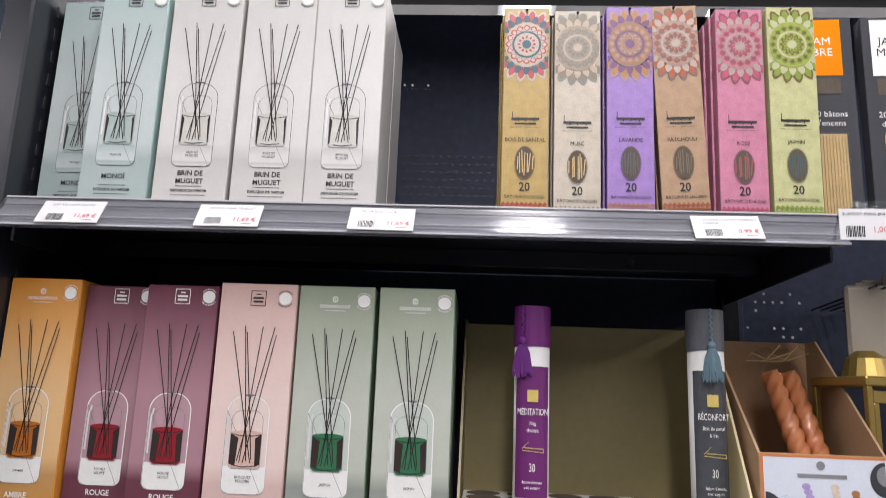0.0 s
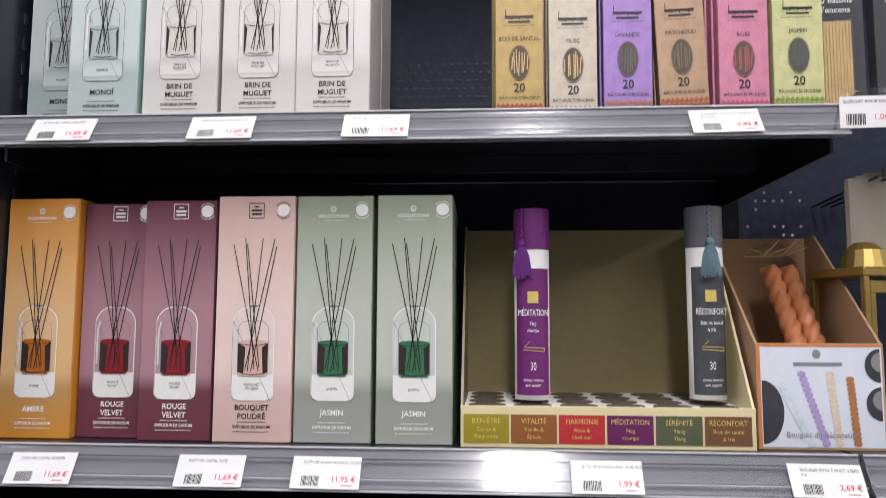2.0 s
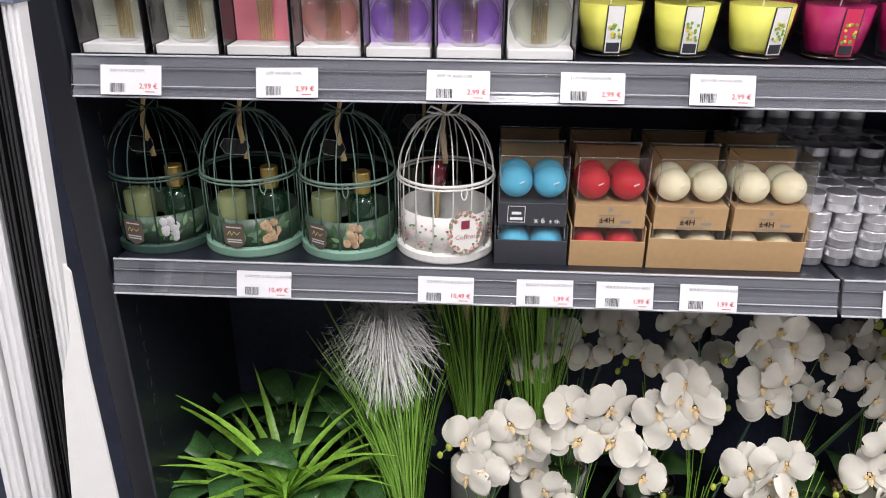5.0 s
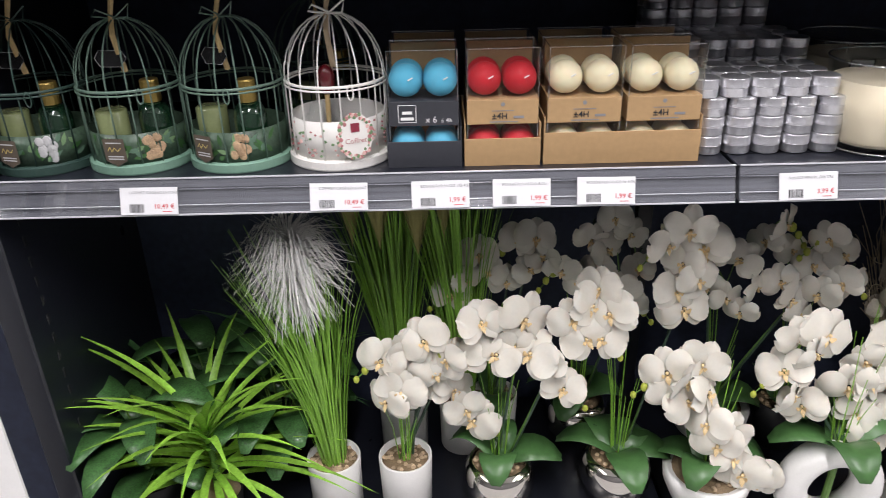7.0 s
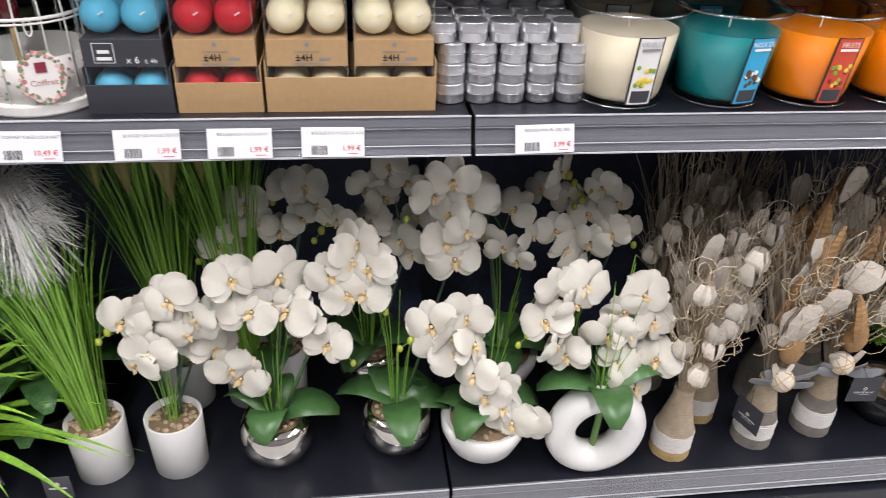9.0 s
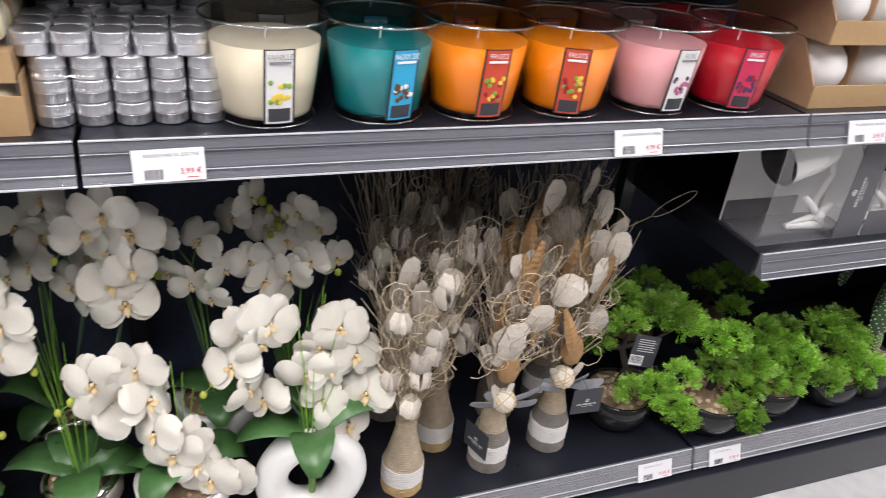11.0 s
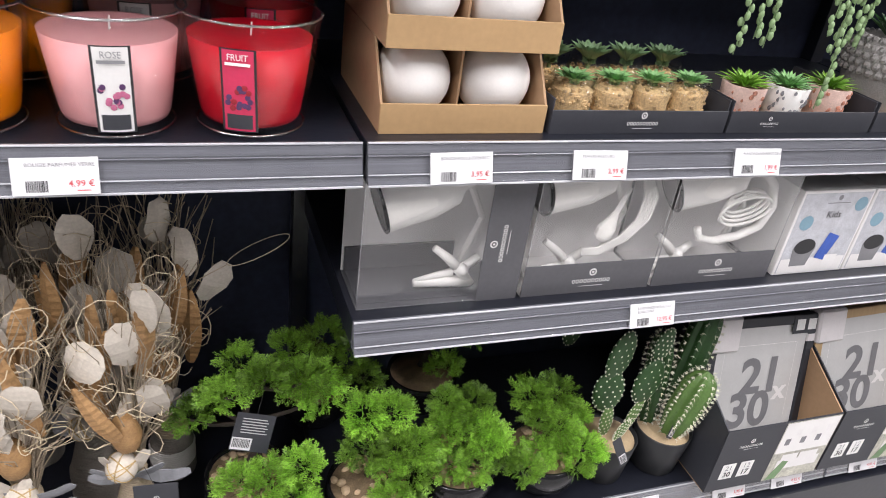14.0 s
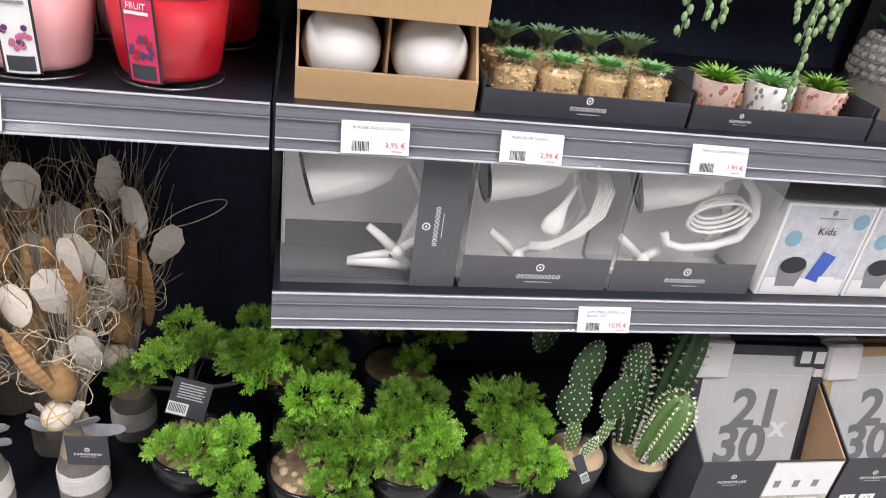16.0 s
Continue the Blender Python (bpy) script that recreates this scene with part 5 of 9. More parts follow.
# ---- glass candles ----
def cup_candle(x, y, z, r_top, r_bot, h, wax, tone, label_tone, title, turn=0.0, big=False, fill=0.78):
    ob = thing("glass_candle", (x, y, z), f"{tone} scented candle in tapered clear glass with paper label", "candle", "scented glass candles" if big else "small glass candles", turn=turn)
    th = 0.0052 if big else 0.0026
    base = 0.0095 if big else 0.008
    part("glass", Shape().lathe([(r_bot - 0.010, 0), (r_bot - 0.003, 0.002), (r_bot + 0.0005, 0.008), (r_bot + (r_top - r_bot) * 0.5, h * 0.5), (r_top, h - 0.001), (r_top - 0.0005, h), (r_top - th, h - 0.0005),
                                 (r_bot + (r_top - r_bot) * 0.5 - th, h * 0.5), (r_bot - th, base), (0.001, base)], 40), M_GLASS, ob, "thick clear glass", True, False)
    rim = [(r_top * math.cos(2 * math.pi * k / 40), r_top * math.sin(2 * math.pi * k / 40), h) for k in range(41)]
    part("rim", Shape().tube(rim, 0.0016, 6), clear("rim_glass", (0.9, 0.93, 0.92), 0.40, 0.08, 0.9) if "rim_glass" not in bpy.data.materials else bpy.data.materials["rim_glass"], ob, smooth=True, shadow=False)
    foot = [((r_bot - 0.001) * math.cos(2 * math.pi * k / 40), (r_bot - 0.001) * math.sin(2 * math.pi * k / 40), 0.0055) for k in range(41)]
    part("glass_foot", Shape().tube(foot, 0.0013 if big else 0.0008, 6), bpy.data.materials["rim_glass"], ob, "thick glass foot", True, False)
    rf = lambda q: r_bot + (r_top - r_bot) * q - th - 0.0006
    zf = fill
    part("wax", Shape().lathe([(rf(base / h) - 0.009, base + 0.0006), (rf(base / h) - 0.002, base + 0.003), (rf(base / h) + 0.0002, base + 0.009), (rf(zf * 0.5), h * zf * 0.5), (rf(zf), h * zf), (rf(zf) - 0.002, h * zf - 0.0012), (0.002, h * zf - 0.002)], 40), wax, ob, smooth=True)
    part("wick", Shape().tube([(0, 0, h * zf - 0.002), (0.001, 0, h * zf + 0.012)], 0.0010, 5), M_WHITE_CARD, ob)
    lw_, l0, l1 = (0.036, 0.09, 0.81) if big else (0.022, 0.10, 0.78)
    def wrap(wd, q0, q1, off):
        s, n = Shape(), 6
        for j in range(n):
            vs = []
            for jj, qq in ((j, q0), (j + 1, q0), (j + 1, q1), (j, q1)):
                rr = r_bot + (r_top - r_bot) * qq + off
                a = -math.pi / 2 + (jj / n - 0.5) * wd / rr
                vs.append((rr * math.cos(a), rr * math.sin(a), qq * h))
            s.add(vs, [(0, 1, 2, 3)])
        return s
    lab = part("label", wrap(lw_, l0, l1, 0.0006), M_INK, ob, smooth=True)
    part("label_face", wrap(lw_ * 0.86, l0 + 0.01, l1 - 0.01, 0.0010), label_tone, lab, smooth=True)
    part("label_foot", wrap(lw_ * 0.72, l0 + 0.03, l0 + 0.16, 0.0014), M_DARK_CARD, lab, smooth=True)
    rng = random.Random(int(x * 997))
    spots = {}
    for k in range(16):
        q = l0 + 0.20 + 0.22 * rng.random() * (1.2 if not big else 1)
        rr = r_bot + (r_top - r_bot) * q + 0.0016
        a = -math.pi / 2 + (rng.random() - 0.5) * lw_ * 0.66 / rr
        spots.setdefault(k % 3, Shape()).ball((rr * math.cos(a), rr * math.sin(a), q * h), 0.0032 if big else 0.002, 7, 4, (1, 0.2, 1))
    for k, s in spots.items():
        part("fruit_print", s, SPOTS[title][k], lab)
    q = l1 - 0.07
    rr = r_bot + (r_top - r_bot) * q + 0.0022
    if title:
        words(title, 0.0092 if big else 0.006, M_GREY_INK if label_tone is M_WHITE_CARD else M_WHITE_INK, ob, 0, -rr, q * h, name="title", squeeze=0.85)
        part("title_rule", Shape().rect(-lw_ * 0.34, lw_ * 0.34, (q - 0.065) * h, (q - 0.04) * h, -rr + 0.0006), M_GREY_INK if label_tone is M_WHITE_CARD else M_WHITE_INK, ob)
    return ob


P_A, P_B, P_C = (material("print_" + n, c, 0.45, vary=0.2, scale=150) for n, c in (("yellow", (0.70, 0.52, 0.06)), ("crimson", (0.30, 0.01, 0.02)), ("leaf", (0.20, 0.34, 0.04))))
P_D, P_E, P_F = (material("print_" + n, c, 0.45, vary=0.2, scale=150) for n, c in (("violet", (0.08, 0.03, 0.10)), ("rose", (0.45, 0.12, 0.22)), ("coconut", (0.10, 0.05, 0.02))))
SPOTS = {"VANILLE": (P_A, P_A, P_C), "NOIX DE": (P_F, M_WHITE_CARD, P_F), "FRUITS": (P_A, P_B, P_C), "FRUIT": (P_D, P_B, P_D), "ROSE": (P_E, P_E, P_D), "": (P_C, P_C, P_A)}
M_LABEL_RED = material("vermilion_label", (0.62, 0.07, 0.03), 0.45, vary=0.06)
M_LABEL_BLUE = material("bright_blue_label", (0.03, 0.40, 0.68), 0.45, vary=0.06)
M_LABEL_CERISE = material("cerise_label", (0.62, 0.03, 0.10), 0.45, vary=0.06)
for cx, cz, wx, tn, tu in [(0.6715, 0, M_YELLOW_WAX, "lemon yellow", 2), (0.765, 0, M_YELLOW_WAX, "lemon yellow", 0), (0.8565, 0, M_YELLOW_WAX, "lemon yellow", 16), (0.7615, 0.0845, M_YELLOW_WAX, "lemon yellow", -10),
                           (0.949, 0, M_MAGENTA_WAX, "magenta", 0), (0.949, 0.0845, M_MAGENTA_WAX, "magenta", 10), (1.041, 0, M_MAGENTA_WAX, "magenta", 0), (1.041, 0.0845, M_MAGENTA_WAX, "magenta", 0)]:
    cup_candle(cx, 0.066, Z3 + cz, 0.0445, 0.034, 0.084, wx, tn, M_WHITE_CARD if wx is M_YELLOW_WAX else M_LABEL_CERISE, "", tu)
for cx in (0.90, 0.99):
    cup_candle(cx, 0.165, Z3, 0.0445, 0.034, 0.084, M_MAGENTA_WAX, "magenta", M_LABEL_CERISE, "", 0)


# ---- birdcage gift sets ----
def birdcage(x, y, wire, base, dark, tone, turn=0.0):
    ob = thing("birdcage_gift_set", (x, y, Z4), f"{tone} wire birdcage gift set with candle and bottle inside", "birdcage", "birdcage gift sets", turn=turn)
    r, hr, top = 0.068, 0.112, 0.196
    part("base", Shape().lathe([(r + 0.003, 0.0), (r + 0.004, 0.002), (r + 0.004, 0.012), (r + 0.001, 0.014), (0.01, 0.014)], 40), base, ob, smooth=False)
    def hoop(z, rr, t):
        return Shape().tube([(rr * math.cos(2 * math.pi * k / 36), rr * math.sin(2 * math.pi * k / 36), z) for k in range(37)], t, 6)
    part("hoop", hoop(hr, r, 0.0022), wire, ob, smooth=True)
    part("hoop", hoop(hr - 0.005, r + 0.001, 0.0014), wire, ob, smooth=True)
    for k in range(16):
        a = 2 * math.pi * (k + 0.5) / 16
        pts = [(r * math.cos(a), r * math.sin(a), 0.012), (r * math.cos(a), r * math.sin(a), hr)]
        for q in range(1, 8):
            t = q / 7 * math.pi / 2
            pts.append((r * math.cos(t) * math.cos(a), r * math.cos(t) * math.sin(a), hr + (top - hr) * math.sin(t)))
        part("wire", Shape().tube(pts, 0.0011, 5), wire, ob, smooth=True)
    part("clasp", Shape().tube([(0.028 + 0.004 * math.cos(t), -r - 0.003, hr - 0.006 + 0.010 * math.sin(t)) for t in [k * math.pi / 6 for k in range(13)]], 0.0009, 5), wire, ob)
    rng = random.Random(int(x * 1000) + 3)
    h = 0.055 if dark else 0.066
    band = part("picture_band", Shape().lathe([(r - 0.003, 0.014), (r - 0.003, h), (r - 0.0045, h), (r - 0.0045, 0.014)], 40), M_CAGE_WHITE if not dark else M_CAGE_GREEN, ob, "printed card sleeve", True)
    if dark:
        for k in range(34):
            a, zz = radians(-175 + 170 * rng.random()), 0.018 + 0.026 * rng.random()
            da, dz = rng.uniform(-0.30, 0.30), rng.uniform(0.004, 0.020)
            rr = r - 0.0022 + 0.0002 * (k % 3)
            blade = [(rr * math.cos(a + da * q), rr * math.sin(a + da * q), min(h - 0.001, zz + dz * q)) for q in (0, 0.33, 0.66, 1)]
            part("leaf_print", Shape().strap(blade, [0.001, 0.0065, 0.0055, 0.0006], (-math.sin(a) * (1 if abs(da) < 0.12 else 0.1), math.cos(a) * (1 if abs(da) < 0.12 else 0.1), 0 if abs(da) < 0.12 else 1), 0.02), (M_LEAF_DARK, M_SUCC_DARK, M_CAGE_GREEN2)[k % 3], band)
        a = radians(-62)
        animal = Shape()
        for k in range(14):
            aa = a + (rng.random() - 0.5) * 0.30
            animal.ball(((r - 0.0012) * math.cos(aa), (r - 0.0012) * math.sin(aa), 0.022 + 0.026 * rng.random()), 0.0065, 7, 5, (1, 0.16, 1))
        part("motif_print", animal, M_CAGE_TAN if tone != "dark" else M_PALE_INK, band)
        tag = Shape().flat([(-0.015, 0.022), (0, 0.014), (0.015, 0.022), (0.015, 0.052), (-0.015, 0.052)], 0)
        t = part("label", tag, M_DARK_STICK, ob, "black pennant label")
        t.matrix_local = pose(-0.018, -r - 0.0015, 0, 0, 0, -15)
        for zz in (0.0455, 0.027, 0.0235):
            lt = part("label_lettering", Shape().rect(-0.011, 0.011, zz, zz + 0.0018, -0.0004), M_PALE_INK, t)
        part("label_script", Shape().line([(-0.010, 0.035), (-0.006, 0.041), (-0.004, 0.034), (0.0, 0.040), (0.004, 0.035), (0.009, 0.040)], 0.0008, -0.0004), M_GOLD_INK, t)
        part("candle", Shape().lathe([(0.020, 0.0145), (0.021, 0.016), (0.021, 0.078), (0.019, 0.080), (0.001, 0.078)], 20, (-0.026, -0.022, 0)), M_CAGE_CANDLE, ob, "pale green candle glass", True)
        bt = part("bottle", Shape().lathe([(0.020, 0.0145), (0.022, 0.018), (0.022, 0.070), (0.018, 0.082), (0.010, 0.088)], 20, (0.030, -0.020, 0)), M_CAGE_BOTTLE, ob, "dark green scent bottle", True)
        part("cap", Shape().lathe([(0.012, 0.088), (0.0125, 0.090), (0.0125, 0.116), (0.0115, 0.118), (0.001, 0.118)], 16, (0.030, -0.020, 0)), M_BRASS, bt, "gold cap")
        ht = part("swing_tag", Shape().flat([(-0.022, 0.150), (-0.014, 0.139), (0.014, 0.139), (0.022, 0.150), (0.016, 0.160), (-0.016, 0.160)], 0), M_BLACK_PLASTIC, ob, "black octagonal swing tag")
        part("tag_rim", Shape().line([(-0.022, 0.150), (-0.014, 0.139), (0.014, 0.139), (0.022, 0.150), (0.016, 0.160), (-0.016, 0.160), (-0.022, 0.150)], 0.0006, -0.0005), M_PALE_INK, ht)
        ht.matrix_local = pose(-0.022, -r * 0.72, 0.0, -14, 0, -12)
    else:
        for k in range(70):
            a = radians(-178 + 176 * rng.random())
            part("flower_print", Shape().ball(((r - 0.0022) * math.cos(a), (r - 0.0022) * math.sin(a), 0.019 + 0.043 * rng.random()), 0.0016 + 0.0010 * rng.random(), 6, 4, (1, 0.2, 0.8)), (P_ROSE, M_SUCC_DARK, P_ROSE2)[k % 3], band)
        wr = part("wreath_card", Shape().oval(0, 0.048, 0.024, 0.031, 0, 28), M_CAGE_WHITE, ob, "scalloped floral card")
        wr.matrix_local = pose(0.030, -r - 0.001, 0, 0, 0, 22)
        for k in range(64):
            a, q = 2 * math.pi * k / 64, rng.uniform(0.84, 1.08)
            part("flower_print", Shape().ball((0.0225 * q * math.cos(a), -0.0004, 0.048 + 0.029 * q * math.sin(a)), 0.0016 + 0.0018 * rng.random(), 7, 4, (1, 0.15, 1)), (P_ROSE, M_SUCC_DARK, P_ROSE2)[k % 3], wr)
        part("card_seal", Shape().rect(-0.006, 0.006, 0.054, 0.066, -0.0012), P_BURG, wr)
        words("Coffret", 0.010, P_ROSE, wr, 0, -0.0012, 0.042, name="lettering")
        part("bottle", Shape().lathe([(0.024, 0.0145), (0.027, 0.020), (0.026, 0.055), (0.012, 0.068), (0.011, 0.080)], 20, (-0.026, -0.010, 0)), M_GLASS, ob, "clear diffuser bottle", True, False)
        part("bead", Shape().ball((-0.010, -0.018, 0.112), 0.014, 14, 9, (0.85, 0.85, 1.5)), M_CAGE_BEAD, ob, "dark red glass drop", True)
        part("reeds", Shape().tube([(-0.012, -0.015, 0.03), (-0.010, -0.018, 0.10)], 0.0035, 8), M_STICK, ob)
    part("ribbon", Shape().strap([(0.0, -0.010, top - 0.07), (-0.004, -0.020, top - 0.02), (-0.003, -0.012, top + 0.006), (0.004, -0.004, top + 0.045)], [0.008, 0.007, 0.006, 0.008], (1, 0.2, 0)), M_CAGE_RIBBON if not dark else M_STICK, ob, "satin ribbon")
    part("bow", Shape().tube([(0, -0.012, top + 0.002), (-0.02, -0.016, top + 0.012), (-0.026, -0.014, top + 0.004), (0, -0.012, top), (0.022, -0.014, top + 0.018), (0.018, -0.015, top + 0.001), (0, -0.012, top)], 0.0016 if not dark else 0.0012, 5), wire, ob)
    return ob


M_CAGE_WHITE = material("white_floral_card", (0.76, 0.74, 0.70), 0.45, vary=0.04)
M_CAGE_GREEN = material("jungle_card", (0.05, 0.085, 0.055), 0.40, vary=0.5, scale=30)
M_CAGE_GREEN2 = material("jungle_leaf_pale", (0.10, 0.18, 0.12), 0.45, vary=0.2)
M_CAGE_TAN = material("big_cat_print", (0.44, 0.30, 0.18), 0.5, vary=0.5, scale=80)
M_CAGE_CANDLE = material("pale_green_candle", (0.24, 0.28, 0.13), 0.20, vary=0.1, coat=0.5)
M_CAGE_BOTTLE = material("bottle_green_glass", (0.008, 0.030, 0.014), 0.06, vary=0.1, coat=1.0)
M_CAGE_BEAD = material("dark_red_glass", (0.10, 0.006, 0.01), 0.08, coat=1.0)
M_CAGE_RIBBON = material("beige_ribbon", (0.42, 0.32, 0.20), 0.45, sheen=0.3)
P_ROSE = material("rose_print", (0.42, 0.17, 0.17), 0.5, vary=0.2)
P_ROSE2 = material("blush_print", (0.66, 0.42, 0.38), 0.5, vary=0.2)
P_BURG = material("burgundy_print", (0.22, 0.02, 0.04), 0.5)
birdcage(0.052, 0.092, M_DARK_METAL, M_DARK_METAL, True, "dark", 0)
birdcage(0.186, 0.090, M_GREEN_METAL, M_GREEN_BASE, True, "sage green", 8)
birdcage(0.328, 0.088, M_GREEN_METAL, M_GREEN_BASE, True, "sage green", -14)
birdcage(0.468, 0.088, M_WHITE_METAL, M_WHITE_METAL, False, "white", 0)
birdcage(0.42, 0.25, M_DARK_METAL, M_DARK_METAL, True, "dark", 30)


# ---- floating candle packs ----
def ball_pack(x0, x1, tray, band, wax, tone, tray_h, cols=1, y0=0.026):
    w = (x1 - x0) / cols
    tr = thing("candle_pack_tray", ((x0 + x1) / 2, y0, Z4), f"{tone} open cardboard shelf tray holding candle packs", "shelf tray", "trays of floating candles")
    W = x1 - x0
    d = 0.155
    part("front_wall", Shape().box(-W / 2, W / 2, 0, 0.002, 0, tray_h, 0.0004), tray, tr)
    part("back_wall", Shape().box(-W / 2, W / 2, d, d + 0.002, 0, tray_h, 0.0004), tray, tr)
    for s in (-W / 2, W / 2 - 0.002):
        part("side_wall", Shape().box(s, s + 0.002, 0.0022, d - 0.0002, 0, tray_h + 0.02, 0.0004), tray, tr)
    part("floor", Shape().box(-W / 2 + 0.0022, W / 2 - 0.0022, 0.0022, d - 0.0002, 0, 0.0015, 0.0004), tray, tr)
    for row, yy in enumerate((0.0035, 0.078)):
        for c in range(cols):
            lift = 0.0018 + (0.035 if row else 0.0)
            h = 0.153
            p = thing("floating_candle_pack", (x0 + w * (c + 0.5), y0 + yy, Z4 + 0.0018), f"clear box of six round {tone} floating candles", "candle pack", "packs of floating candles")
            hw = w / 2 - 0.0045
            dd = 0.070
            for ix in (-1, 1):
                for iy in range(2):
                    for iz, zc in enumerate((0.024, 0.068, 0.111) if row == 0 else (0.111, 0.140)):
                        if iz == 1 or (row and iz):
                            continue
                        cx, cy = ix * hw * 0.5, 0.022 + iy * 0.030
                        b = part("ball_candle", Shape().ball((cx, cy, zc), 0.0228, 18, 12, (1, 1, 0.96)), wax, p, smooth=True)
                        part("wick", Shape().tube([(cx + 0.004, cy - 0.0222, zc + 0.004), (cx + 0.010, cy - 0.0245, zc + 0.008)], 0.0009, 4), M_WHITE_CARD, b)
            film_edges(p, -hw, hw, 0.0, dd, 0.0, h)
            part("film_box", Shape().box(-hw, hw, 0, dd, 0, h, 0.002), M_FILM, p, "clear plastic box", shadow=False)
            b = part("sleeve", Shape().box(-hw - 0.0005, hw + 0.0005, -0.0006, dd + 0.0006, 0.055, 0.0875, 0.0004), band, p, "card sleeve round the box")
            part("back_card", Shape().box(-hw + 0.002, hw - 0.002, dd - 0.003, dd - 0.0015, 0.002, h - 0.002, 0.0003), M_KRAFT, p)
            if band is M_DARK_CARD:
                fr = Shape()
                for a in (((-0.033, 0.060), (-0.010, 0.060)), ((-0.033, 0.083), (-0.010, 0.083)), ((-0.033, 0.060), (-0.033, 0.083)), ((-0.010, 0.060), (-0.010, 0.083))):
                    fr.line(list(a), 0.0008, -0.0012)
                fr.rect(-0.030, -0.013, 0.063, 0.067, -0.0012).rect(-0.028, -0.015, 0.071, 0.075, -0.0012)
                part("maker_mark", fr, M_WHITE_INK, b)
                words("x 6", 0.012, M_WHITE_INK, b, 0.010, -0.0014, 0.063, name="count")
                words("± 4h", 0.008, M_WHITE_INK, b, 0.030, -0.0014, 0.062, name="burn_time")
            else:
                words("±4H", 0.0115, M_INK, b, -0.004, -0.0014, 0.0655, name="burn_time", bold=0.0002)
                part("small_print", Shape().rect(-0.017, 0.020, 0.0575, 0.059, -0.0012).rect(0.014, 0.028, 0.0625, 0.066, -0.0012).rect(-0.015, 0.015, 0.0725, 0.0735, -0.0012).oval(0, 0.0815, 0.0028, 0.0028, -0.0012), M_GREY_INK, b)


ball_pack(0.5385, 0.638, M_DARK_CARD, M_DARK_CARD, M_BLUE_WAX, "sky blue", 0.036)
ball_pack(0.6415, 0.743, M_KRAFT, M_KRAFT, M_RED_WAX, "red", 0.038)
ball_pack(0.747, 0.9555, M_KRAFT, M_KRAFT, M_CREAM_WAX, "cream", 0.044, 2)

# ---- tealights ----
tl_cup = Shape().lathe([(0.001, 0.0), (0.0172, 0.0), (0.0188, 0.0010), (0.0190, 0.0022), (0.0190, 0.0116), (0.0196, 0.0125), (0.0194, 0.0129), (0.0184, 0.0129)], 18).mesh("tealight", M_ALU, True)


def tealight_pack(x, y, cols, rows, layers, shift, top_shift):
    ob = thing("tealight_pack", (x, y, Z4), "film-wrapped block of white tealights in aluminium cups", "tealight pack", "tealight packs")
    for k in range(layers):
        for i in range(cols):
            for j in range(rows):
                t = part("tealight", tl_cup, None, ob)
                px, py = 0.0195 + i * 0.0402 + (top_shift if k >= layers - 2 and shift else 0), 0.0195 + j * 0.0395
                t.matrix_local = pose(px, py, 0.0004 + k * 0.0131) if k % 2 == 0 else pose(px, py, 0.0003 + (k + 1) * 0.0131, 180)
    W, D, H = cols * 0.0402, rows * 0.0395, layers * 0.0131
    part("wrap", Shape().box(-0.0005, W + 0.001, -0.0008, D, 0, H * 0.6, 0.006), M_FILM, ob, "clear shrink film", shadow=False)
    return ob


tealight_pack(0.9585, 0.045, 5, 3, 8, True, -0.014)
tealight_pack(0.957, 0.176, 5, 3, 10, False, 0)
tealight_pack(0.94, 0.30, 5, 2, 14, False, 0)

# ---- large scented candles ----
for cx, wx, tn, lt, tt, tu in [(1.208, M_IVORY_WAX, "vanilla cream", M_WHITE_CARD, "VANILLE", 6), (1.346, M_TEAL_WAX, "deep teal", M_LABEL_BLUE, "NOIX DE", 12), (1.475, M_ORANGE_WAX, "bright orange", M_LABEL_RED, "FRUITS", 1),
                               (1.609, M_ORANGE_WAX, "bright orange", M_LABEL_RED, "FRUITS", -19), (1.750, M_PINK_WAX, "pale pink", M_WHITE_CARD, "ROSE", 3), (1.886, M_CHERRY_WAX, "cherry red", M_LABEL_CERISE, "FRUIT", -16)]:
    cup_candle(cx, 0.068, Z4, 0.0735, 0.0580, 0.124, wx, tn, lt, tt, tu, True, 0.79)
    cup_candle(cx + 0.030, 0.235, Z4, 0.0735, 0.0580, 0.124, wx, tn, lt, tt, -8, True, 0.79)

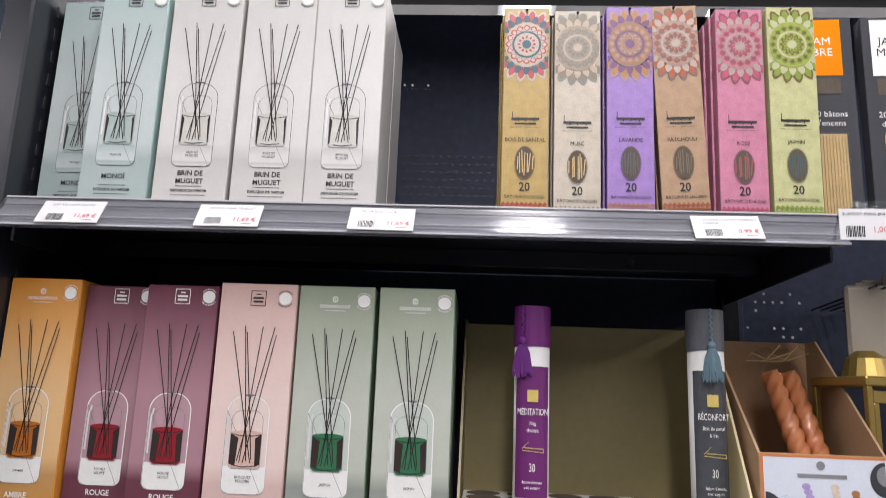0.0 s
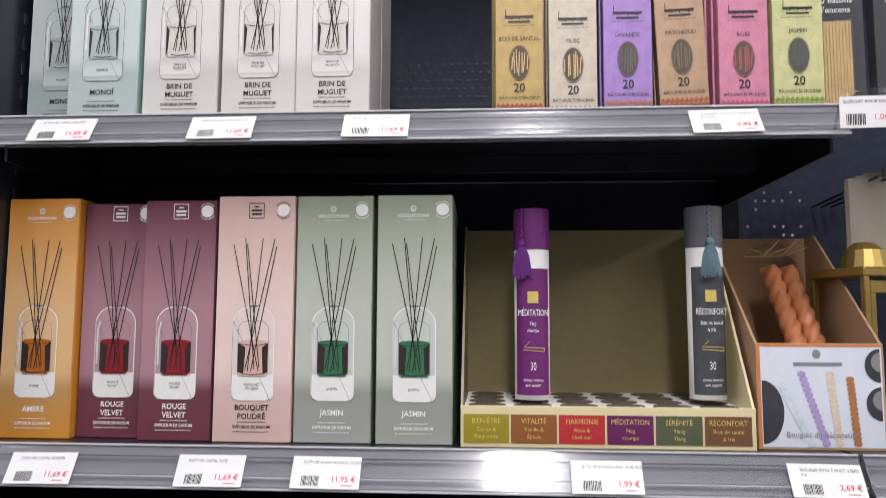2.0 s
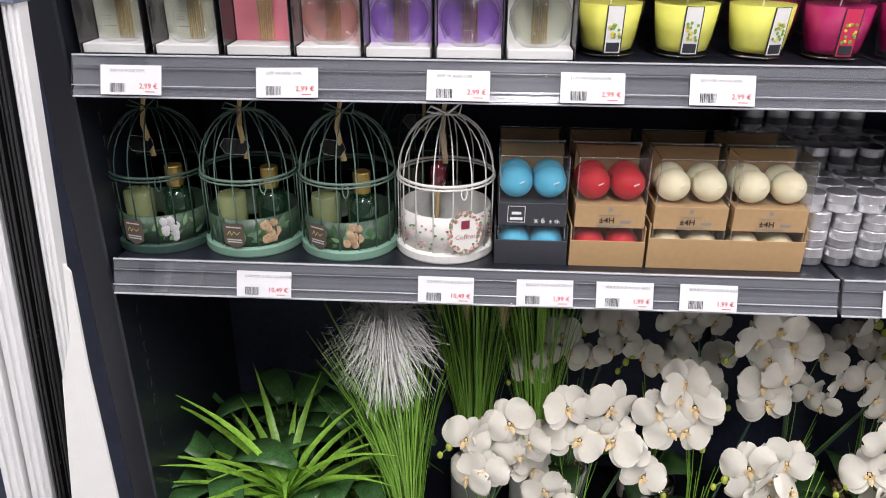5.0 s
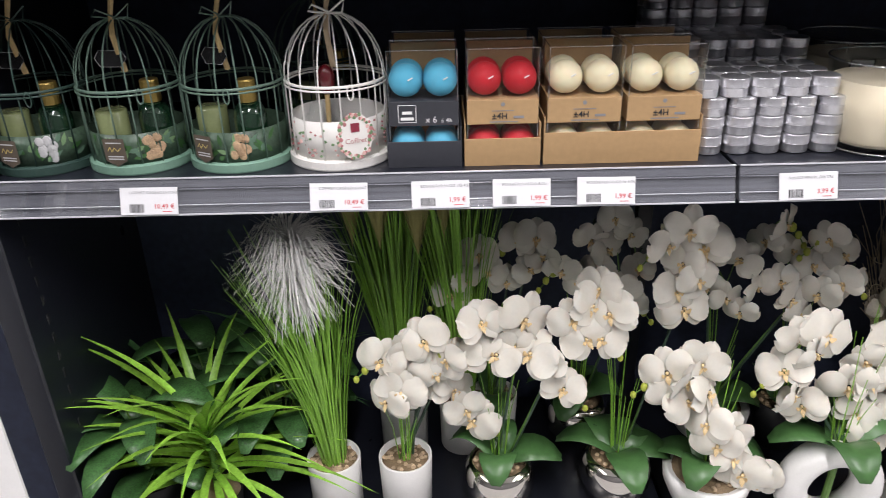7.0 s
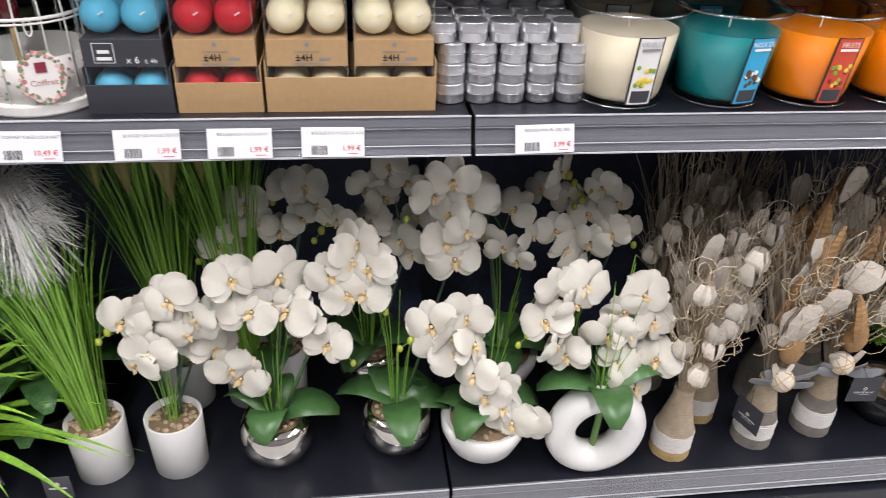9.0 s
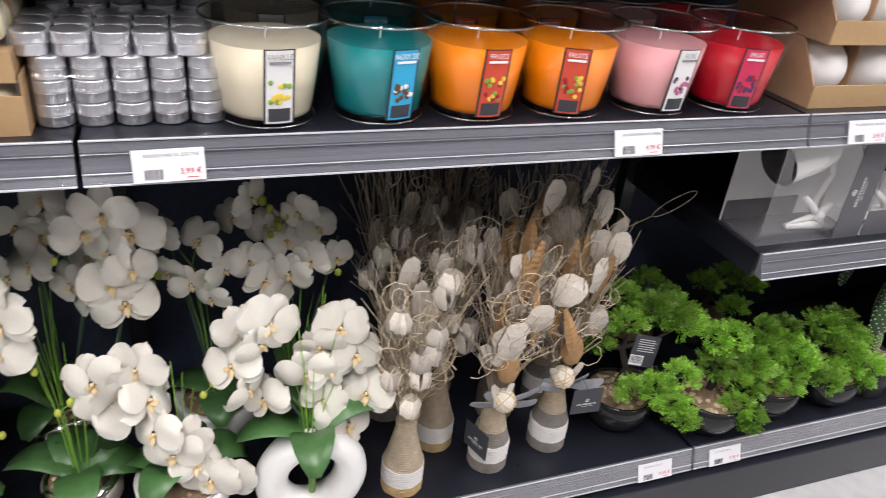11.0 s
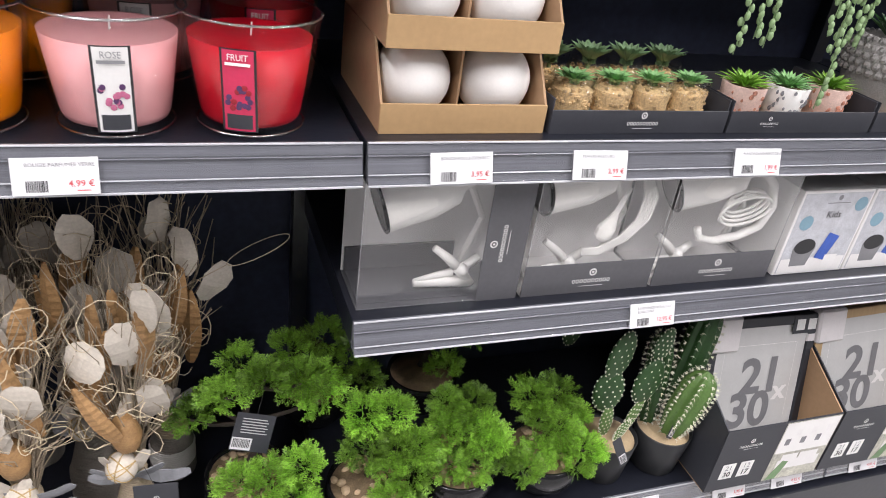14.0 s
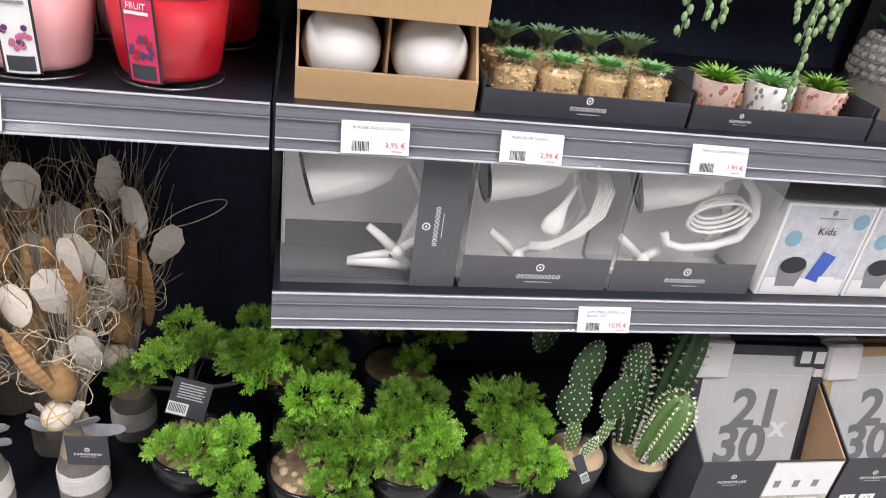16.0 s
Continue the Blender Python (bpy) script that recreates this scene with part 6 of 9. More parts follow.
# ---- white ball candles in kraft trays ----
for k, zz in enumerate((0.0, 0.098)):
    tr = thing("ball_candle_tray", (2.126, 0.030, Z4 + zz), "kraft cardboard tray with a divider, holding big white ball candles", "shelf tray", "trays of ball candles")
    W, D = 0.208, 0.21
    part("front_wall", Shape().box(-W / 2, W / 2, 0, 0.003, 0, 0.036, 0.0005), M_KRAFT, tr)
    part("floor", Shape().box(-W / 2, W / 2, 0.0032, D, 0, 0.002, 0.0004), M_KRAFT_IN, tr)
    part("back_wall", Shape().box(-W / 2, W / 2, D, D + 0.003, 0, 0.097, 0.0005), M_KRAFT_IN, tr)
    for s in (-W / 2, W / 2 - 0.003):
        prof = [(0.0032, 0.0022), (D - 0.0002, 0.0022), (D - 0.0002, 0.097), (0.05, 0.097), (0.0032, 0.036)]
        part("side_wall", Shape().add([(s + dx, y, z) for dx in (0, 0.003) for y, z in prof], [(4, 3, 2, 1, 0), (5, 6, 7, 8, 9)] + [(i, (i + 1) % 5, (i + 1) % 5 + 5, i + 5) for i in range(5)]), M_KRAFT_IN, tr)
    part("divider", Shape().box(-0.0015, 0.0015, 0.035, D - 0.0002, 0.0022, 0.092, 0.0004), M_KRAFT_IN, tr)
    for bx in (-0.052, 0.053):
        for by in (0.062, 0.158):
            bc = solid("ball_candle", Shape().ball((2.126 + bx, 0.030 + by, Z4 + zz + 0.0490), 0.0468, 28, 18), M_WHITE_BALL, "large smooth white ball candle in a kraft tray", "candle", "white ball candles", smooth=True)


# ---- small artificial plants in trays ----
def rosette(shape, c, r, n, up, wide, rng, layers=3):
    for k in range(layers):
        for i in range(n):
            a = 2 * math.pi * (i + 0.5 * k) / n + rng.random() * 0.2
            ln = r * (1 - 0.22 * k)
            el = up + 0.33 * k
            d = Vector((math.cos(a) * math.cos(el), math.sin(a) * math.cos(el), math.sin(el)))
            p0 = Vector(c)
            pts = [p0, p0 + d * ln * 0.5 + Vector((0, 0, 0.1 * ln)), p0 + d * ln + Vector((0, 0, 0.12 * ln))]
            side = Vector((-math.sin(a), math.cos(a), 0))
            shape.strap([pts[0], pts[0].lerp(pts[1], 0.6), pts[1], pts[2]], [wide * 0.5, wide, wide * 0.95, wide * 0.06], side, 0.25)


def plant_tray(x0, x1, label):
    W, D = x1 - x0, 0.175
    tr = thing("plant_tray", ((x0 + x1) / 2, 0.028, Z4), label, "shelf tray", "trays of small plants")
    part("front_wall", Shape().box(-W / 2, W / 2, 0, 0.002, 0, 0.031, 0.0004), M_DARK_CARD, tr)
    part("back_wall", Shape().box(-W / 2, W / 2, D, D + 0.002, 0, 0.031, 0.0004), M_DARK_CARD, tr)
    for s in (-W / 2, W / 2 - 0.002):
        part("side_wall", Shape().box(s, s + 0.002, 0.0022, D - 0.0002, 0, 0.045, 0.0004), M_DARK_CARD, tr)
    part("floor", Shape().box(-W / 2 + 0.0022, W / 2 - 0.0022, 0.0022, D - 0.0002, 0, 0.0015, 0.0003), M_KRAFT_IN, tr)
    dot_logo(tr, 0.0 if W > 0.2 and "glass" in label else -0.06, -0.0006, 0.014, 0.045 if "glass" in label else 0.03, M_WHITE_INK)
    return tr


plant_tray(2.237, 2.500, "charcoal cardboard tray of succulents in glass tumblers")
plant_tray(2.505, 2.760, "charcoal cardboard tray of patterned mini plant pots")
plant_tray(2.765, 3.020, "charcoal cardboard tray of stone head planters")


def succulent_glass(x, y, tall, seed):
    rng = random.Random(seed)
    ob = thing("succulent_in_glass", (x, y, Z4 + 0.0018), "small artificial succulent in a glass tumbler of ochre gravel", "artificial plant", "succulents in glass")
    r, h = 0.0285, 0.062
    part("glass", Shape().lathe([(r * 0.86, 0), (r * 0.9, 0.002), (r, h), (r - 0.0015, h), (r * 0.9 - 0.0015, 0.004), (0.001, 0.004)], 28), M_GLASS, ob, smooth=True, shadow=False)
    part("sand", Shape().lathe([(r * 0.86, 0.0045), (r * 0.87, 0.014), (0.001, 0.0142)], 20), M_WHITE_CARD, ob, "white sand layer")
    gr = part("gravel", Shape().lathe([(r * 0.875, 0.0144), (r * 0.92, 0.043), (r * 0.6, 0.047), (0.001, 0.048)], 24), M_GRAVEL, ob)
    st = Shape()
    for k in range(70):
        a, rr = rng.random() * 6.28, r * 0.9 * rng.random() ** 0.5
        if k < 40:
            rr, zz = r * 0.885, 0.017 + 0.027 * rng.random()
        else:
            zz = 0.047
        st.ball((rr * math.cos(a), rr * math.sin(a), zz), 0.003, 5, 3, (1, 1, 0.8))
    part("gravel_top", st, M_GRAIN, ob)
    s = Shape()
    zc = 0.050 + (0.006 if tall else 0)
    rosette(s, (0, 0, zc), 0.030 if not tall else 0.036, 11, 0.25 if not tall else 0.55, 0.013 if not tall else 0.018, rng, 6)
    if tall:
        s.tube([(0, 0, 0.045), (0, 0, zc)], 0.003, 5)
    part("rosette", s, M_SUCC_DARK if tall else M_SUCC, ob)
    return ob


for i in range(4):
    succulent_glass(2.283 + 0.0585 * i, 0.072, False, i)
    succulent_glass(2.280 + 0.0590 * i, 0.140, True, 10 + i)
M_TERRA = material("blush_glaze", (0.66, 0.47, 0.40), 0.35, vary=0.2, scale=50)
M_POT_PRINT = [material("terracotta_animal_print", (0.50, 0.22, 0.15), 0.4, vary=0.6, scale=55), material("white_dark_motif_print", (0.66, 0.62, 0.55), 0.4, vary=0.5, scale=50)]


def spiky_pot(x, y, k, seed):
    rng = random.Random(seed)
    ob = thing("spiky_plant_in_pot", (x, y, Z4 + 0.0018), "spiky artificial succulent in a small patterned ceramic pot", "artificial plant", "patterned mini pots")
    r = 0.0315
    pot = part("pot", Shape().lathe([(r * 0.78, 0), (r * 0.82, 0.002), (r, 0.052), (r - 0.001, 0.0535), (r - 0.003, 0.052), (r - 0.004, 0.044), (0.001, 0.044)], 28), M_CERAMIC if k else M_TERRA, ob, smooth=True)
    for q in range(38):
        a, zz = radians(-175 + 170 * rng.random()), 0.006 + 0.042 * rng.random()
        rr = r * (0.82 + 0.18 * zz / 0.052) + 0.0002
        part("glaze_motif", Shape().ball((rr * math.cos(a), rr * math.sin(a), zz), 0.0042 * (0.6 + 0.5 * rng.random()), 7, 4, (1, 0.25, 0.9)), M_POT_PRINT[0] if k == 0 else M_GREY_INK, pot)
    part("soil", Shape().lathe([(r - 0.005, 0.0442), (r - 0.005, 0.046), (0.001, 0.047)], 18), M_SOIL, ob)
    s = Shape()
    rosette(s, (0, 0, 0.046), 0.044, 13, 0.15, 0.0085, rng, 4)
    part("rosette", s, M_GRASS if k == 0 else M_SUCC, ob)
    return ob


for i, k in ((0, 0), (1, 1), (2, 0)):
    spiky_pot(2.556 + 0.0765 * i, 0.078, k, 20 + i)
for i, px in enumerate((2.835, 2.955)):
    hd = thing("stone_head_planter", (px, 0.115, Z4 + 0.0018), "grey textured stone head planter with a leafy plant", "planter", "stone head planters")
    pot = part("pot", Shape().lathe([(0.030, 0), (0.034, 0.006), (0.046, 0.035), (0.054, 0.070), (0.052, 0.100), (0.042, 0.118), (0.036, 0.116), (0.036, 0.106), (0.001, 0.106)], 30), M_STONE, hd, smooth=True)
    for rw in range(5):
        for q in range(26):
            a = 2 * math.pi * (q + 0.5 * (rw % 2)) / 26
            rr = (0.0545, 0.0545, 0.0525, 0.0485, 0.043)[rw]
            part("curl", Shape().ball((rr * math.cos(a), rr * math.sin(a), 0.068 + rw * 0.0115), 0.0062, 6, 4), M_STONE, pot)
    s = Shape()
    rosette(s, (0, 0, 0.11), 0.055, 12, 0.5, 0.016, random.Random(i), 3)
    part("leaves", s, M_LEAF_DARK, hd)
pp = thing("string_of_pearls_plant", (2.53, 0.10, LEVELS[7]), "hanging string-of-pearls plant in a white pot, trailing over the shelf edge", "artificial plant")
part("pot", Shape().lathe([(0.045, 0), (0.048, 0.004), (0.058, 0.09), (0.054, 0.09), (0.050, 0.08), (0.001, 0.08)], 28), M_CERAMIC, pp, smooth=True)
for q, (ex, ez) in enumerate([(2.43, 0.965), (2.452, 0.985), (2.585, 0.90), (2.578, 0.97), (2.60, 0.985), (2.47, 0.975), (2.562, 0.992), (2.615, 0.978)]):
    dx, dz = ex - 2.53, ez - LEVELS[7]
    pts = [Vector((dx * 0.2, -0.03, 0.09)), Vector((dx * 0.7, -0.075, 0.10)), Vector((dx * 0.95, -0.118, 0.04)), Vector((dx, -0.122, dz * 0.4)), Vector((dx + 0.004, -0.120, dz * 0.75)), Vector((dx + 0.002, -0.120, dz))]
    s = Shape().tube(pts, 0.0008, 4)
    rng = random.Random(q)
    for k in range(4, 46):
        f = k / 46 * 5
        i = min(4, int(f))
        p = pts[i].lerp(pts[i + 1], f - i)
        a = rng.random() * 6.28
        s.ball((p.x + 0.0045 * math.cos(a), p.y + 0.003 * math.sin(a), p.z), 0.0045, 7, 4, (0.8, 0.8, 1.3))
    part("strand", s, M_PEARL, pp, smooth=True)


# ---- clamp lamps in window boxes ----
M_LAMP_WHITE = material("white_lamp_enamel", (0.80, 0.79, 0.75), 0.35, vary=0.04)


def clamp_lamp_box(x0, w, face):
    h, d = 0.184, 0.10
    ob = thing("clamp_lamp_box", (x0 + w / 2, 0.028, Z5), "grey window box holding a white metal clamp lamp", "lamp box", "clamp lamp boxes")
    part("back_card", Shape().box(-w / 2, w / 2, d - 0.002, d, 0, h, 0.0004), M_PALE_CARD, ob)
    part("floor_card", Shape().box(-w / 2, w / 2, 0.0005, d - 0.0022, 0, 0.0016, 0.0004), M_GREY_CARD if face == "side" else M_PALE_CARD, ob)
    part("window_film", Shape().box(-w / 2, w / 2, 0, 0.0005, 0.0018, h, 0.0002).box(-w / 2, -w / 2 + 0.0005, 0.0006, d - 0.0022, 0.0018, h, 0.0002), M_FILM, ob, "clear plastic window", shadow=False)
    part("window_film", Shape().box(w / 2 - 0.0005, w / 2, 0.0006, d - 0.0022, 0.0018, h, 0.0002), M_FILM, ob, "clear plastic window", shadow=False)
    if face == "side":
        part("card_panel", Shape().box(w / 2 - 0.060, w / 2 + 0.0003, -0.0012, -0.0003, 0.0, h, 0.0003), M_GREY_CARD, ob, "dark grey printed panel")
        part("base_panel", Shape().box(-w / 2 + 0.004, w / 2 - 0.062, 0.012, d - 0.006, 0.0018, 0.0030, 0.0003), M_GREY_CARD, ob)
        part("back_panel_low", Shape().box(-w / 2 + 0.003, w / 2 - 0.062, d - 0.006, d - 0.0025, 0.003, 0.040, 0.0003), M_GREY_CARD, ob)
        mk = dot_logo(ob, 0, -0.0014, 0, 0.055, M_WHITE_INK)
        mk.matrix_local = pose(w / 2 - 0.034, 0, 0.090, 0, -90, 0)
    else:
        part("card_panel", Shape().box(-w / 2, w / 2, -0.0012, -0.0003, 0.0, 0.050, 0.0003), M_GREY_CARD, ob, "dark grey printed panel")
        dot_logo(ob, 0.004, -0.0016, 0.020, 0.060, M_WHITE_INK)
    film_edges(ob, -w / 2, w / 2, 0.0, d - 0.003, 0.0018, h)
    lamp = part("lamp", Shape().tube([(0.045, 0.07, 0.030), (0.070, 0.07, 0.100), (0.040, 0.065, 0.160)], 0.005, 8), M_LAMP_WHITE, ob, "white clamp lamp")
    if face == "plug":
        shade_m = pose(-w / 2 + 0.062, 0.052, 0.162, 0, 80, 0)
    elif face == "side":
        shade_m = pose(-w / 2 + 0.072, 0.052, 0.150, 0, 75, 0)
    else:
        shade_m = pose(-w / 2 + 0.064, 0.050, 0.160, 12, 72, 0)
    part("shade", Shape().lathe([(0.040, -0.045), (0.0405, -0.044), (0.0385, 0.02), (0.030, 0.055), (0.016, 0.067), (0.012, 0.085), (0.001, 0.086)], 30).move(shade_m), M_LAMP_WHITE, lamp, "white metal shade", True)
    part("shade_mouth", Shape().lathe([(0.0385, -0.0452), (0.020, -0.0456), (0.001, -0.0458)], 24).move(shade_m), M_INK, lamp)
    part("shade_ring", Shape().tube([tuple(shade_m @ Vector((0.040 * math.cos(k * math.pi / 12), 0.040 * math.sin(k * math.pi / 12), -0.045))) for k in range(25)], 0.0024, 6), M_BLACK_PLASTIC, lamp)
    cx = 0.030 if face == "side" else -0.030 if face == "plug" else -0.062
    jaws = Shape()
    for (xa, za, xb, zb), (wa, wb) in (((-0.058, 0.016, 0.022, 0.014), (0.006, 0.009)), ((-0.034, 0.070, 0.004, 0.036), (0.005, 0.008)), ((0.000, 0.038, 0.026, 0.010), (0.008, 0.006)), ((0.002, 0.030, 0.032, 0.052), (0.007, 0.006)), ((-0.056, 0.020, -0.004, 0.030), (0.003, 0.006))):
        jaws.tube([(cx + xa, 0.045, za), (cx + (xa + xb) / 2, 0.043, (za + zb) / 2 + 0.002), (cx + xb, 0.045, zb)], wa, 8, wb)
    jaws.ball((cx + 0.008, 0.040, 0.036), 0.0095, 12, 8)
    part("clamp", jaws, M_LAMP_WHITE, lamp, "white clamp jaws", True)
    if face == "plug":
        for k in range(6):
            e = 0.004 * k
            part("cord", Shape().tube([(0.058 + 0.5 * e, 0.030, 0.176), (0.066 + e, 0.026, 0.145), (0.060 + e, 0.022, 0.112), (0.040 + 0.6 * e, 0.022, 0.086 - 0.3 * e), (0.012, 0.026, 0.066 - 0.5 * e), (-0.012, 0.030, 0.062 - 0.4 * e)], 0.0024, 6), M_LAMP_WHITE, lamp, "white cable", True)
        part("cable_tie", Shape().ball((0.060, 0.026, 0.168), 0.014, 10, 7, (1.2, 0.8, 0.8)), M_FILM, lamp, "clear cable bag", True, False)
        part("plug", Shape().lathe([(0.006, 0), (0.014, 0.006), (0.015, 0.020), (0.009, 0.034), (0.005, 0.046), (0.003, 0.085)], 14, (0, 0, 0), 1, 0.6).move(pose(0.004, 0.018, 0.084, 0, 20, 0)), M_LAMP_WHITE, lamp, "white two-pin plug", True)
    elif face == "coil":
        part("flex_arm", Shape().tube([(0.060, 0.044, 0.172), (0.084, 0.040, 0.150), (0.092, 0.036, 0.115), (0.078, 0.034, 0.082), (0.040, 0.032, 0.068), (-0.005, 0.032, 0.062), (-0.030, 0.034, 0.068), (-0.036, 0.036, 0.084)], 0.0075, 10, 0.0062), M_LAMP_WHITE, lamp, "white bendy lamp arm", True)
        for k in range(4):
            loop = [(0.028 + (0.044 - 0.004 * k) * math.cos(t) - 0.010 * math.sin(t), 0.020 + 0.003 * k, 0.118 + 0.004 * k + (0.020 - 0.002 * k) * math.sin(t) + 0.012 * math.cos(t)) for t in [q * math.pi / 8 + k for q in range(16)]]
            part("cord", Shape().tube(loop, 0.0026, 6), M_LAMP_WHITE, lamp, "coiled white cable", True)
    lamp.location = (0, -0.014, 0)
    return ob


clamp_lamp_box(2.012, 0.226, "side")
clamp_lamp_box(2.246, 0.208, "plug")
clamp_lamp_box(2.460, 0.216, "coil")
M_KIDS = material("snowy_grey_print", (0.50, 0.51, 0.54), 0.45, vary=0.25, scale=60)
M_KIDS_BLUE = material("royal_blue_print", (0.04, 0.10, 0.42), 0.45, vary=0.2)
M_KIDS_TEAL = material("teal_badge_print", (0.20, 0.34, 0.42), 0.45)
for i, x0 in enumerate((2.690, 2.836, 2.982)):
    w, h, d = 0.143, 0.150, 0.12
    kb = thing("night_light_box", (x0 + w / 2, 0.028, Z5), "white and silver cardboard box of a children's night light", "lamp box", "night light boxes")
    part("carton", Shape().box(-w / 2, w / 2, 0, d, 0, h, 0.001), M_WHITE_CARD, kb)
    part("front_print", Shape().rect(-w / 2 + 0.004, w / 2 - 0.004, 0.004, h - 0.004, -0.0005), M_KIDS, kb)
    part("table_print", Shape().rect(-w / 2 + 0.006, w / 2 - 0.006, 0.004, 0.03, -0.0008), M_PALE_CARD, kb)
    part("badge_print", Shape().oval(-0.045, 0.095, 0.0130, 0.0130, -0.0010), M_KIDS_TEAL, kb)
    part("badge_print", Shape().oval(0.052, 0.125, 0.0125, 0.0125, -0.0010), M_KIDS_TEAL, kb)
    words("Kids", 0.017, M_INK, kb, 0.004, -0.0012, 0.108, name="lettering")
    part("pot_print", Shape().oval(-0.028, 0.048, 0.023, 0.014, -0.0012).flat([(-0.050, 0.046), (-0.045, 0.016), (-0.012, 0.016), (-0.006, 0.046)], -0.0010), M_GREY_INK, kb)
    part("dome_print", Shape().oval(-0.028, 0.052, 0.021, 0.014, -0.0014), M_INK, kb)
    part("tube_print", Shape().flat([(0.000, 0.030), (0.022, 0.024), (0.036, 0.068), (0.012, 0.076)], -0.0012), M_KIDS_BLUE, kb)
    part("note_print", Shape().rect(0.022, 0.048, 0.010, 0.034, -0.0013), M_WHITE_CARD, kb)
    part("maker_mark", Shape().oval(0.004, 0.138, 0.0045, 0.0045, -0.0010).rect(-0.018, 0.028, 0.128, 0.1295, -0.0010), M_GREY_INK, kb)


# ---- orchids ----
def petal(shape, ang, length, width, cup, twist=0.0):
    """One soft petal that leaves the flower's centre at ang, in the plane facing -y."""
    n, m = 8, 6
    o = len(shape.v)
    ca, sa = math.cos(ang), math.sin(ang)
    for j in range(n + 1):
        t = (1 - math.cos(math.pi * (0.12 + 0.88 * j / n))) / 2
        wd = width * math.sqrt(max(0.004, 1 - ((t - 0.57) / 0.60) ** 2 if t < 0.57 else 1 - ((t - 0.57) / 0.435) ** 2.4))
        for i in range(m + 1):
            u = (i / m - 0.5) * 2
            a, b = length * (0.06 + 0.94 * t), u * wd / 2
            dep = cup * (t * t * length - 0.35 * (1 - u * u) * wd) + 0.065 * width * math.sin(3.4 * t + 2.6 * u + twist * 1.7) * (0.3 + t)
            shape.v.append((ca * a - sa * b, dep, sa * a + ca * b))
    for j in range(n):
        for i in range(m):
            p = o + j * (m + 1) + i
            shape.f.append((p, p + 1, p + m + 2, p + m + 1))


def flower_meshes():
    out = []
    for v in range(4):
        rng = random.Random(40 + v)
        s = Shape()
        for a in (90, 218, 322):
            petal(s, radians(a + rng.uniform(-6, 6)), 0.040, 0.030, 0.02 + 0.35 * rng.random(), v)
        for i, a in enumerate((18, 162)):
            k = Shape()
            petal(k, radians(a + rng.uniform(-8, 8)), 0.042, 0.053, 0.02 + 0.42 * rng.random(), v + i)
            s.add([(x, y - 0.003, z) for x, y, z in k.v], k.f)
        lip = Shape()
        lip.ball((0, -0.004, 0.001), 0.0030, 8, 5, (0.9, 1.4, 0.9))
        for k in (-1, 1):
            lip.strap([(k * 0.001, -0.003, -0.003), (k * 0.005, -0.007, -0.004), (k * 0.007, -0.010, 0.001)], [0.004, 0.007, 0.003], (0, -0.3, 1), 0.2)
        lip.strap([(0, -0.003, -0.004), (0, -0.008, -0.009), (0, -0.008, -0.017)], [0.005, 0.008, 0.002], (1, 0, 0), -0.25)
        out.append((s.mesh("flower", M_PETAL, True), lip.mesh("throat", M_LIP_YELLOW, True)))
    return out


FLOWERS = flower_meshes()


def broad_leaf(parent, base, ang, length, width, lift, mat=None, name="leaf"):
    s = Shape()
    d = Vector((math.cos(ang), math.sin(ang), 0))
    pts, ws = [], []
    for k in range(8):
        t = k / 7
        pts.append(Vector(base) + d * length * t + Vector((0, 0, lift * math.sin(t * 2.3) - 0.02 * t * t)))
        ws.append(width * math.sin(math.pi * min(0.975, 0.12 + 0.855 * t)) ** 0.55)
    s.strap(pts, ws, (-d.y, d.x, 0.1), 0.10)
    ob = part(name, s, mat or M_ORCHID_LEAF, parent, smooth=True)
    so = ob.modifiers.new("thick", "SOLIDIFY")
    so.thickness = 0.0012
    return ob


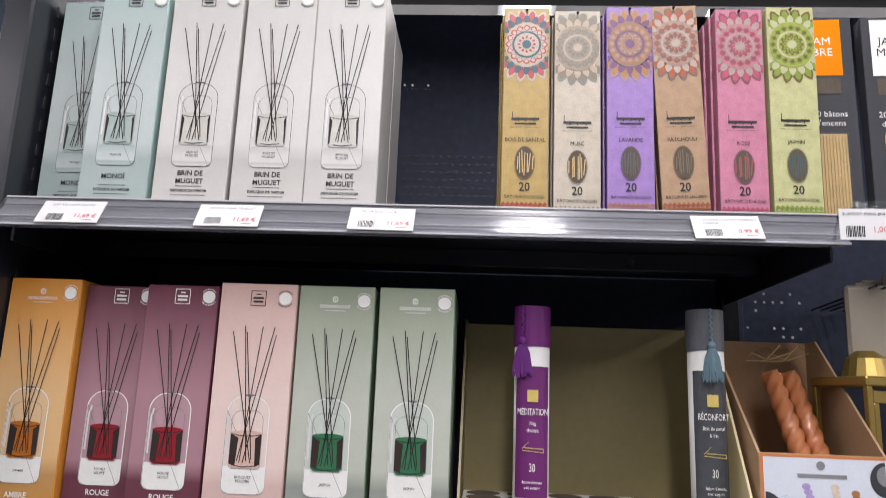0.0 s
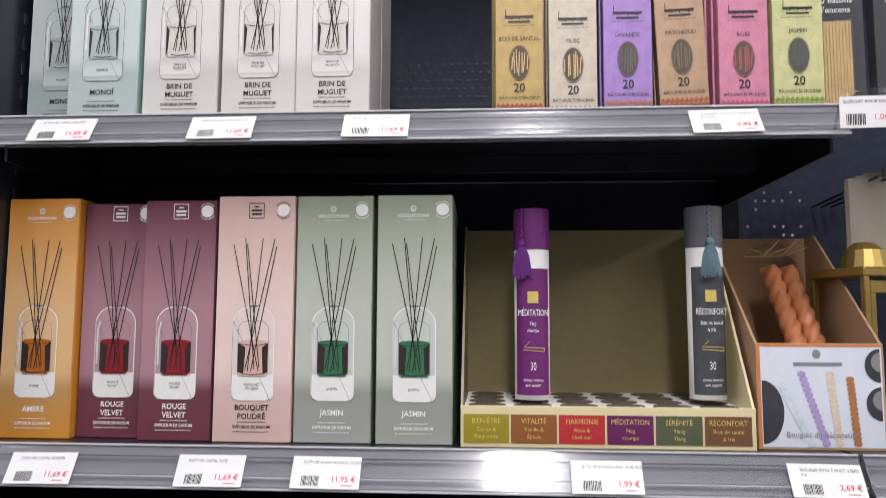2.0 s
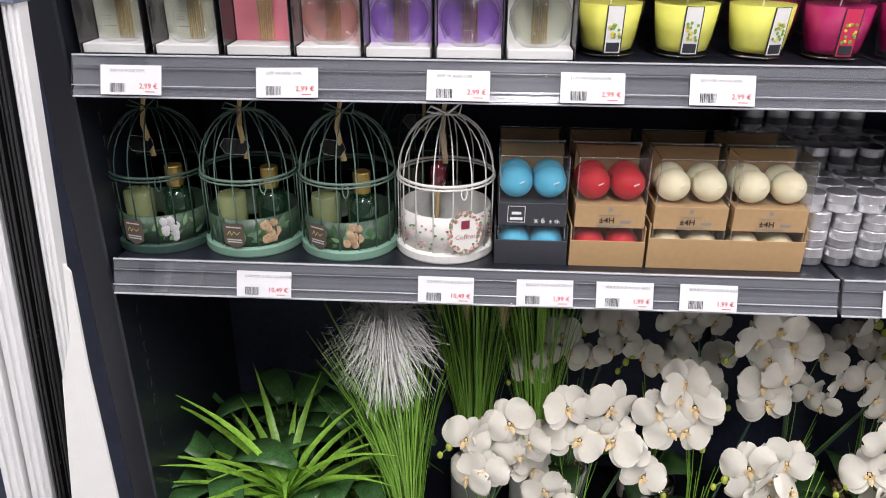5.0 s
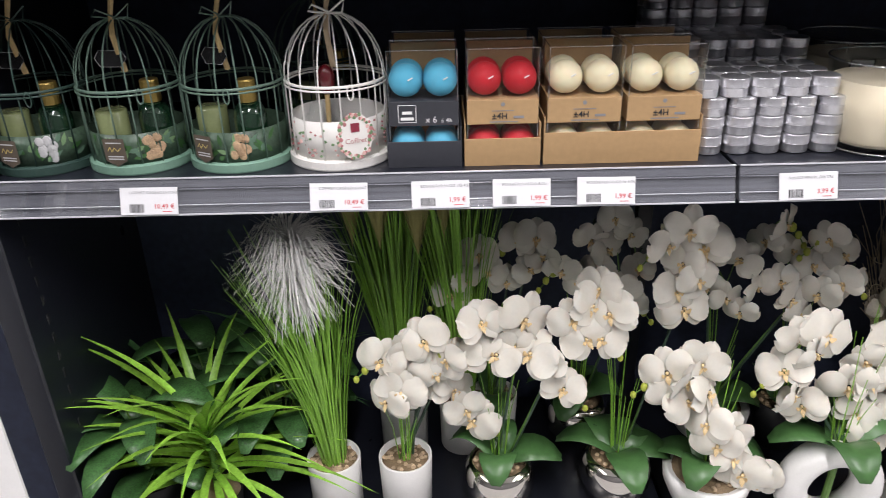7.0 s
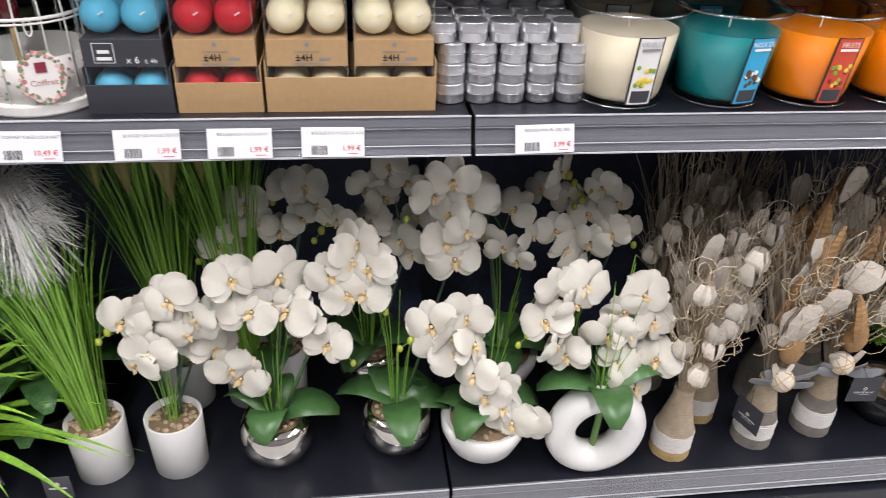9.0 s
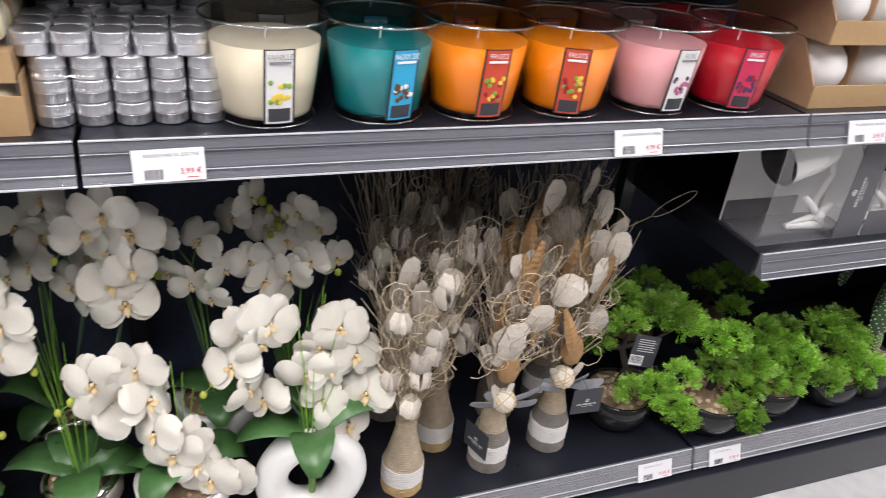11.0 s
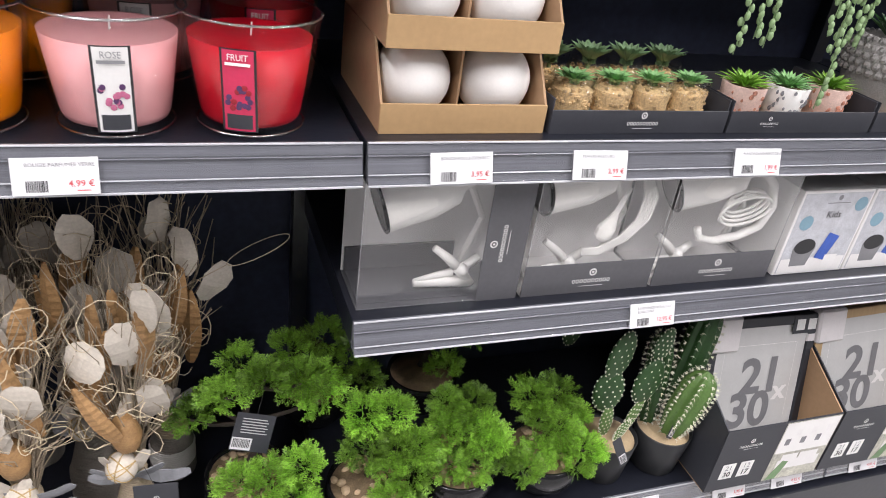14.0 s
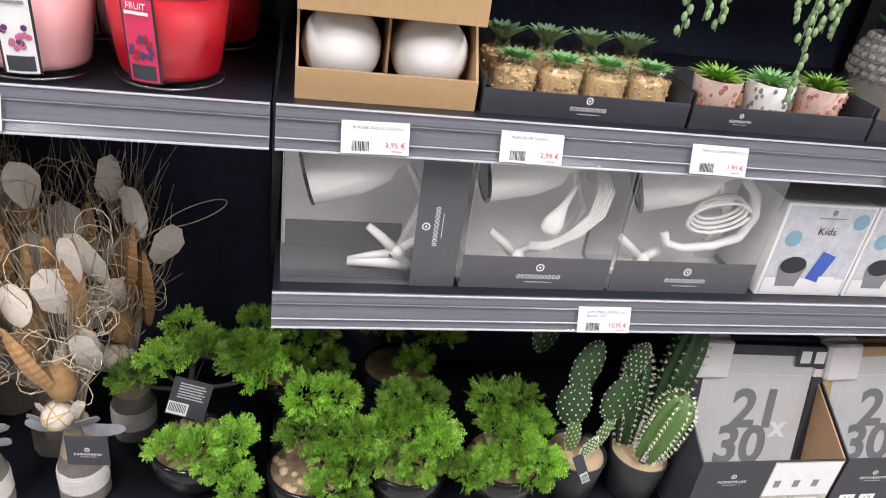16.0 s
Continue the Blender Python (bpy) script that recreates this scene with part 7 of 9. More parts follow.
def orchid(x, y, pot_kind, stems, seed, size=1.12, base_z=0.10, leaves=4, label=""):
    """stems: lists of flower places (dx, dy, z) from the tip of a spray down to its start."""
    rng = random.Random(seed)
    names = {"white": "white cylinder pot", "silver": "mirrored silver bowl", "bowl": "white heart-shaped bowl", "ring": "white ring-shaped vase", "dark": "dark pot"}
    ob = thing("orchid", (x, y, Z6), f"artificial white orchid with yellow throats in a {names[pot_kind]}", "artificial plant", "orchids on the low shelf")
    if pot_kind == "white":
        part("pot", Shape().lathe([(0.043, 0), (0.045, 0.002), (0.048, 0.112), (0.0475, 0.114), (0.044, 0.113), (0.043, 0.100), (0.001, 0.100)], 36), M_CERAMIC, ob, smooth=True)
    elif pot_kind == "silver":
        part("pot", Shape().lathe([(0.030, 0), (0.034, 0.002), (0.058, 0.026), (0.066, 0.052), (0.062, 0.080), (0.052, 0.098), (0.049, 0.098), (0.050, 0.090), (0.001, 0.090)], 40), M_CHROME, ob, "mirrored silver bowl", True)
    elif pot_kind == "bowl":
        part("pot", Shape().lathe([(0.020, 0), (0.026, 0.002), (0.060, 0.036), (0.074, 0.070), (0.076, 0.092), (0.070, 0.096), (0.066, 0.090), (0.001, 0.088)], 40), M_CERAMIC, ob, smooth=True)
    elif pot_kind == "ring":
        s, n, m = Shape(), 36, 14
        for i in range(n):
            a = 2 * math.pi * i / n
            for j in range(m):
                b = 2 * math.pi * j / m
                ww = 0.022 + 0.007 * (1 - math.sin(a)) / 2
                cx, cz = (0.062 + ww * math.cos(b)) * math.cos(a) * 1.03, (0.070 + ww * math.cos(b)) * math.sin(a)
                s.v.append((cx, 0.030 * math.sin(b), max(0.0, cz + 0.095)))
        for i in range(n):
            for j in range(m):
                s.f.append((i * m + j, ((i + 1) % n) * m + j, ((i + 1) % n) * m + (j + 1) % m, i * m + (j + 1) % m))
        part("pot", s, M_CERAMIC, ob, "white ring-shaped ceramic vase", True)
        part("stem_through_ring", Shape().tube([(0, 0, 0.030), (0.004, 0, 0.172)], 0.006, 8), M_STEM, ob)
    else:
        part("pot", Shape().lathe([(0.04, 0), (0.05, 0.1), (0.046, 0.1), (0.044, 0.09), (0.001, 0.09)], 24), M_MATT_POT, ob, smooth=True)
    if pot_kind != "ring":
        rp = {"white": 0.042, "silver": 0.047, "bowl": 0.062, "dark": 0.042}[pot_kind]
        zp = {"white": 0.101, "silver": 0.091, "bowl": 0.0892, "dark": 0.0912}[pot_kind]
        part("moss", Shape().lathe([(rp, zp), (rp * 0.8, zp + 0.005), (0.001, zp + 0.007)], 20), M_SOIL, ob)
        pb = Shape()
        for k in range(40):
            a, rr = rng.random() * 6.28, rp * 0.92 * rng.random() ** 0.5
            pb.ball((rr * math.cos(a), rr * math.sin(a), zp + 0.006), 0.0045, 6, 4, (1, 1, 0.7))
        tagged(part("gravel_top", pb, M_PEBBLE, ob), kind="stuff")
    top = {"white": 0.105, "silver": 0.095, "bowl": 0.094, "ring": 0.178, "dark": 0.095}[pot_kind]
    for k in range(leaves):
        broad_leaf(ob, (0, 0, top), rng.random() * 0.8 + k * 6.28 / leaves - 2.2, 0.084 + 0.03 * rng.random(), 0.066, 0.026 + 0.03 * rng.random())
    for sp in stems:
        tip, start = sp[0], sp[-1]
        foot = Vector((0.012 * rng.uniform(-1, 1), 0.010 * rng.uniform(-1, 1), top - 0.004))
        pts = [foot]
        st = Vector((start[0] - x, start[1] - y, start[2] - Z6))
        for t in (0.35, 0.7, 1.0):
            pts.append(foot.lerp(st + Vector((0, 0.02, 0.01)), t) + Vector((0.012 * math.sin(3 * t), 0.01, 0.02 * math.sin(t * 3.1))))
        for q in reversed(sp[:-1]):
            pts.append(Vector((q[0] - x, q[1] - y + 0.014, q[2] - Z6 + 0.006)))
        part("stem", Shape().tube(pts, 0.0019, 6, 0.0012), M_STEM, ob, smooth=True)
        part("stake", Shape().tube([foot + Vector((0.006, 0.008, 0)), st + Vector((0.008, 0.022, 0.03))], 0.0024, 6), M_STAKE, ob)
        for q in sp:
            me, lip = FLOWERS[rng.randrange(4)]
            f = part("flower", me, None, ob)
            sc = (size if y < 0.2 else 0.92) * rng.uniform(0.80, 1.02)
            f.matrix_local = pose(q[0] - x, q[1] - y, q[2] - Z6, rng.uniform(-30, 14), rng.uniform(-35, 35), rng.uniform(-42, 42)) @ Matrix.Scale(sc, 4)
            part("throat", lip, None, f, "yellow orchid throat")
        if len(sp) > 2:
            sgn = 1 if tip[0] > sp[1][0] else -1
            twig = [Vector((tip[0] - x, tip[1] - y + 0.014, tip[2] - Z6 + 0.006))]
            for k in range(3):
                q = twig[-1] + Vector((sgn * rng.uniform(0.010, 0.018), -0.004, rng.uniform(-0.020, -0.008)))
                twig.append(q)
                bd = Shape().ball(q, 0.0085 - 0.0012 * k, 8, 6, (0.85, 0.85, 1.1))
                part("bud", bd, M_BUD, ob, "yellow-green bud", True)
            part("twig", Shape().tube(twig, 0.0011, 5), M_STEM, ob)
    gb = Shape()
    for k in range(9):
        a = rng.random() * 6.28
        hh = rng.uniform(0.10, 0.26)
        gb.tube([(0.01 * math.cos(a), 0.01 * math.sin(a), top - 0.004), (0.02 * math.cos(a), 0.02 * math.sin(a), top + hh * 0.6), (0.035 * math.cos(a), 0.03 * math.sin(a), top + hh)], 0.0012, 4, 0.0006)
    part("root_grass", gb, M_GRASS, ob)
    return ob


orchid(0.531, 0.110, "white", [[(0.505, 0.06, 0.51), (0.535, 0.05, 0.455), (0.51, 0.06, 0.43), (0.56, 0.07, 0.49)], [(0.575, 0.06, 0.545), (0.545, 0.07, 0.53), (0.61, 0.06, 0.51), (0.635, 0.07, 0.50), (0.59, 0.07, 0.48)],
                               [(0.655, 0.10, 0.355), (0.64, 0.09, 0.385), (0.62, 0.10, 0.42), (0.60, 0.10, 0.43)]], 1, leaves=0)
orchid(0.700, 0.112, "silver", [[(0.80, 0.07, 0.44), (0.77, 0.07, 0.49), (0.745, 0.07, 0.51), (0.72, 0.08, 0.52), (0.69, 0.07, 0.51), (0.705, 0.08, 0.56), (0.665, 0.07, 0.57), (0.735, 0.08, 0.57)],
                                [(0.86, 0.08, 0.53), (0.835, 0.08, 0.53), (0.87, 0.08, 0.575), (0.84, 0.09, 0.585), (0.81, 0.08, 0.565), (0.855, 0.10, 0.61)]], 2)
orchid(0.915, 0.122, "silver", [[(0.97, 0.15, 0.66), (1.0, 0.14, 0.69), (1.03, 0.15, 0.655), (1.0, 0.15, 0.625), (1.025, 0.14, 0.60), (0.995, 0.15, 0.575), (1.01, 0.15, 0.54)]], 3, leaves=5)
orchid(1.066, 0.082, "bowl", [[(1.13, 0.03, 0.275), (1.105, 0.03, 0.285), (1.085, 0.035, 0.315), (1.055, 0.035, 0.345), (1.075, 0.04, 0.365), (1.035, 0.04, 0.385)],
                              [(0.965, 0.06, 0.475), (0.995, 0.05, 0.465), (1.0, 0.05, 0.425), (0.975, 0.06, 0.43), (1.02, 0.06, 0.49), (1.03, 0.05, 0.44)]], 4, leaves=4)
orchid(1.257, 0.036, "ring", [[(1.145, 0.045, 0.485), (1.16, 0.05, 0.545), (1.185, 0.04, 0.52), (1.20, 0.045, 0.55), (1.165, 0.04, 0.44), (1.19, 0.05, 0.41)],
                              [(1.345, 0.045, 0.395), (1.315, 0.045, 0.335), (1.30, 0.04, 0.375), (1.275, 0.04, 0.40), (1.25, 0.04, 0.455), (1.285, 0.045, 0.46), (1.27, 0.045, 0.50), (1.30, 0.05, 0.525), (1.325, 0.05, 0.47)]], 5, leaves=4)
orchid(0.70, 0.285, "white", [[(0.62, 0.25, 0.52), (0.65, 0.24, 0.555), (0.69, 0.25, 0.565), (0.67, 0.25, 0.60), (0.72, 0.26, 0.54)], [(0.74, 0.26, 0.62), (0.77, 0.25, 0.63), (0.79, 0.26, 0.59), (0.76, 0.25, 0.57)]], 6, leaves=2)
orchid(0.87, 0.290, "silver", [[(0.82, 0.25, 0.565), (0.85, 0.25, 0.54), (0.88, 0.25, 0.56), (0.90, 0.26, 0.60), (0.87, 0.26, 0.62)], [(0.95, 0.25, 0.49), (0.93, 0.25, 0.52), (0.91, 0.26, 0.66), (0.94, 0.26, 0.63), (0.96, 0.26, 0.56)]], 7)
orchid(1.13, 0.265, "bowl", [[(1.07, 0.21, 0.55), (1.10, 0.20, 0.53), (1.12, 0.21, 0.60), (1.15, 0.20, 0.55), (1.13, 0.2, 0.50), (1.06, 0.21, 0.61)], [(1.28, 0.17, 0.57), (1.25, 0.18, 0.545), (1.21, 0.19, 0.53), (1.19, 0.20, 0.56), (1.23, 0.19, 0.50)]], 8)
orchid(1.27, 0.265, "dark", [[(1.27, 0.22, 0.63), (1.30, 0.22, 0.60), (1.25, 0.22, 0.58), (1.33, 0.22, 0.54)], [(1.20, 0.24, 0.65), (1.17, 0.24, 0.62), (1.22, 0.24, 0.60)]], 9, leaves=2)


# ---- grass pots ----
def grass_pot(x, y, seed, plume=None, lean=0.0, tall=0.42, gold=()):
    rng = random.Random(seed)
    ob = thing("pampas_grass_pot", (x, y, Z6), "artificial bright green grass with feathery plumes in a white pot", "artificial plant", "grass pots")
    part("pot", Shape().lathe([(0.044, 0), (0.046, 0.002), (0.048, 0.112), (0.0475, 0.114), (0.044, 0.113), (0.043, 0.100), (0.001, 0.100)], 36), M_CERAMIC, ob, smooth=True)
    part("moss", Shape().lathe([(0.0425, 0.101), (0.03, 0.106), (0.001, 0.107)], 20), M_SOIL, ob)
    pb = Shape()
    for k in range(60):
        a, rr = rng.random() * 6.28, 0.040 * rng.random() ** 0.5
        pb.ball((rr * math.cos(a), rr * math.sin(a), 0.107), 0.0042, 6, 4, (1, 1, 0.7))
    tagged(part("gravel_top", pb, M_PEBBLE, ob), kind="stuff")
    g = Shape()
    for k in range(150):
        a, rr = rng.random() * 6.28, 0.024 * rng.random() ** 0.5
        b = Vector((rr * math.cos(a), rr * math.sin(a), 0.104))
        hh = tall * rng.uniform(0.72, 1.05)
        out = 0.11 * rng.random() ** 0.7
        ex, ey = lean * hh + out * math.cos(a), out * math.sin(a) * 0.8
        bend = rng.uniform(-0.02, 0.02)
        pts = [b, b + Vector((ex * 0.25, ey * 0.25, hh * 0.40)), b + Vector((ex * 0.6 + bend * 0.4, ey * 0.6, hh * 0.75)), b + Vector((ex + bend, ey, hh))]
        g.strap(pts, [0.0034, 0.0036, 0.003, 0.0005], (math.cos(a + 1.6), math.sin(a + 1.6), 0), 0.2)
    part("grass", g, M_GRASS, ob, "dense bright green blades")
    def fluff(c, r, top, mat, n, label, down):
        s = Shape()
        for k in range(n):
            t = rng.random()
            a = rng.random() * 6.28
            p = Vector((c[0], c[1], c[2] + top * (0.45 - t)))
            wd = r * (0.35 + 0.65 * math.sin(math.pi * min(1, 0.25 + 0.75 * t))) * rng.uniform(0.55, 1.28)
            rng.random()
            d = Vector((math.cos(a), math.sin(a), 0))
            z1, z2 = (rng.uniform(0.002, 0.026), rng.uniform(-0.052, 0.022)) if down else (0.03, 0.07)
            s.strap([p, p + d * wd * 0.55 + Vector((0, 0, z1)), p + d * wd + Vector((0, 0, z2))], [0.0011, 0.0011, 0.0005], (-d.y, d.x, 0.3), 0.1)
        part("plume", s, mat, ob, label)
    if plume:
        c = (plume[0] - x, plume[1] - y, plume[2] - Z6)
        part("plume_stalk", Shape().tube([(0, 0, 0.10), (c[0] * 0.5, c[1] * 0.5, c[2] * 0.6), (c[0], c[1], c[2] + 0.04)], 0.002, 6), M_STEM, ob)
        fluff(c, 0.086, 0.155, M_PLUME, 1050, "fluffy white feather plume", 0.022)
    for gx, gy, gz in gold:
        c = (gx - x, gy - y, gz - Z6)
        part("plume_stalk", Shape().tube([(0, 0, 0.10), (c[0] * 0.6, c[1] * 0.6, c[2] * 0.7), c], 0.0016, 6), M_STEM, ob)
        fluff(c, 0.034, 0.13, M_PLUME_GOLD, 800, "straw-coloured plume", 0)
    return ob


grass_pot(0.402, 0.110, 1, plume=(0.372, 0.10, 0.655), lean=-0.12, tall=0.42)
grass_pot(0.520, 0.275, 2, lean=-0.03, tall=0.52, gold=((0.50, 0.22, 0.70), (0.565, 0.21, 0.69), (0.45, 0.24, 0.70)))
grass_pot(0.640, 0.275, 3, lean=-0.06, tall=0.56, gold=((0.61, 0.24, 0.71),))


# ---- strap-leaf and broad-leaf plants ----
def strap_plant(x, y, seed, n, mat, reach, label, dark_pot=True):
    rng = random.Random(seed)
    ob = thing("strap_leaf_plant", (x, y, Z6), label, "artificial plant", "leafy plants")
    part("pot", Shape().lathe([(0.036, 0), (0.038, 0.002), (0.044, 0.062), (0.042, 0.063), (0.041, 0.056), (0.001, 0.056)], 24), M_MATT_POT, ob, smooth=True)
    part("soil", Shape().lathe([(0.040, 0.0565), (0.03, 0.061), (0.001, 0.062)], 18), M_SAND, ob)
    part("stalk", Shape().tube([(0, 0, 0.058), (0.004, 0.0, 0.12), (0.0, 0, 0.20)], 0.008, 8, 0.005), M_STEM, ob)
    for k in range(n):
        a = k * 2.4 + rng.random() * 0.5
        tier = k / n
        base = Vector((0, 0, 0.085 + 0.12 * tier))
        ln = reach * rng.uniform(0.75, 1.1)
        el = 0.25 + 0.85 * tier
        d = Vector((math.cos(a), math.sin(a) * 0.8, 0))
        pts, ws = [], []
        for j in range(9):
            t = j / 8
            pts.append(base + d * ln * t * math.cos(el * (1 - 0.3 * t)) + Vector((0, 0, ln * (math.sin(el) * t - (0.55 - 0.25 * tier) * t * t))))
            ws.append(0.0140 * (0.45 + 0.55 * math.sin(math.pi * min(1, t * 1.1 + 0.1))) * (1 - t ** 5))
        part("leaf", Shape().strap(pts, ws, (-d.y, d.x, 0), 0.18), mat, ob, smooth=True)
    tag = part("swing_tag", Shape().box(-0.012, 0.012, -0.0006, 0.0006, -0.02, 0.02, 0.0002), M_DARK_CARD, ob, "dark swing tag with barcode")
    tag.matrix_local = pose(0.062, -0.045, 0.062, 0, -6, 10)
    part("barcode_sticker", Shape().rect(-0.009, 0.009, -0.012, 0.012, -0.0012), M_CARD, tag)
    bs = Shape()
    for k in range(8):
        bs.rect(-0.007 + k * 0.0018, -0.0062 + k * 0.0018, -0.010, 0.004, -0.0016)
    part("barcode", bs, M_INK, tag)
    return ob


strap_plant(0.192, 0.085, 11, 66, M_LEAF, 0.30, "bright green striped strap-leaf plant in a dark pot")
# Rear plants take darker green leaves, which put the shelf's shade into colour.
strap_plant(0.030 + 0.03, 0.25, 12, 16, M_LEAF_DARK, 0.18, "dark green strap-leaf plant, shelf shade put into its colour")
strap_plant(0.30, 0.30, 15, 18, M_LEAF_DARK, 0.22, "dark green strap-leaf plant, shelf shade put into its colour")
M_MOTTLE = material("mottled_dark_leaf", (0.055, 0.14, 0.042), 0.35, vary=0.7, scale=35)
for x, y, seed in ((0.065, 0.12, 21), (0.295, 0.20, 22), (0.15, 0.29, 23)):
    rng = random.Random(seed)
    ob = thing("broad_leaf_plant", (x, y, Z6), "dark mottled broad-leaf artificial plant in a dark pot", "artificial plant", "leafy plants")
    part("pot", Shape().lathe([(0.036, 0), (0.044, 0.062), (0.042, 0.063), (0.041, 0.056), (0.001, 0.056)], 24), M_MATT_POT, ob, smooth=True)
    for k in range(16):
        a = k * 2.4
        bz = 0.07 + 0.10 * rng.random() + 0.10 * (k / 16)
        bx = Vector((0.03 * math.cos(a), 0.03 * math.sin(a), bz))
        part("stalk", Shape().tube([(0, 0, 0.058), bx * 0.6 + Vector((0, 0, 0.02)), bx], 0.0018, 5), M_STEM, ob)
        broad_leaf(ob, bx, a, 0.105 + 0.04 * rng.random(), 0.058, 0.03, M_MOTTLE)
tagc = thing("hang_tag", (0.345, 0.045, Z6), "dark grey card tag leaning beside the pots", "tag")
part("card", Shape().box(-0.022, 0.022, -0.0008, 0.0008, 0, 0.05, 0.0003), M_GREY_CARD, tagc)
part("maker_mark", Shape().oval(0, 0.034, 0.005, 0.005, -0.0014).rect(-0.014, 0.014, 0.022, 0.026, -0.0014), M_WHITE_INK, tagc)


# ---- rope bottles with dried flowers ----
def rope_bottle(x, y, bands, seed, style, tall=0.46, label=""):
    rng = random.Random(seed)
    ob = thing("dried_flower_bottle", (x, y, Z6), label, "dried flowers", "rope bottles with dried flowers")
    prof = lambda z: 0.036 if z < 0.055 else 0.036 - 0.019 * min(1, (z - 0.055) / 0.075) ** 0.8
    z = 0.0
    H = 0.150
    turn_h = 0.0042
    for frac, mat in bands:
        s = Shape()
        z1 = z + H * frac
        pr = []
        zz = z
        while zz < z1 - 1e-6:
            r = prof(zz)
            pr += [(r - 0.0012, zz), (r + 0.0007, zz + turn_h * 0.3), (r + 0.0007, zz + turn_h * 0.7)]
            zz += turn_h
        pr.append((prof(z1) - 0.0012, z1))
        s.lathe(pr, 30)
        n = 30
        for i in range(len(s.v)):
            vx, vy, vz = s.v[i]
            k = 1 + 0.03 * math.sin(9 * math.atan2(vy, vx) + vz * 900) * rng.random()
            s.v[i] = (vx * k, vy * k, vz)
        part("rope_band", s, mat, ob, smooth=True)
        z = z1
    st = Shape()
    for k in range(170):
        a, rr = rng.random() * 6.28, rng.random() ** 0.6
        hh = tall * rng.uniform(0.55, 1.0)
        o = 0.085 * rr
        st.tube([(0.008 * rr * math.cos(a), 0.008 * rr * math.sin(a), H - 0.01), (o * 0.35 * math.cos(a), o * 0.35 * math.sin(a), H + (hh - H) * 0.45), (o * 0.75 * math.cos(a) + rng.uniform(-.012, .012), o * 0.7 * math.sin(a), H + (hh - H) * 0.8),
                 (o * math.cos(a) + rng.uniform(-.025, .025), o * math.sin(a), hh)], 0.0011, 4, 0.0006)
    tagged(part("dried_grass", st, M_DRY_STEM, ob, "bundle of dried grass stems"), kind="stuff")
    cu = Shape()
    for k in range(26 if style != "tulip" else 30):
        a = rng.uniform(-3.0, 0.4)
        c = Vector((0.05 * math.cos(a), 0.045 * math.sin(a), rng.uniform(0.24, tall * 0.95)))
        r0 = rng.uniform(0.014, 0.036)
        ph, sw = rng.random() * 6.28, rng.uniform(3.5, 7.5)
        pts = [c + Vector((r0 * (1 - 0.05 * q) * math.cos(ph + sw * q / 10), 0.012 * math.sin(q * 0.6), r0 * (1 - 0.04 * q) * math.sin(ph + sw * q / 10))) for q in range(11)]
        cu.tube(pts, 0.0009, 4, 0.0005)
    tagged(part("wood_shaving", cu, M_CURL, ob, "thin curled wood shavings"), kind="stuff")
    def paddle(c, ang, ln, wd, mat, name, tiltx=0.0):
        s = Shape()
        d = Vector((math.sin(ang), -0.12 + tiltx, math.cos(ang))).normalized()
        tan = mat is M_DRY_TAN
        pts, ws = [], []
        if tan:
            for q in range(25):
                t = q / 24
                pts.append(Vector(c) + d * ln * t + Vector((0, -0.012 * math.sin(3 * t) - 0.0011 * (q % 2), 0)))
                ws.append(wd * (0.10 + 0.90 * math.sin(math.pi * min(1, 0.05 + 0.93 * t)) ** 0.75))
        else:
            for t, w in zip((0.0, 0.2, 0.45, 0.7, 0.9, 1.0), (0.30, 0.80, 1.0, 0.98, 0.80, 0.45)):
                pts.append(Vector(c) + d * ln * t + Vector((rng.uniform(-.002, .002), -0.010 * math.sin(2.6 * t), 0)))
                ws.append(wd * w * rng.uniform(0.86, 1.12))
        s.strap(pts, ws, (math.cos(ang), rng.uniform(-0.6, 0.6), -math.sin(ang)), rng.uniform(0.0, 0.10) if not tan else 0.16)
        o2 = part(name, s, mat, ob, smooth=False)
        m = o2.modifiers.new("thick", "SOLIDIFY")
        m.thickness = 0.0012
    if style == "tulip":
        for k in range(9):
            a = rng.uniform(-2.9, -0.2)
            zc = (0.20, 0.26, 0.30, 0.33, 0.36, 0.40, 0.24, 0.42, 0.29, 0.38, 0.22, 0.34, 0.44)[k]
            c = Vector((0.062 * math.cos(a) * (0.5 + zc), 0.055 * math.sin(a), zc))
            s = Shape()
            for q in range(4):
                aa = q * 1.57 + rng.random()
                s.strap([c, c + Vector((0.012 * math.cos(aa), 0.012 * math.sin(aa), 0.010)), c + Vector((0.015 * math.cos(aa), 0.015 * math.sin(aa), 0.028)), c + Vector((0.010 * math.cos(aa), 0.010 * math.sin(aa), 0.044))],
                        [0.012, 0.026, 0.027, 0.014], (-math.sin(aa), math.cos(aa), 0), 0.1)
            part("wood_tulip", s, M_DRY_PETAL, ob, "carved pale wood blossom", True)
        for k in range(5):
            paddle((rng.uniform(-.04, .04), rng.uniform(0, .04), rng.uniform(0.26, 0.40)), rng.uniform(-.5, .5), rng.uniform(.06, .09), rng.uniform(.025, .04), M_DRY_PETAL, "dried_leaf")
    else:
        for k in range(9):
            paddle((rng.uniform(-.055, .060), rng.uniform(-.045, .03), 0.20 + (tall - 0.28) * (k + rng.random()) / 9), rng.uniform(-.5, .5), rng.uniform(.060, .095), rng.uniform(.032, .052), M_DRY_PETAL, "dried_leaf")
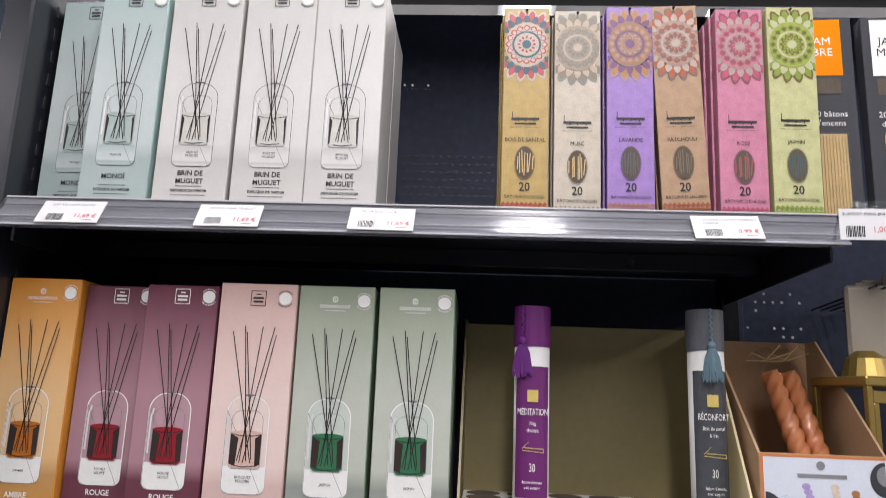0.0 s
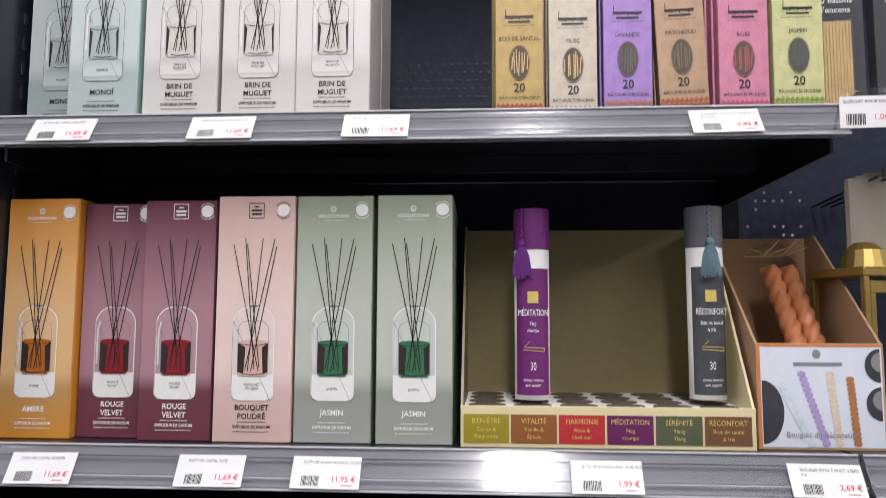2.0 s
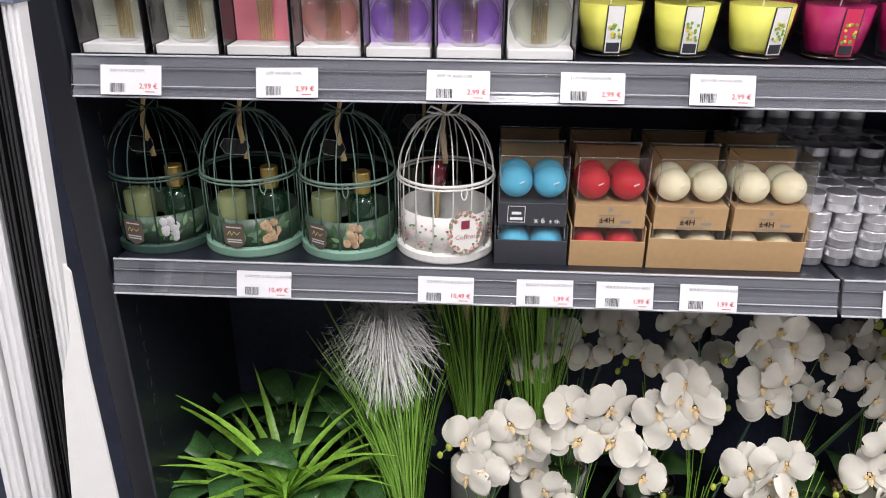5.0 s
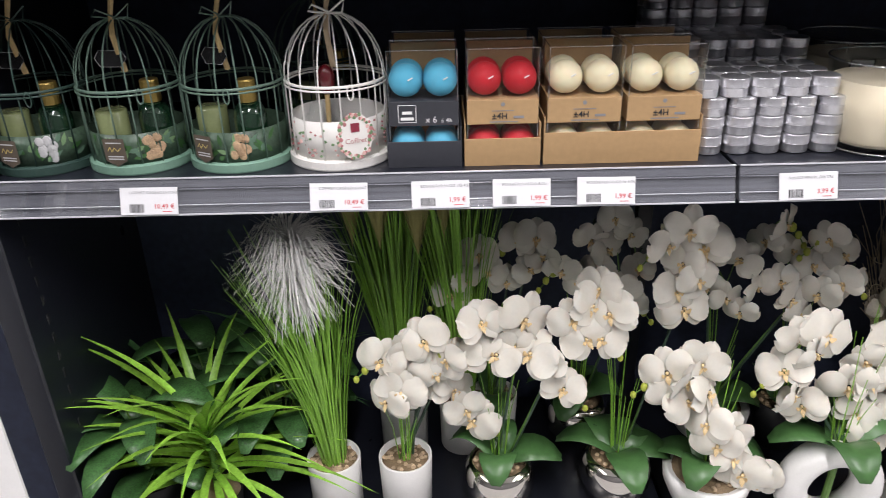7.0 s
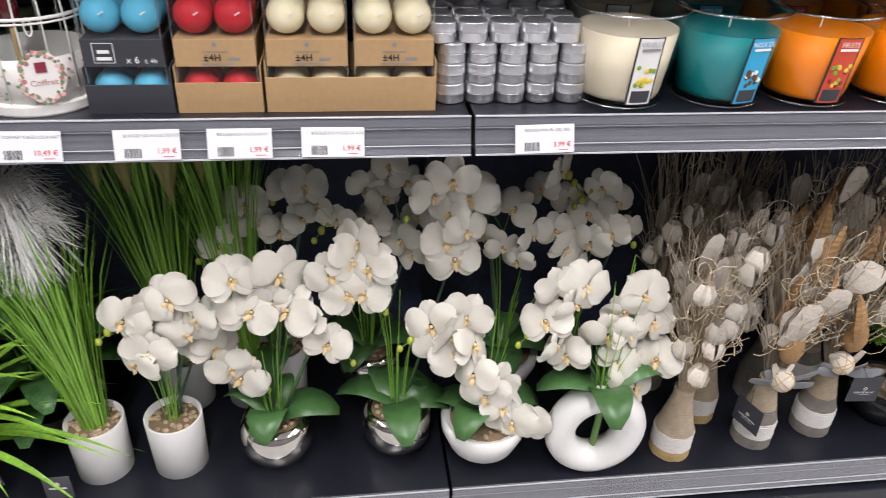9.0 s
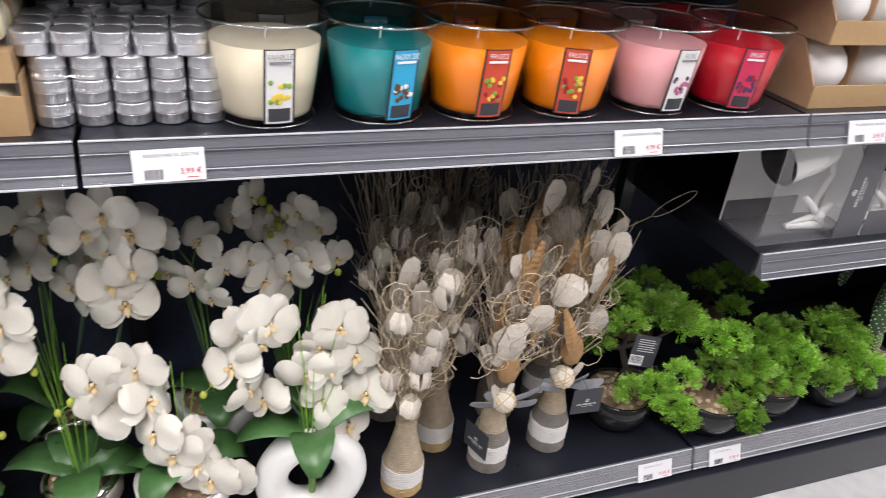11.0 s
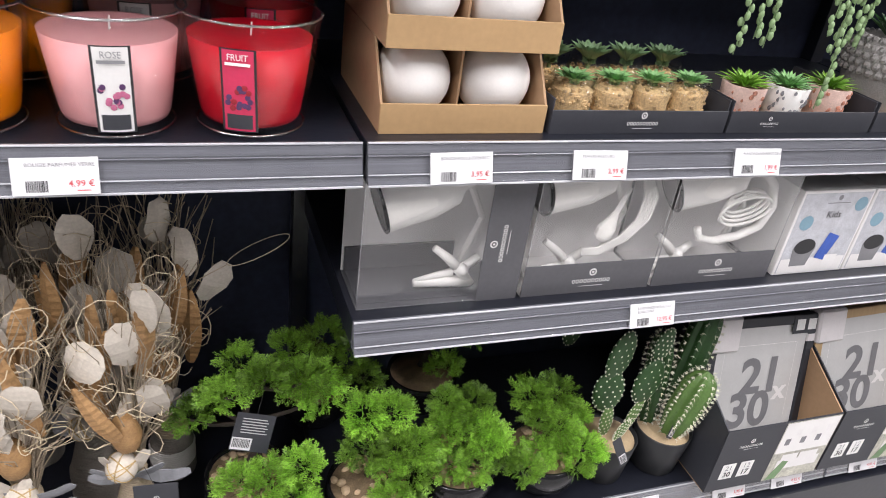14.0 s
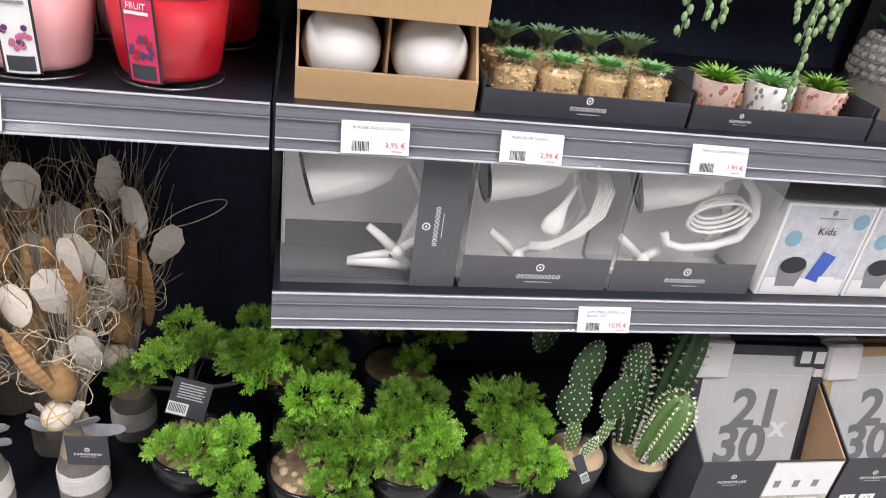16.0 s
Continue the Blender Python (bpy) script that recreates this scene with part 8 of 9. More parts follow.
        for k in range(7):
            paddle((rng.uniform(-.05, .04), rng.uniform(-.04, .02), rng.uniform(0.22, 0.36)), rng.uniform(-.4, .3), rng.uniform(.11, .17), rng.uniform(.022, .034), M_DRY_TAN, "ribbed_tan_leaf")
        for k in range(6):
            paddle((0.01 * math.cos(k), -0.02, H + 0.004), (-1.3, -0.85, -0.4, 0.5, 0.95, 1.35)[k] + rng.uniform(-.2, .2), rng.uniform(.05, .08), .020, M_DRY_GREY if k in (0, 1, 4, 5) else M_DRY_PETAL, "grey_petal")
        part("seed_pod", Shape().lathe([(0.002, 0), (0.016, 0.014), (0.021, 0.035), (0.016, 0.058), (0.010, 0.068), (0.001, 0.060)], 12).move(pose(0.0, -0.025, 0.205, 4, rng.uniform(-8, 8))), M_DRY_TAN, ob, "brown seed pod", True)
        bs = Shape().ball((0, 0, 0), 0.0215, 16, 12)
        bp = part("woven_ball", bs, M_DRY_PETAL, ob, "cream woven ball", True)
        bp.matrix_local = pose(-0.002 if style == "left" else -0.012, -0.032, 0.172 if style == "left" else 0.185)
        for q in range(5):
            nrm = Vector((rng.uniform(-1, 1), rng.uniform(-1, 1), rng.uniform(-1, 1))).normalized()
            u = nrm.orthogonal().normalized()
            w = nrm.cross(u)
            ring = [tuple((u * math.cos(t) + w * math.sin(t)) * 0.0217) for t in [k * math.pi / 10 for k in range(21)]]
            part("woven_strand", Shape().tube(ring, 0.0010, 4), M_ROPE_STRAW, bp)
    return ob


BEIGE = [(0.10, M_ROPE_STRAW), (0.04, M_ROPE_STRAW), (0.24, M_ROPE_WHITE), (0.62, M_ROPE_BEIGE)]
STRIPE = [(0.16, M_ROPE_GREY), (0.24, M_ROPE_WHITE), (0.18, M_ROPE_GREY), (0.42, M_ROPE_BEIGE)]
rope_bottle(1.421, 0.062, BEIGE, 31, "tulip", 0.46, "beige rope-wrapped bottle with pale wooden blossoms and dried stems")
rope_bottle(1.508, 0.150, BEIGE, 32, "tulip", 0.50, "beige rope-wrapped bottle with pale wooden blossoms and dried stems")
rope_bottle(1.590, 0.076, STRIPE, 33, "left", 0.48, "grey and white rope-wrapped bottle with dried leaves and pods")
rope_bottle(1.722, 0.096, STRIPE, 34, "right", 0.50, "grey and white rope-wrapped bottle with dried leaves and pods")
rope_bottle(1.655, 0.200, [(0.5, M_ROPE_GREY), (0.5, M_ROPE_GREY)], 35, "left", 0.54, "grey rope-wrapped bottle with dried leaves, further back")
rope_bottle(1.440, 0.250, [(0.5, M_ROPE_GREY), (0.5, M_ROPE_BEIGE)], 36, "tulip", 0.56, "grey rope-wrapped bottle with dried stems, further back")
rope_bottle(1.560, 0.300, [(0.5, M_ROPE_GREY), (0.5, M_ROPE_BEIGE)], 37, "tulip", 0.58, "grey rope-wrapped bottle with dried stems, further back")
back_bunch = rope_bottle(1.770, 0.230, STRIPE, 38, "right", 0.55, "grey and white rope-wrapped bottle with dried leaves and pods")
part("wire_loop", Shape().tube([(-0.02, -0.04, 0.36), (0.04, -0.08, 0.42)] + [(0.129 - 0.040 * math.cos(q * math.pi / 12) + 0.005 * math.sin(q * math.pi / 12), -0.11, 0.487 - 0.020 * math.cos(q * math.pi / 12) - 0.010 * math.sin(q * math.pi / 12)) for q in range(25)], 0.0006, 5), M_DRY_STEM, back_bunch, "thin bent wire loop")
for bx, by, bz, ty, sticker in ((1.752, 0.036, 0.116, -4, False), (1.548, 0.046, 0.060, -70, True)):
    tg = thing("swing_tag", (bx, by, Z6 + bz), "dark grey swing tag on thread, hung on a rope bottle", "tag", "tags on the bottles", turn=ty)
    part("card", Shape().box(-0.029, 0.029, -0.0006, 0.0006, 0.0, 0.056, 0.0003), M_DARK_CARD, tg)
    dot_logo(tg, 0, -0.0012, 0.022, 0.036, M_WHITE_INK)
    part("thread", Shape().tube([(0, 0, 0.048), (-0.008, 0.008, 0.066), (-0.014, 0.016, 0.074)], 0.0005, 4), M_INK, tg)


# ---- conifer bonsai ----
def foliage_mesh(seed, r=0.046, n=105):
    """A clump of flat cedar-like sprays: each a bent twig that forks into stubby tips."""
    rng = random.Random(seed)
    s = Shape()
    for k in range(n):
        a, el = rng.random() * 6.28, math.asin(rng.uniform(-0.35, 1.0))
        d = Vector((math.cos(a) * math.cos(el), math.sin(a) * math.cos(el), math.sin(el) * 0.85))
        base = d * r * rng.uniform(0.25, 0.62)
        axis = (d + Vector((rng.uniform(-.45, .45), rng.uniform(-.45, .45), rng.uniform(-.1, .5)))).normalized()
        side = axis.cross(Vector((rng.uniform(-1, 1), rng.uniform(-1, 1), rng.uniform(-1, 1)))).normalized()
        up = axis.cross(side)
        ln = r * rng.uniform(0.38, 0.56)
        s.strap([base, base + axis * ln * 0.5 + up * 0.001, base + axis * ln], [0.0016, 0.0014, 0.0012], side, 0.25)
        for q in range(5):
            p = base + axis * ln * (0.25 + 0.19 * q)
            for sg in (-1, 1):
                dd = (axis * 0.8 + side * sg * rng.uniform(0.7, 1.1) + up * rng.uniform(-.3, .3)).normalized()
                l2 = ln * (0.42 - 0.05 * q) * rng.uniform(0.8, 1.2)
                e = p + dd * l2
                w = dd.cross(up).normalized() * 0.0009
                s.add([p - w * 0.7, p + w * 0.7, e + w, e - w], [(0, 1, 2, 3)])
                for f in (-1, 1):
                    d3 = (dd + side * f * 0.55 + up * rng.uniform(-.5, .5)).normalized()
                    b3 = p + dd * l2 * rng.uniform(0.45, 0.8)
                    e3 = b3 + d3 * l2 * 0.55
                    s.add([b3 - w * 0.7, b3 + w * 0.7, e3 + w * 0.9, e3 - w * 0.9], [(0, 1, 2, 3)])
    return s.mesh("foliage", M_CONIFER)


FOLIAGE = [foliage_mesh(60 + k) for k in range(3)]


def bonsai(x, y, clumps, seed, back=False):
    rng = random.Random(seed)
    ob = thing("bonsai_conifer", (x, y, Z6), "bright green artificial conifer bonsai with pebbles in a black pot", "artificial plant", "conifer bonsai")
    part("pot", Shape().lathe([(0.040, 0), (0.044, 0.002), (0.064, 0.030), (0.070, 0.055), (0.068, 0.078), (0.064, 0.080), (0.062, 0.072), (0.001, 0.070)], 36), M_BLACK_POT, ob, smooth=True)
    part("soil", Shape().lathe([(0.0615, 0.0722), (0.04, 0.080), (0.001, 0.083)], 22), M_SOIL, ob)
    if not back:
        for k in range(46):
            a, rr = rng.random() * 6.28, 0.056 * rng.random() ** 0.5
            zz = 0.0835 - 0.009 * (rr / 0.056) ** 2
            p = part("pebble", PEBBLES[k % 3], None, ob)
            p.matrix_local = pose(rr * math.cos(a), rr * math.sin(a), zz, rng.uniform(-30, 30), rng.uniform(-30, 30), rng.uniform(0, 360)) @ Matrix.Scale(rng.uniform(0.7, 1.3), 4)
    mean = sum((Vector(c) for c in clumps), Vector()) / len(clumps)
    top = max(c[2] for c in clumps)
    trunk = [Vector((0, 0.01, 0.075)), Vector((0.014, 0.012, 0.12)), Vector((-0.006, 0.015, 0.17)), Vector((0.004, 0.01, top - Z6 - 0.03))]
    part("trunk", Shape().tube(trunk, 0.009, 8, 0.004), M_TRUNK, ob, smooth=True)
    for cx, cy, cz in clumps:
        c = Vector((cx - x, cy - y, cz - Z6))
        near = min(trunk, key=lambda t: abs(t.z + 0.02 - c.z))
        part("branch", Shape().tube([near, near.lerp(c, 0.6) + Vector((0, 0, -0.008)), c], 0.004, 6, 0.002), M_TRUNK, ob)
        f = part("foliage", FOLIAGE[rng.randrange(3)], None, ob)
        sc = rng.uniform(0.74, 0.92)
        f.matrix_local = Matrix.Translation(c) @ pose(0, 0, 0, rng.uniform(-20, 25), rng.uniform(-20, 20), rng.uniform(0, 360)) @ Matrix.Scale(sc, 4)
    return ob


PEBBLES = []
for k in range(3):
    ps = Shape().ball((0, 0, 0), 0.0072, 8, 5, (1.2 - 0.2 * k, 0.9 + 0.1 * k, 0.65))
    PEBBLES.append(ps.mesh("pebble", M_PEBBLE, True))
bonsai(1.884, 0.118, [(1.800, 0.11, 0.373), (1.850, 0.10, 0.414), (1.875, 0.15, 0.434), (1.907, 0.11, 0.431), (1.960, 0.11, 0.416), (1.992, 0.11, 0.386), (1.835, 0.14, 0.378), (1.940, 0.15, 0.388), (1.980, 0.15, 0.388),
                      (1.862, 0.050, 0.290), (1.906, 0.045, 0.296), (1.952, 0.040, 0.318), (1.942, 0.030, 0.262), (1.962, 0.015, 0.232)], 71)
bonsai(2.066, 0.062, [(2.055, 0.09, 0.353), (2.100, 0.09, 0.353), (2.050, 0.06, 0.313), (2.100, 0.055, 0.306), (2.085, 0.035, 0.285), (2.128, 0.04, 0.262), (2.092, 0.015, 0.240), (2.125, 0.01, 0.205), (2.135, 0.05, 0.310), (2.098, 0.02, 0.196)], 72)
bonsai(2.221, 0.076, [(2.196, 0.10, 0.344), (2.246, 0.10, 0.340), (2.220, 0.085, 0.318), (2.190, 0.075, 0.316), (2.254, 0.07, 0.310), (2.261, 0.05, 0.290), (2.193, 0.045, 0.262), (2.235, 0.04, 0.255), (2.285, 0.03, 0.265), (2.318, 0.02, 0.258)], 73)
bonsai(2.385, 0.074, [(2.354, 0.10, 0.336), (2.402, 0.10, 0.331), (2.360, 0.075, 0.308), (2.424, 0.075, 0.306), (2.392, 0.055, 0.296), (2.353, 0.045, 0.255), (2.397, 0.04, 0.255), (2.438, 0.03, 0.262), (2.425, 0.03, 0.232)], 74)
bonsai(2.02, 0.31, [(1.97, 0.29, 0.34), (2.03, 0.29, 0.355), (2.08, 0.28, 0.33), (2.03, 0.25, 0.29), (2.1, 0.26, 0.28)], 75, True)
bonsai(2.23, 0.31, [(2.19, 0.29, 0.34), (2.25, 0.29, 0.355), (2.30, 0.28, 0.33), (2.25, 0.25, 0.29)], 76, True)
tg = thing("swing_tag", (1.928, 0.028, Z6 + 0.155), "dark grey swing tag with a barcode sticker, hung in the bonsai", "tag", turn=-12)
tg.matrix_world = pose(1.878, 0.072, Z6 + 0.172, -14, 14, -6)
part("card", Shape().box(-0.028, 0.028, -0.0006, 0.0006, 0.0, 0.062, 0.0003), M_DARK_CARD, tg)
part("barcode_sticker", Shape().rect(-0.027, 0.002, 0.002, 0.022, -0.0010), M_CARD, tg)
bb = Shape()
for k in range(11):
    bb.rect(-0.025 + k * 0.0023, -0.0238 + k * 0.0023, 0.006, 0.020, -0.0014)
part("barcode", bb, M_INK, tg)
tx = Shape()
for k in range(6):
    tx.rect(-0.018, 0.020 - 0.003 * (k % 2), 0.030 + k * 0.0045, 0.0316 + k * 0.0045, -0.0010)
part("small_print", tx, M_PALE_INK, tg)
part("thread", Shape().tube([(0, 0, 0.060), (0.004, 0.02, 0.10)], 0.0005, 4), M_INK, tg)


# ---- cacti ----
def cactus_pot(x, y, label):
    ob = thing("potted_cactus", (x, y, Z6), label, "artificial plant", "potted cacti")
    part("pot", Shape().lathe([(0.040, 0), (0.042, 0.002), (0.053, 0.088), (0.051, 0.090), (0.049, 0.082), (0.001, 0.080)], 32), M_MATT_POT, ob, smooth=True)
    part("sand", Shape().lathe([(0.0485, 0.082), (0.03, 0.087), (0.001, 0.088)], 22), M_SAND, ob)
    return ob


def pad(parent, c, h, w, lean, turn, mat):
    s = Shape().ball((0, 0, h / 2), h / 2, 18, 14, (w / h, 0.32 * w / h, 1))
    p = part("pad", s, mat, parent, smooth=True)
    p.matrix_local = pose(c[0], c[1], c[2], 0, lean, turn)
    sp = Shape()
    for i in range(8):
        for j in range(4):
            u, v = (i - 3.5) / 4.0, (j - 1.5) / 2.0
            v += 0.2 * (i % 2) - 0.1
            if u * u + v * v > 0.92:
                continue
            yy = -0.16 * w * math.sqrt(max(0, 1 - u * u - v * v))
            for sg in (1, -1):
                sp.ball((v * w / 2, sg * yy * 1.02, h / 2 + u * h / 2), 0.0019, 5, 3, (1, 0.5, 1))
    for k in range(22):
        t = 2 * math.pi * k / 22
        sp.ball((w / 2 * 1.01 * math.cos(t), 0, h / 2 + h / 2 * 1.01 * math.sin(t)), 0.0018, 5, 3)
    tagged(part("spine_down", sp, M_SPINE, p, "white spine tufts"), kind="stuff")
    return p


c1 = cactus_pot(2.512, 0.072, "prickly-pear artificial cactus with white dots in a black pot")
for args in [((-0.010, 0.0, 0.085), 0.075, 0.030, -8, 10, M_CACTUS_TIP), ((-0.024, 0.002, 0.145), 0.090, 0.056, -4, -10, M_CACTUS), ((-0.026, 0.004, 0.215), 0.100, 0.060, 6, 14, M_CACTUS), ((0.026, -0.004, 0.088), 0.085, 0.022, 14, 0, M_CACTUS_TIP),
             ((0.046, 0.0, 0.155), 0.095, 0.070, 4, 12, M_CACTUS), ((0.058, 0.01, 0.235), 0.075, 0.036, 10, 0, M_CACTUS), ((0.000, -0.018, 0.088), 0.050, 0.020, 24, 0, M_CACTUS_TIP), ((0.010, 0.05, 0.16), 0.10, 0.05, 0, 30, M_CACTUS),
             ((-0.06, 0.10, 0.22), 0.10, 0.06, 0, 20, M_CACTUS)]:
    pad(c1, *args)
c2 = cactus_pot(2.628, 0.068, "ribbed column artificial cactus with white spines in a black pot")


def column(parent, base, h, r, lean, lean_y, mat):
    s, n, m = Shape(), 40, 14
    for j in range(m + 1):
        t = j / m
        rr = r * (0.62 + 0.38 * math.sin(min(1, t * 2.2) * math.pi / 2)) * math.sqrt(max(0.0004, 1 - max(0, (t - 0.72) / 0.28) ** 2))
        for i in range(n):
            a = 2 * math.pi * i / n
            q = rr * (1 + 0.17 * math.cos(8 * a))
            s.v.append((q * math.cos(a), q * math.sin(a), h * t))
    for j in range(m):
        for i in range(n):
            k = (i + 1) % n
            s.f.append((j * n + i, j * n + k, (j + 1) * n + k, (j + 1) * n + i))
    p = part("column", s, mat, parent, smooth=True)
    p.matrix_local = pose(*base, lean_y, lean, 0)
    sp = Shape()
    rng = random.Random(3)
    for j in range(16):
        t = (j + 0.5) / 16
        rr = r * 1.17 * (0.62 + 0.38 * math.sin(min(1, t * 2.2) * math.pi / 2)) * math.sqrt(max(0.0004, 1 - max(0, (t - 0.72) / 0.28) ** 2))
        for i in range(8):
            a = 2 * math.pi * i / 8
            c = Vector((rr * math.cos(a), rr * math.sin(a), h * t))
            for k in range(9):
                d = Vector((math.cos(a) + rng.uniform(-.8, .8), math.sin(a) + rng.uniform(-.8, .8), rng.uniform(-.7, .7))).normalized() * 0.0085
                w = d.orthogonal().normalized() * 0.0006
                sp.add([c - w, c + w, c + d], [(0, 1, 2)])
    tagged(part("spine_fuzz", sp, M_SPINE, p, "fine white spines"), kind="stuff")


column(c2, (0.004, -0.012, 0.083), 0.155, 0.026, 9, 5, M_CACTUS_TIP)
column(c2, (0.020, 0.022, 0.083), 0.260, 0.024, 8, -4, M_CACTUS)
column(c2, (-0.020, 0.026, 0.083), 0.200, 0.020, -4, -4, M_CACTUS)
for bx, by, bz, ry in ((2.512, 0.010, 0.075, -24), (2.612, 0.032, 0.095, 34)):
    tg = thing("swing_tag", (bx, by, Z6 + bz), "narrow black swing tag with a barcode, on a cactus pot", "tag", "tags on the cacti")
    tg.matrix_world = pose(bx, by, Z6 + bz, -12, ry, 10)
    part("card", Shape().box(-0.009, 0.009, -0.0006, 0.0006, 0.0, 0.062, 0.0003), M_DARK_CARD, tg)
    part("barcode_sticker", Shape().rect(-0.007, 0.007, 0.004, 0.024, -0.0010), M_CARD, tg)
    b4 = Shape()
    for k in range(8):
        b4.rect(-0.006, 0.006, 0.006 + k * 0.002, 0.0071 + k * 0.002, -0.0014)
    part("barcode", b4, M_INK, tg)

# ---- photo frame boxes ----
M_MAT = material("frame_insert_paper", (0.58, 0.58, 0.57), 0.35, vary=0.05, coat=0.6)
M_FOAM = material("white_corner_foam", (0.72, 0.69, 0.69), 0.7, vary=0.05)
M_GREY_NUM = material("grey_number_print", (0.20, 0.20, 0.21), 0.45, vary=0.1)
M_ROOM_PRINT = material("room_photo_print", (0.46, 0.45, 0.38), 0.45, vary=0.5, scale=25)
for i, x0 in enumerate((2.678, 2.946, 3.214)):
    w, d = 0.262, 0.185
    ob = thing("frame_display_box", (x0 + w / 2, -0.028, Z6 + 0.0035), "charcoal cardboard display box of photo frames with printed front", "display box", "photo frame boxes")
    part("front_wall", Shape().box(-w / 2, w / 2, 0, 0.003, 0, 0.152, 0.0005), M_DARK_CARD, ob)
    part("back_wall", Shape().box(-w / 2, w / 2, d, d + 0.003, 0, 0.235, 0.0005), M_DARK_CARD, ob)
    part("floor", Shape().box(-w / 2, w / 2, 0.0032, d - 0.0002, 0, 0.002, 0.0004), M_KRAFT_IN, ob)
    for s in (-w / 2, w / 2 - 0.003):
        prof = [(0.0032, 0.0022), (d - 0.0002, 0.0022), (d - 0.0002, 0.235), (d - 0.03, 0.235), (0.0032, 0.152)]
        part("side_wall", Shape().add([(s + dx, y, z) for dx in (0, 0.003) for y, z in prof], [(4, 3, 2, 1, 0), (5, 6, 7, 8, 9)] + [(k, (k + 1) % 5, (k + 1) % 5 + 5, k + 5) for k in range(5)]), M_DARK_CARD if s < 0 else M_KRAFT_IN, ob)
    part("room_print", Shape().rect(0.0, w / 2 - 0.002, 0.002, 0.150, -0.0006), M_ROOM_PRINT, ob, "printed living-room picture")
    part("wall_print", Shape().rect(0.002, w / 2 - 0.004, 0.072, 0.148, -0.0009), M_WHITE_CARD, ob)
    for q in range(6):
        fx, fz = 0.020 + 0.018 * q, 0.092 + 0.022 * (q % 2)
        part("picture_print", Shape().rect(fx - 0.006, fx + 0.006, fz, fz + 0.016, -0.0012), (M_GREY_INK, M_PALE_CARD)[q % 2], ob)
    part("sofa_print", Shape().rect(0.018, 0.118, 0.028, 0.052, -0.0012).rect(0.024, 0.062, 0.052, 0.066, -0.0012).rect(0.066, 0.110, 0.052, 0.066, -0.0012), M_PALE_CARD, ob)
    part("throw_print", Shape().flat([(0.006, 0.004), (0.030, 0.004), (0.046, 0.046), (0.030, 0.050)], -0.0014), M_SUCC_DARK, ob)
    dot_logo(ob, -0.066, -0.0008, 0.108, 0.050, M_WHITE_INK)
    for fx, big, small in ((-0.096, "21", "30"), (-0.056, "12", "17")):
        part("format_print", Shape().rect(fx - 0.015, fx + 0.015, 0.030, 0.068, -0.0008), M_WHITE_INK, ob)
        words(big, 0.017, M_GREY_INK, ob, fx, -0.0012, 0.057, name="format_number")
        words(small, 0.017, M_INK, ob, fx, -0.0012, 0.041, name="format_number", bold=0.0004)
    for k in range(3):
        fr = thing("photo_frame", (x0 + w / 2, 0.012, Z6), "photo frame with grey paper insert, standing in the display box", "photo frame", "photo frames in boxes")
        fr.matrix_world = pose(x0 + w / 2 + 0.003 + 0.002 * k, 0.030 + 0.022 * k, Z6 + 0.0030, -15, 1.5 if i == 0 else -2, 0)
        FW, FH, B = 0.250, 0.296, 0.019
        fm = M_DARK_CARD if i == 0 else M_WOOD
        for a in ((-FW / 2, FW / 2, 0, B), (-FW / 2, FW / 2, FH - B, FH)):
            part("frame_bar", Shape().box(a[0], a[1], 0, 0.016, a[2], a[3], 0.001), fm, fr)
        for a in (-FW / 2, FW / 2 - B):
            part("frame_bar", Shape().box(a, a + B, 0, 0.016, B + 0.0002, FH - B - 0.0002, 0.001), fm, fr)
        part("insert", Shape().box(-FW / 2 + B + 0.0002, FW / 2 - B - 0.0002, 0.004, 0.012, B + 0.0002, FH - B - 0.0002, 0.0005), M_MAT, fr, "pale grey paper insert")
        if k == 0:
            words("21", 0.100, M_GREY_NUM, fr, 0.012, 0.0032, 0.172, name="size_number", bold=0.003)
            words("30", 0.100, M_GREY_NUM, fr, -0.006, 0.0034, 0.102, name="size_number", bold=0.003)
            words("x", 0.055, M_PALE_CARD, fr, 0.062, 0.0026, 0.140, name="size_number", bold=0.002)
            part("insert_line", Shape().line([(-0.085, 0.240), (0.085, 0.240)], 0.001, 0.0034).line([(-0.085, 0.240), (-0.085, 0.08)], 0.0006, 0.0034).line([(0.085, 0.240), (0.085, 0.08)], 0.0006, 0.0034), M_PALE_CARD, fr)
            stc = part("format_sticker", Shape().box(-0.032, 0.032, -0.0012, -0.0004, -0.018, 0.018, 0.0003), M_DARK_CARD, fr)
            stc.matrix_local = pose(FW / 2 - 0.030, 0, FH - 0.020)
            part("sticker_print", Shape().rect(-0.024, -0.004, -0.011, 0.011, -0.0016).rect(0.004, 0.024, -0.011, 0.011, -0.0016), M_WHITE_INK, stc)
        part("corner_foam", Shape().box(-FW / 2 - 0.006, -FW / 2 + 0.060, -0.010, 0.024, FH - 0.060, FH + 0.008, 0.004), M_FOAM, fr, "white protective corner")
        part("corner_foam", Shape().box(FW / 2 - 0.020, FW / 2 + 0.006, -0.0005, 0.021, FH - 0.058, FH - 0.040, 0.002), M_FOAM, fr, "white protective corner")
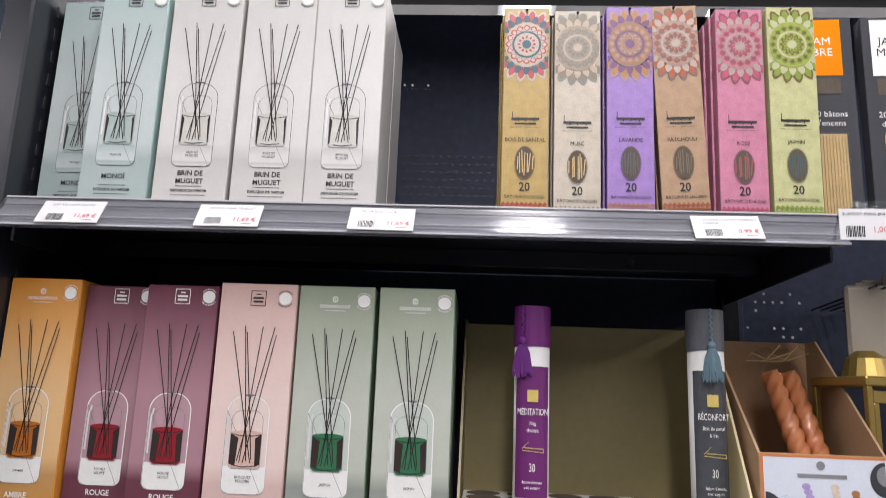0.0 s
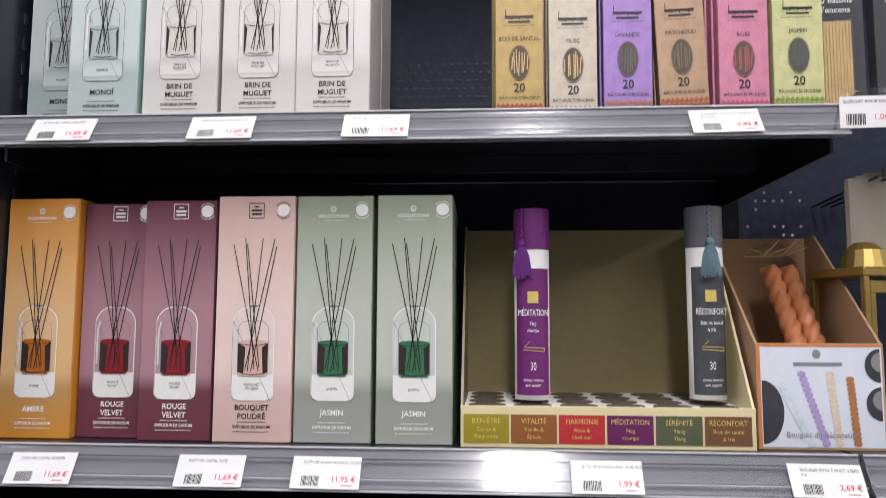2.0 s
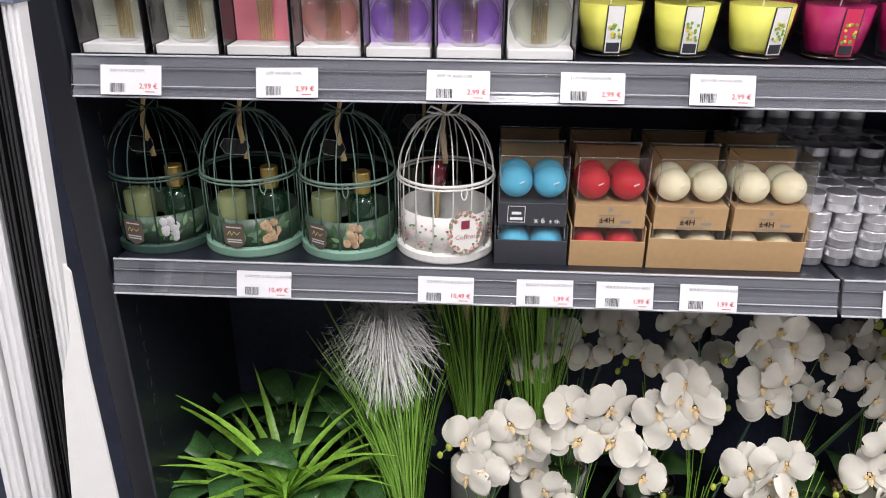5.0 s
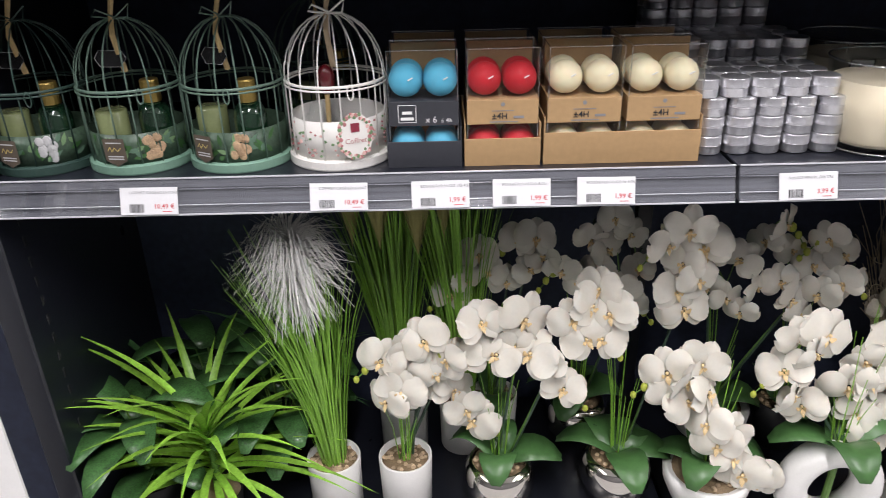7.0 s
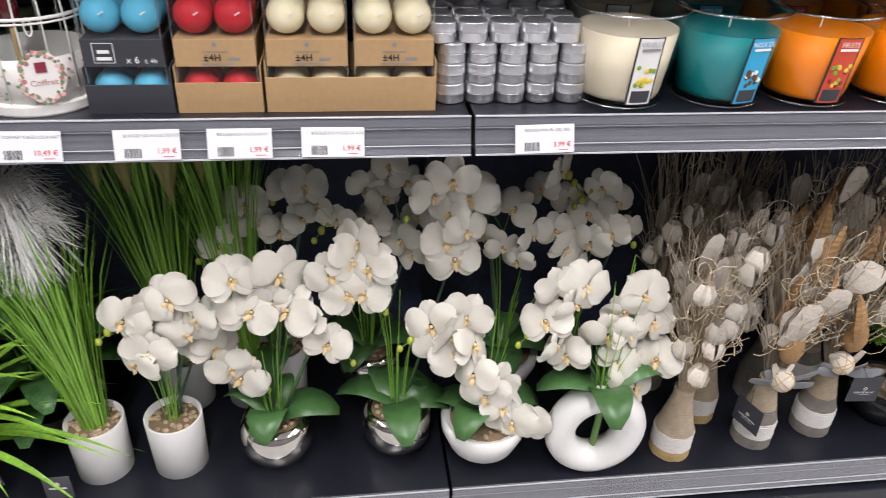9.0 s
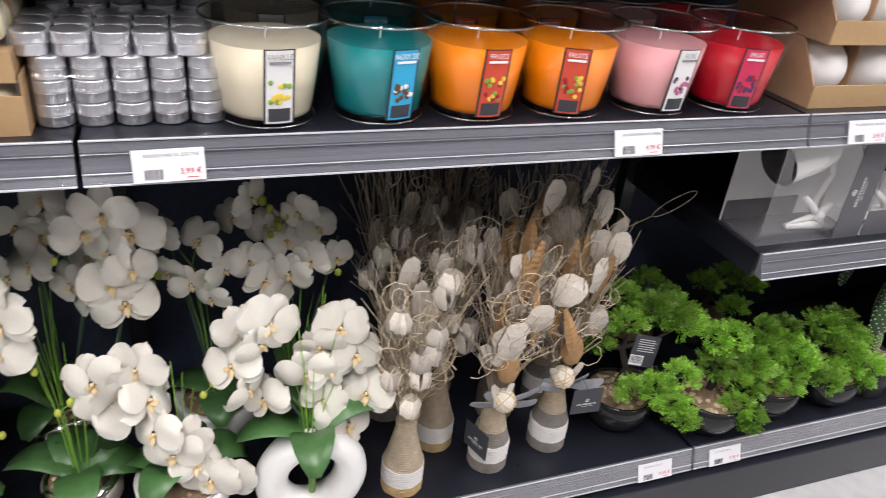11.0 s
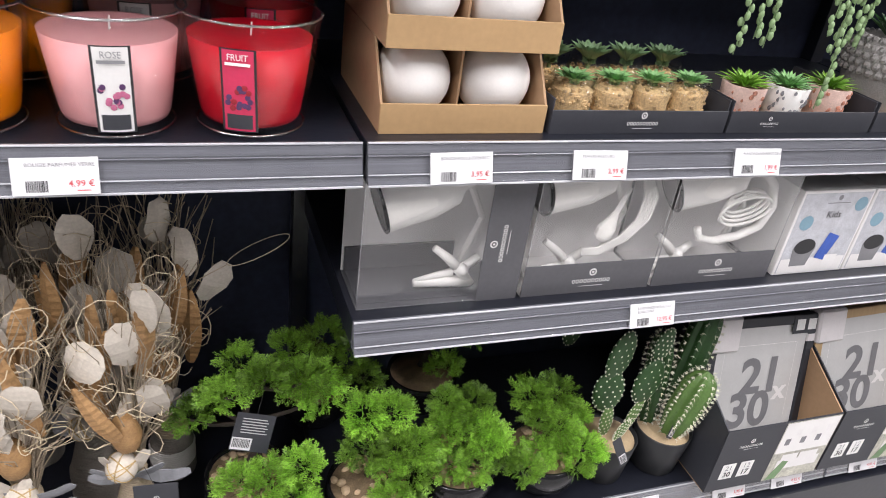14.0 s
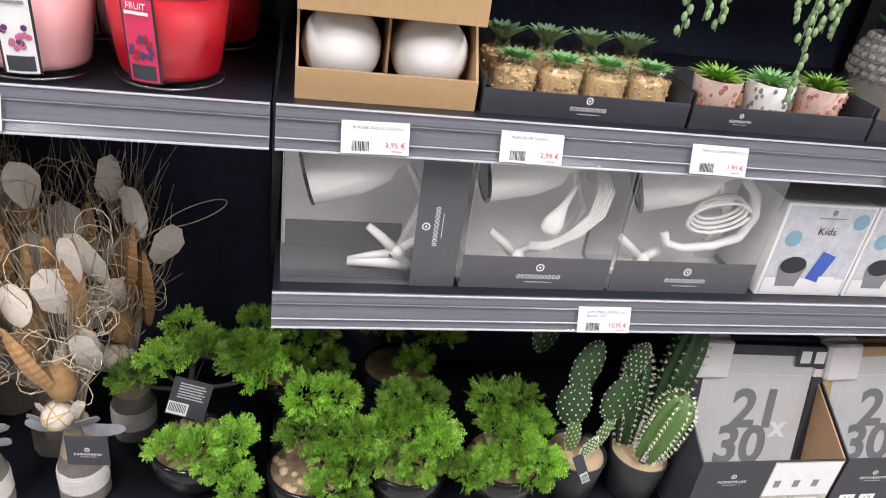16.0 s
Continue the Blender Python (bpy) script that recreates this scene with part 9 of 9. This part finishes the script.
# ---- mouldings at the gondola's end ----
for k, (dx, wd, mt, top, tone) in enumerate([(0.0, 0.017, M_WHITE_TRIM, 1.335, "white"), (-0.017, 0.013, M_BLACK_PLASTIC, 1.34, "black"), (-0.033, 0.013, M_BLACK_PLASTIC, 1.338, "black"), (-0.064, 0.028, M_WHITE_TRIM, 1.33, "white"), (-0.098, 0.028, M_WHITE_TRIM, 1.335, "white")]):
    mo = thing("picture_moulding", (0, 0, 0), f"tall {tone} ribbed moulding leaning on the gondola's end", "moulding", "mouldings in the end rack")
    mo.matrix_world = pose(-0.055 + dx, -0.160 - 0.003 * k, 0, 0, 4.3, 0)
    part("bar", Shape().box(0, wd, 0, 0.022, 0, top, 0.002), mt, mo)
    for q0, q1, dy in ((0.20, 0.38, 0.0025), (0.58, 0.80, 0.004)):
        part("ridge", Shape().box(wd * q0, wd * q1, -dy, -0.0001, 0, top, 0.001), mt, mo)
    part("sleeve", Shape().box(-0.0012, wd + 0.0014, -0.007, 0.025, top - 0.125 - 0.01 * (k % 2), top + 0.004, 0.001), M_BLUE_FILM, mo, "blue-grey plastic end sleeve")
bp = thing("cardboard_panel", (0.0, -0.194, 0), "cream cardboard sheet with a cut edge, leaning by the gondola", "cardboard")
prof = [(-0.06, 0.0), (0.058, 0.0), (0.060, 0.60), (0.061, 0.80), (0.066, 0.925), (0.060, 0.935), (0.056, 0.90), (0.048, 0.84), (0.026, 0.78), (0.008, 0.66), (-0.03, 0.40)]
NP = len(prof)
part("sheet", Shape().add([(x, y, z) for y in (0, 0.004) for x, z in prof], [tuple(range(NP)), tuple(reversed(range(NP, 2 * NP)))] + [(i, i + NP, (i + 1) % NP + NP, (i + 1) % NP) for i in range(NP)]), M_WHITE_CARD, bp)

# ---- floor tiles ----
TILE = 0.6
tile_me = Shape().box(0.0008, TILE - 0.0008, 0.0008, TILE - 0.0008, -0.0015, 0.0, 0.0006).mesh("floor_tile", M_FLOOR)
floor_ob = bpy.data.objects["floor"]
for i in range(-7, 13):
    for j in range(-6, 7):
        t = new("floor_tile", tile_me)
        t.location = (0.33 + i * TILE, -0.18 + j * TILE - TILE, 0)
        t.parent = floor_ob
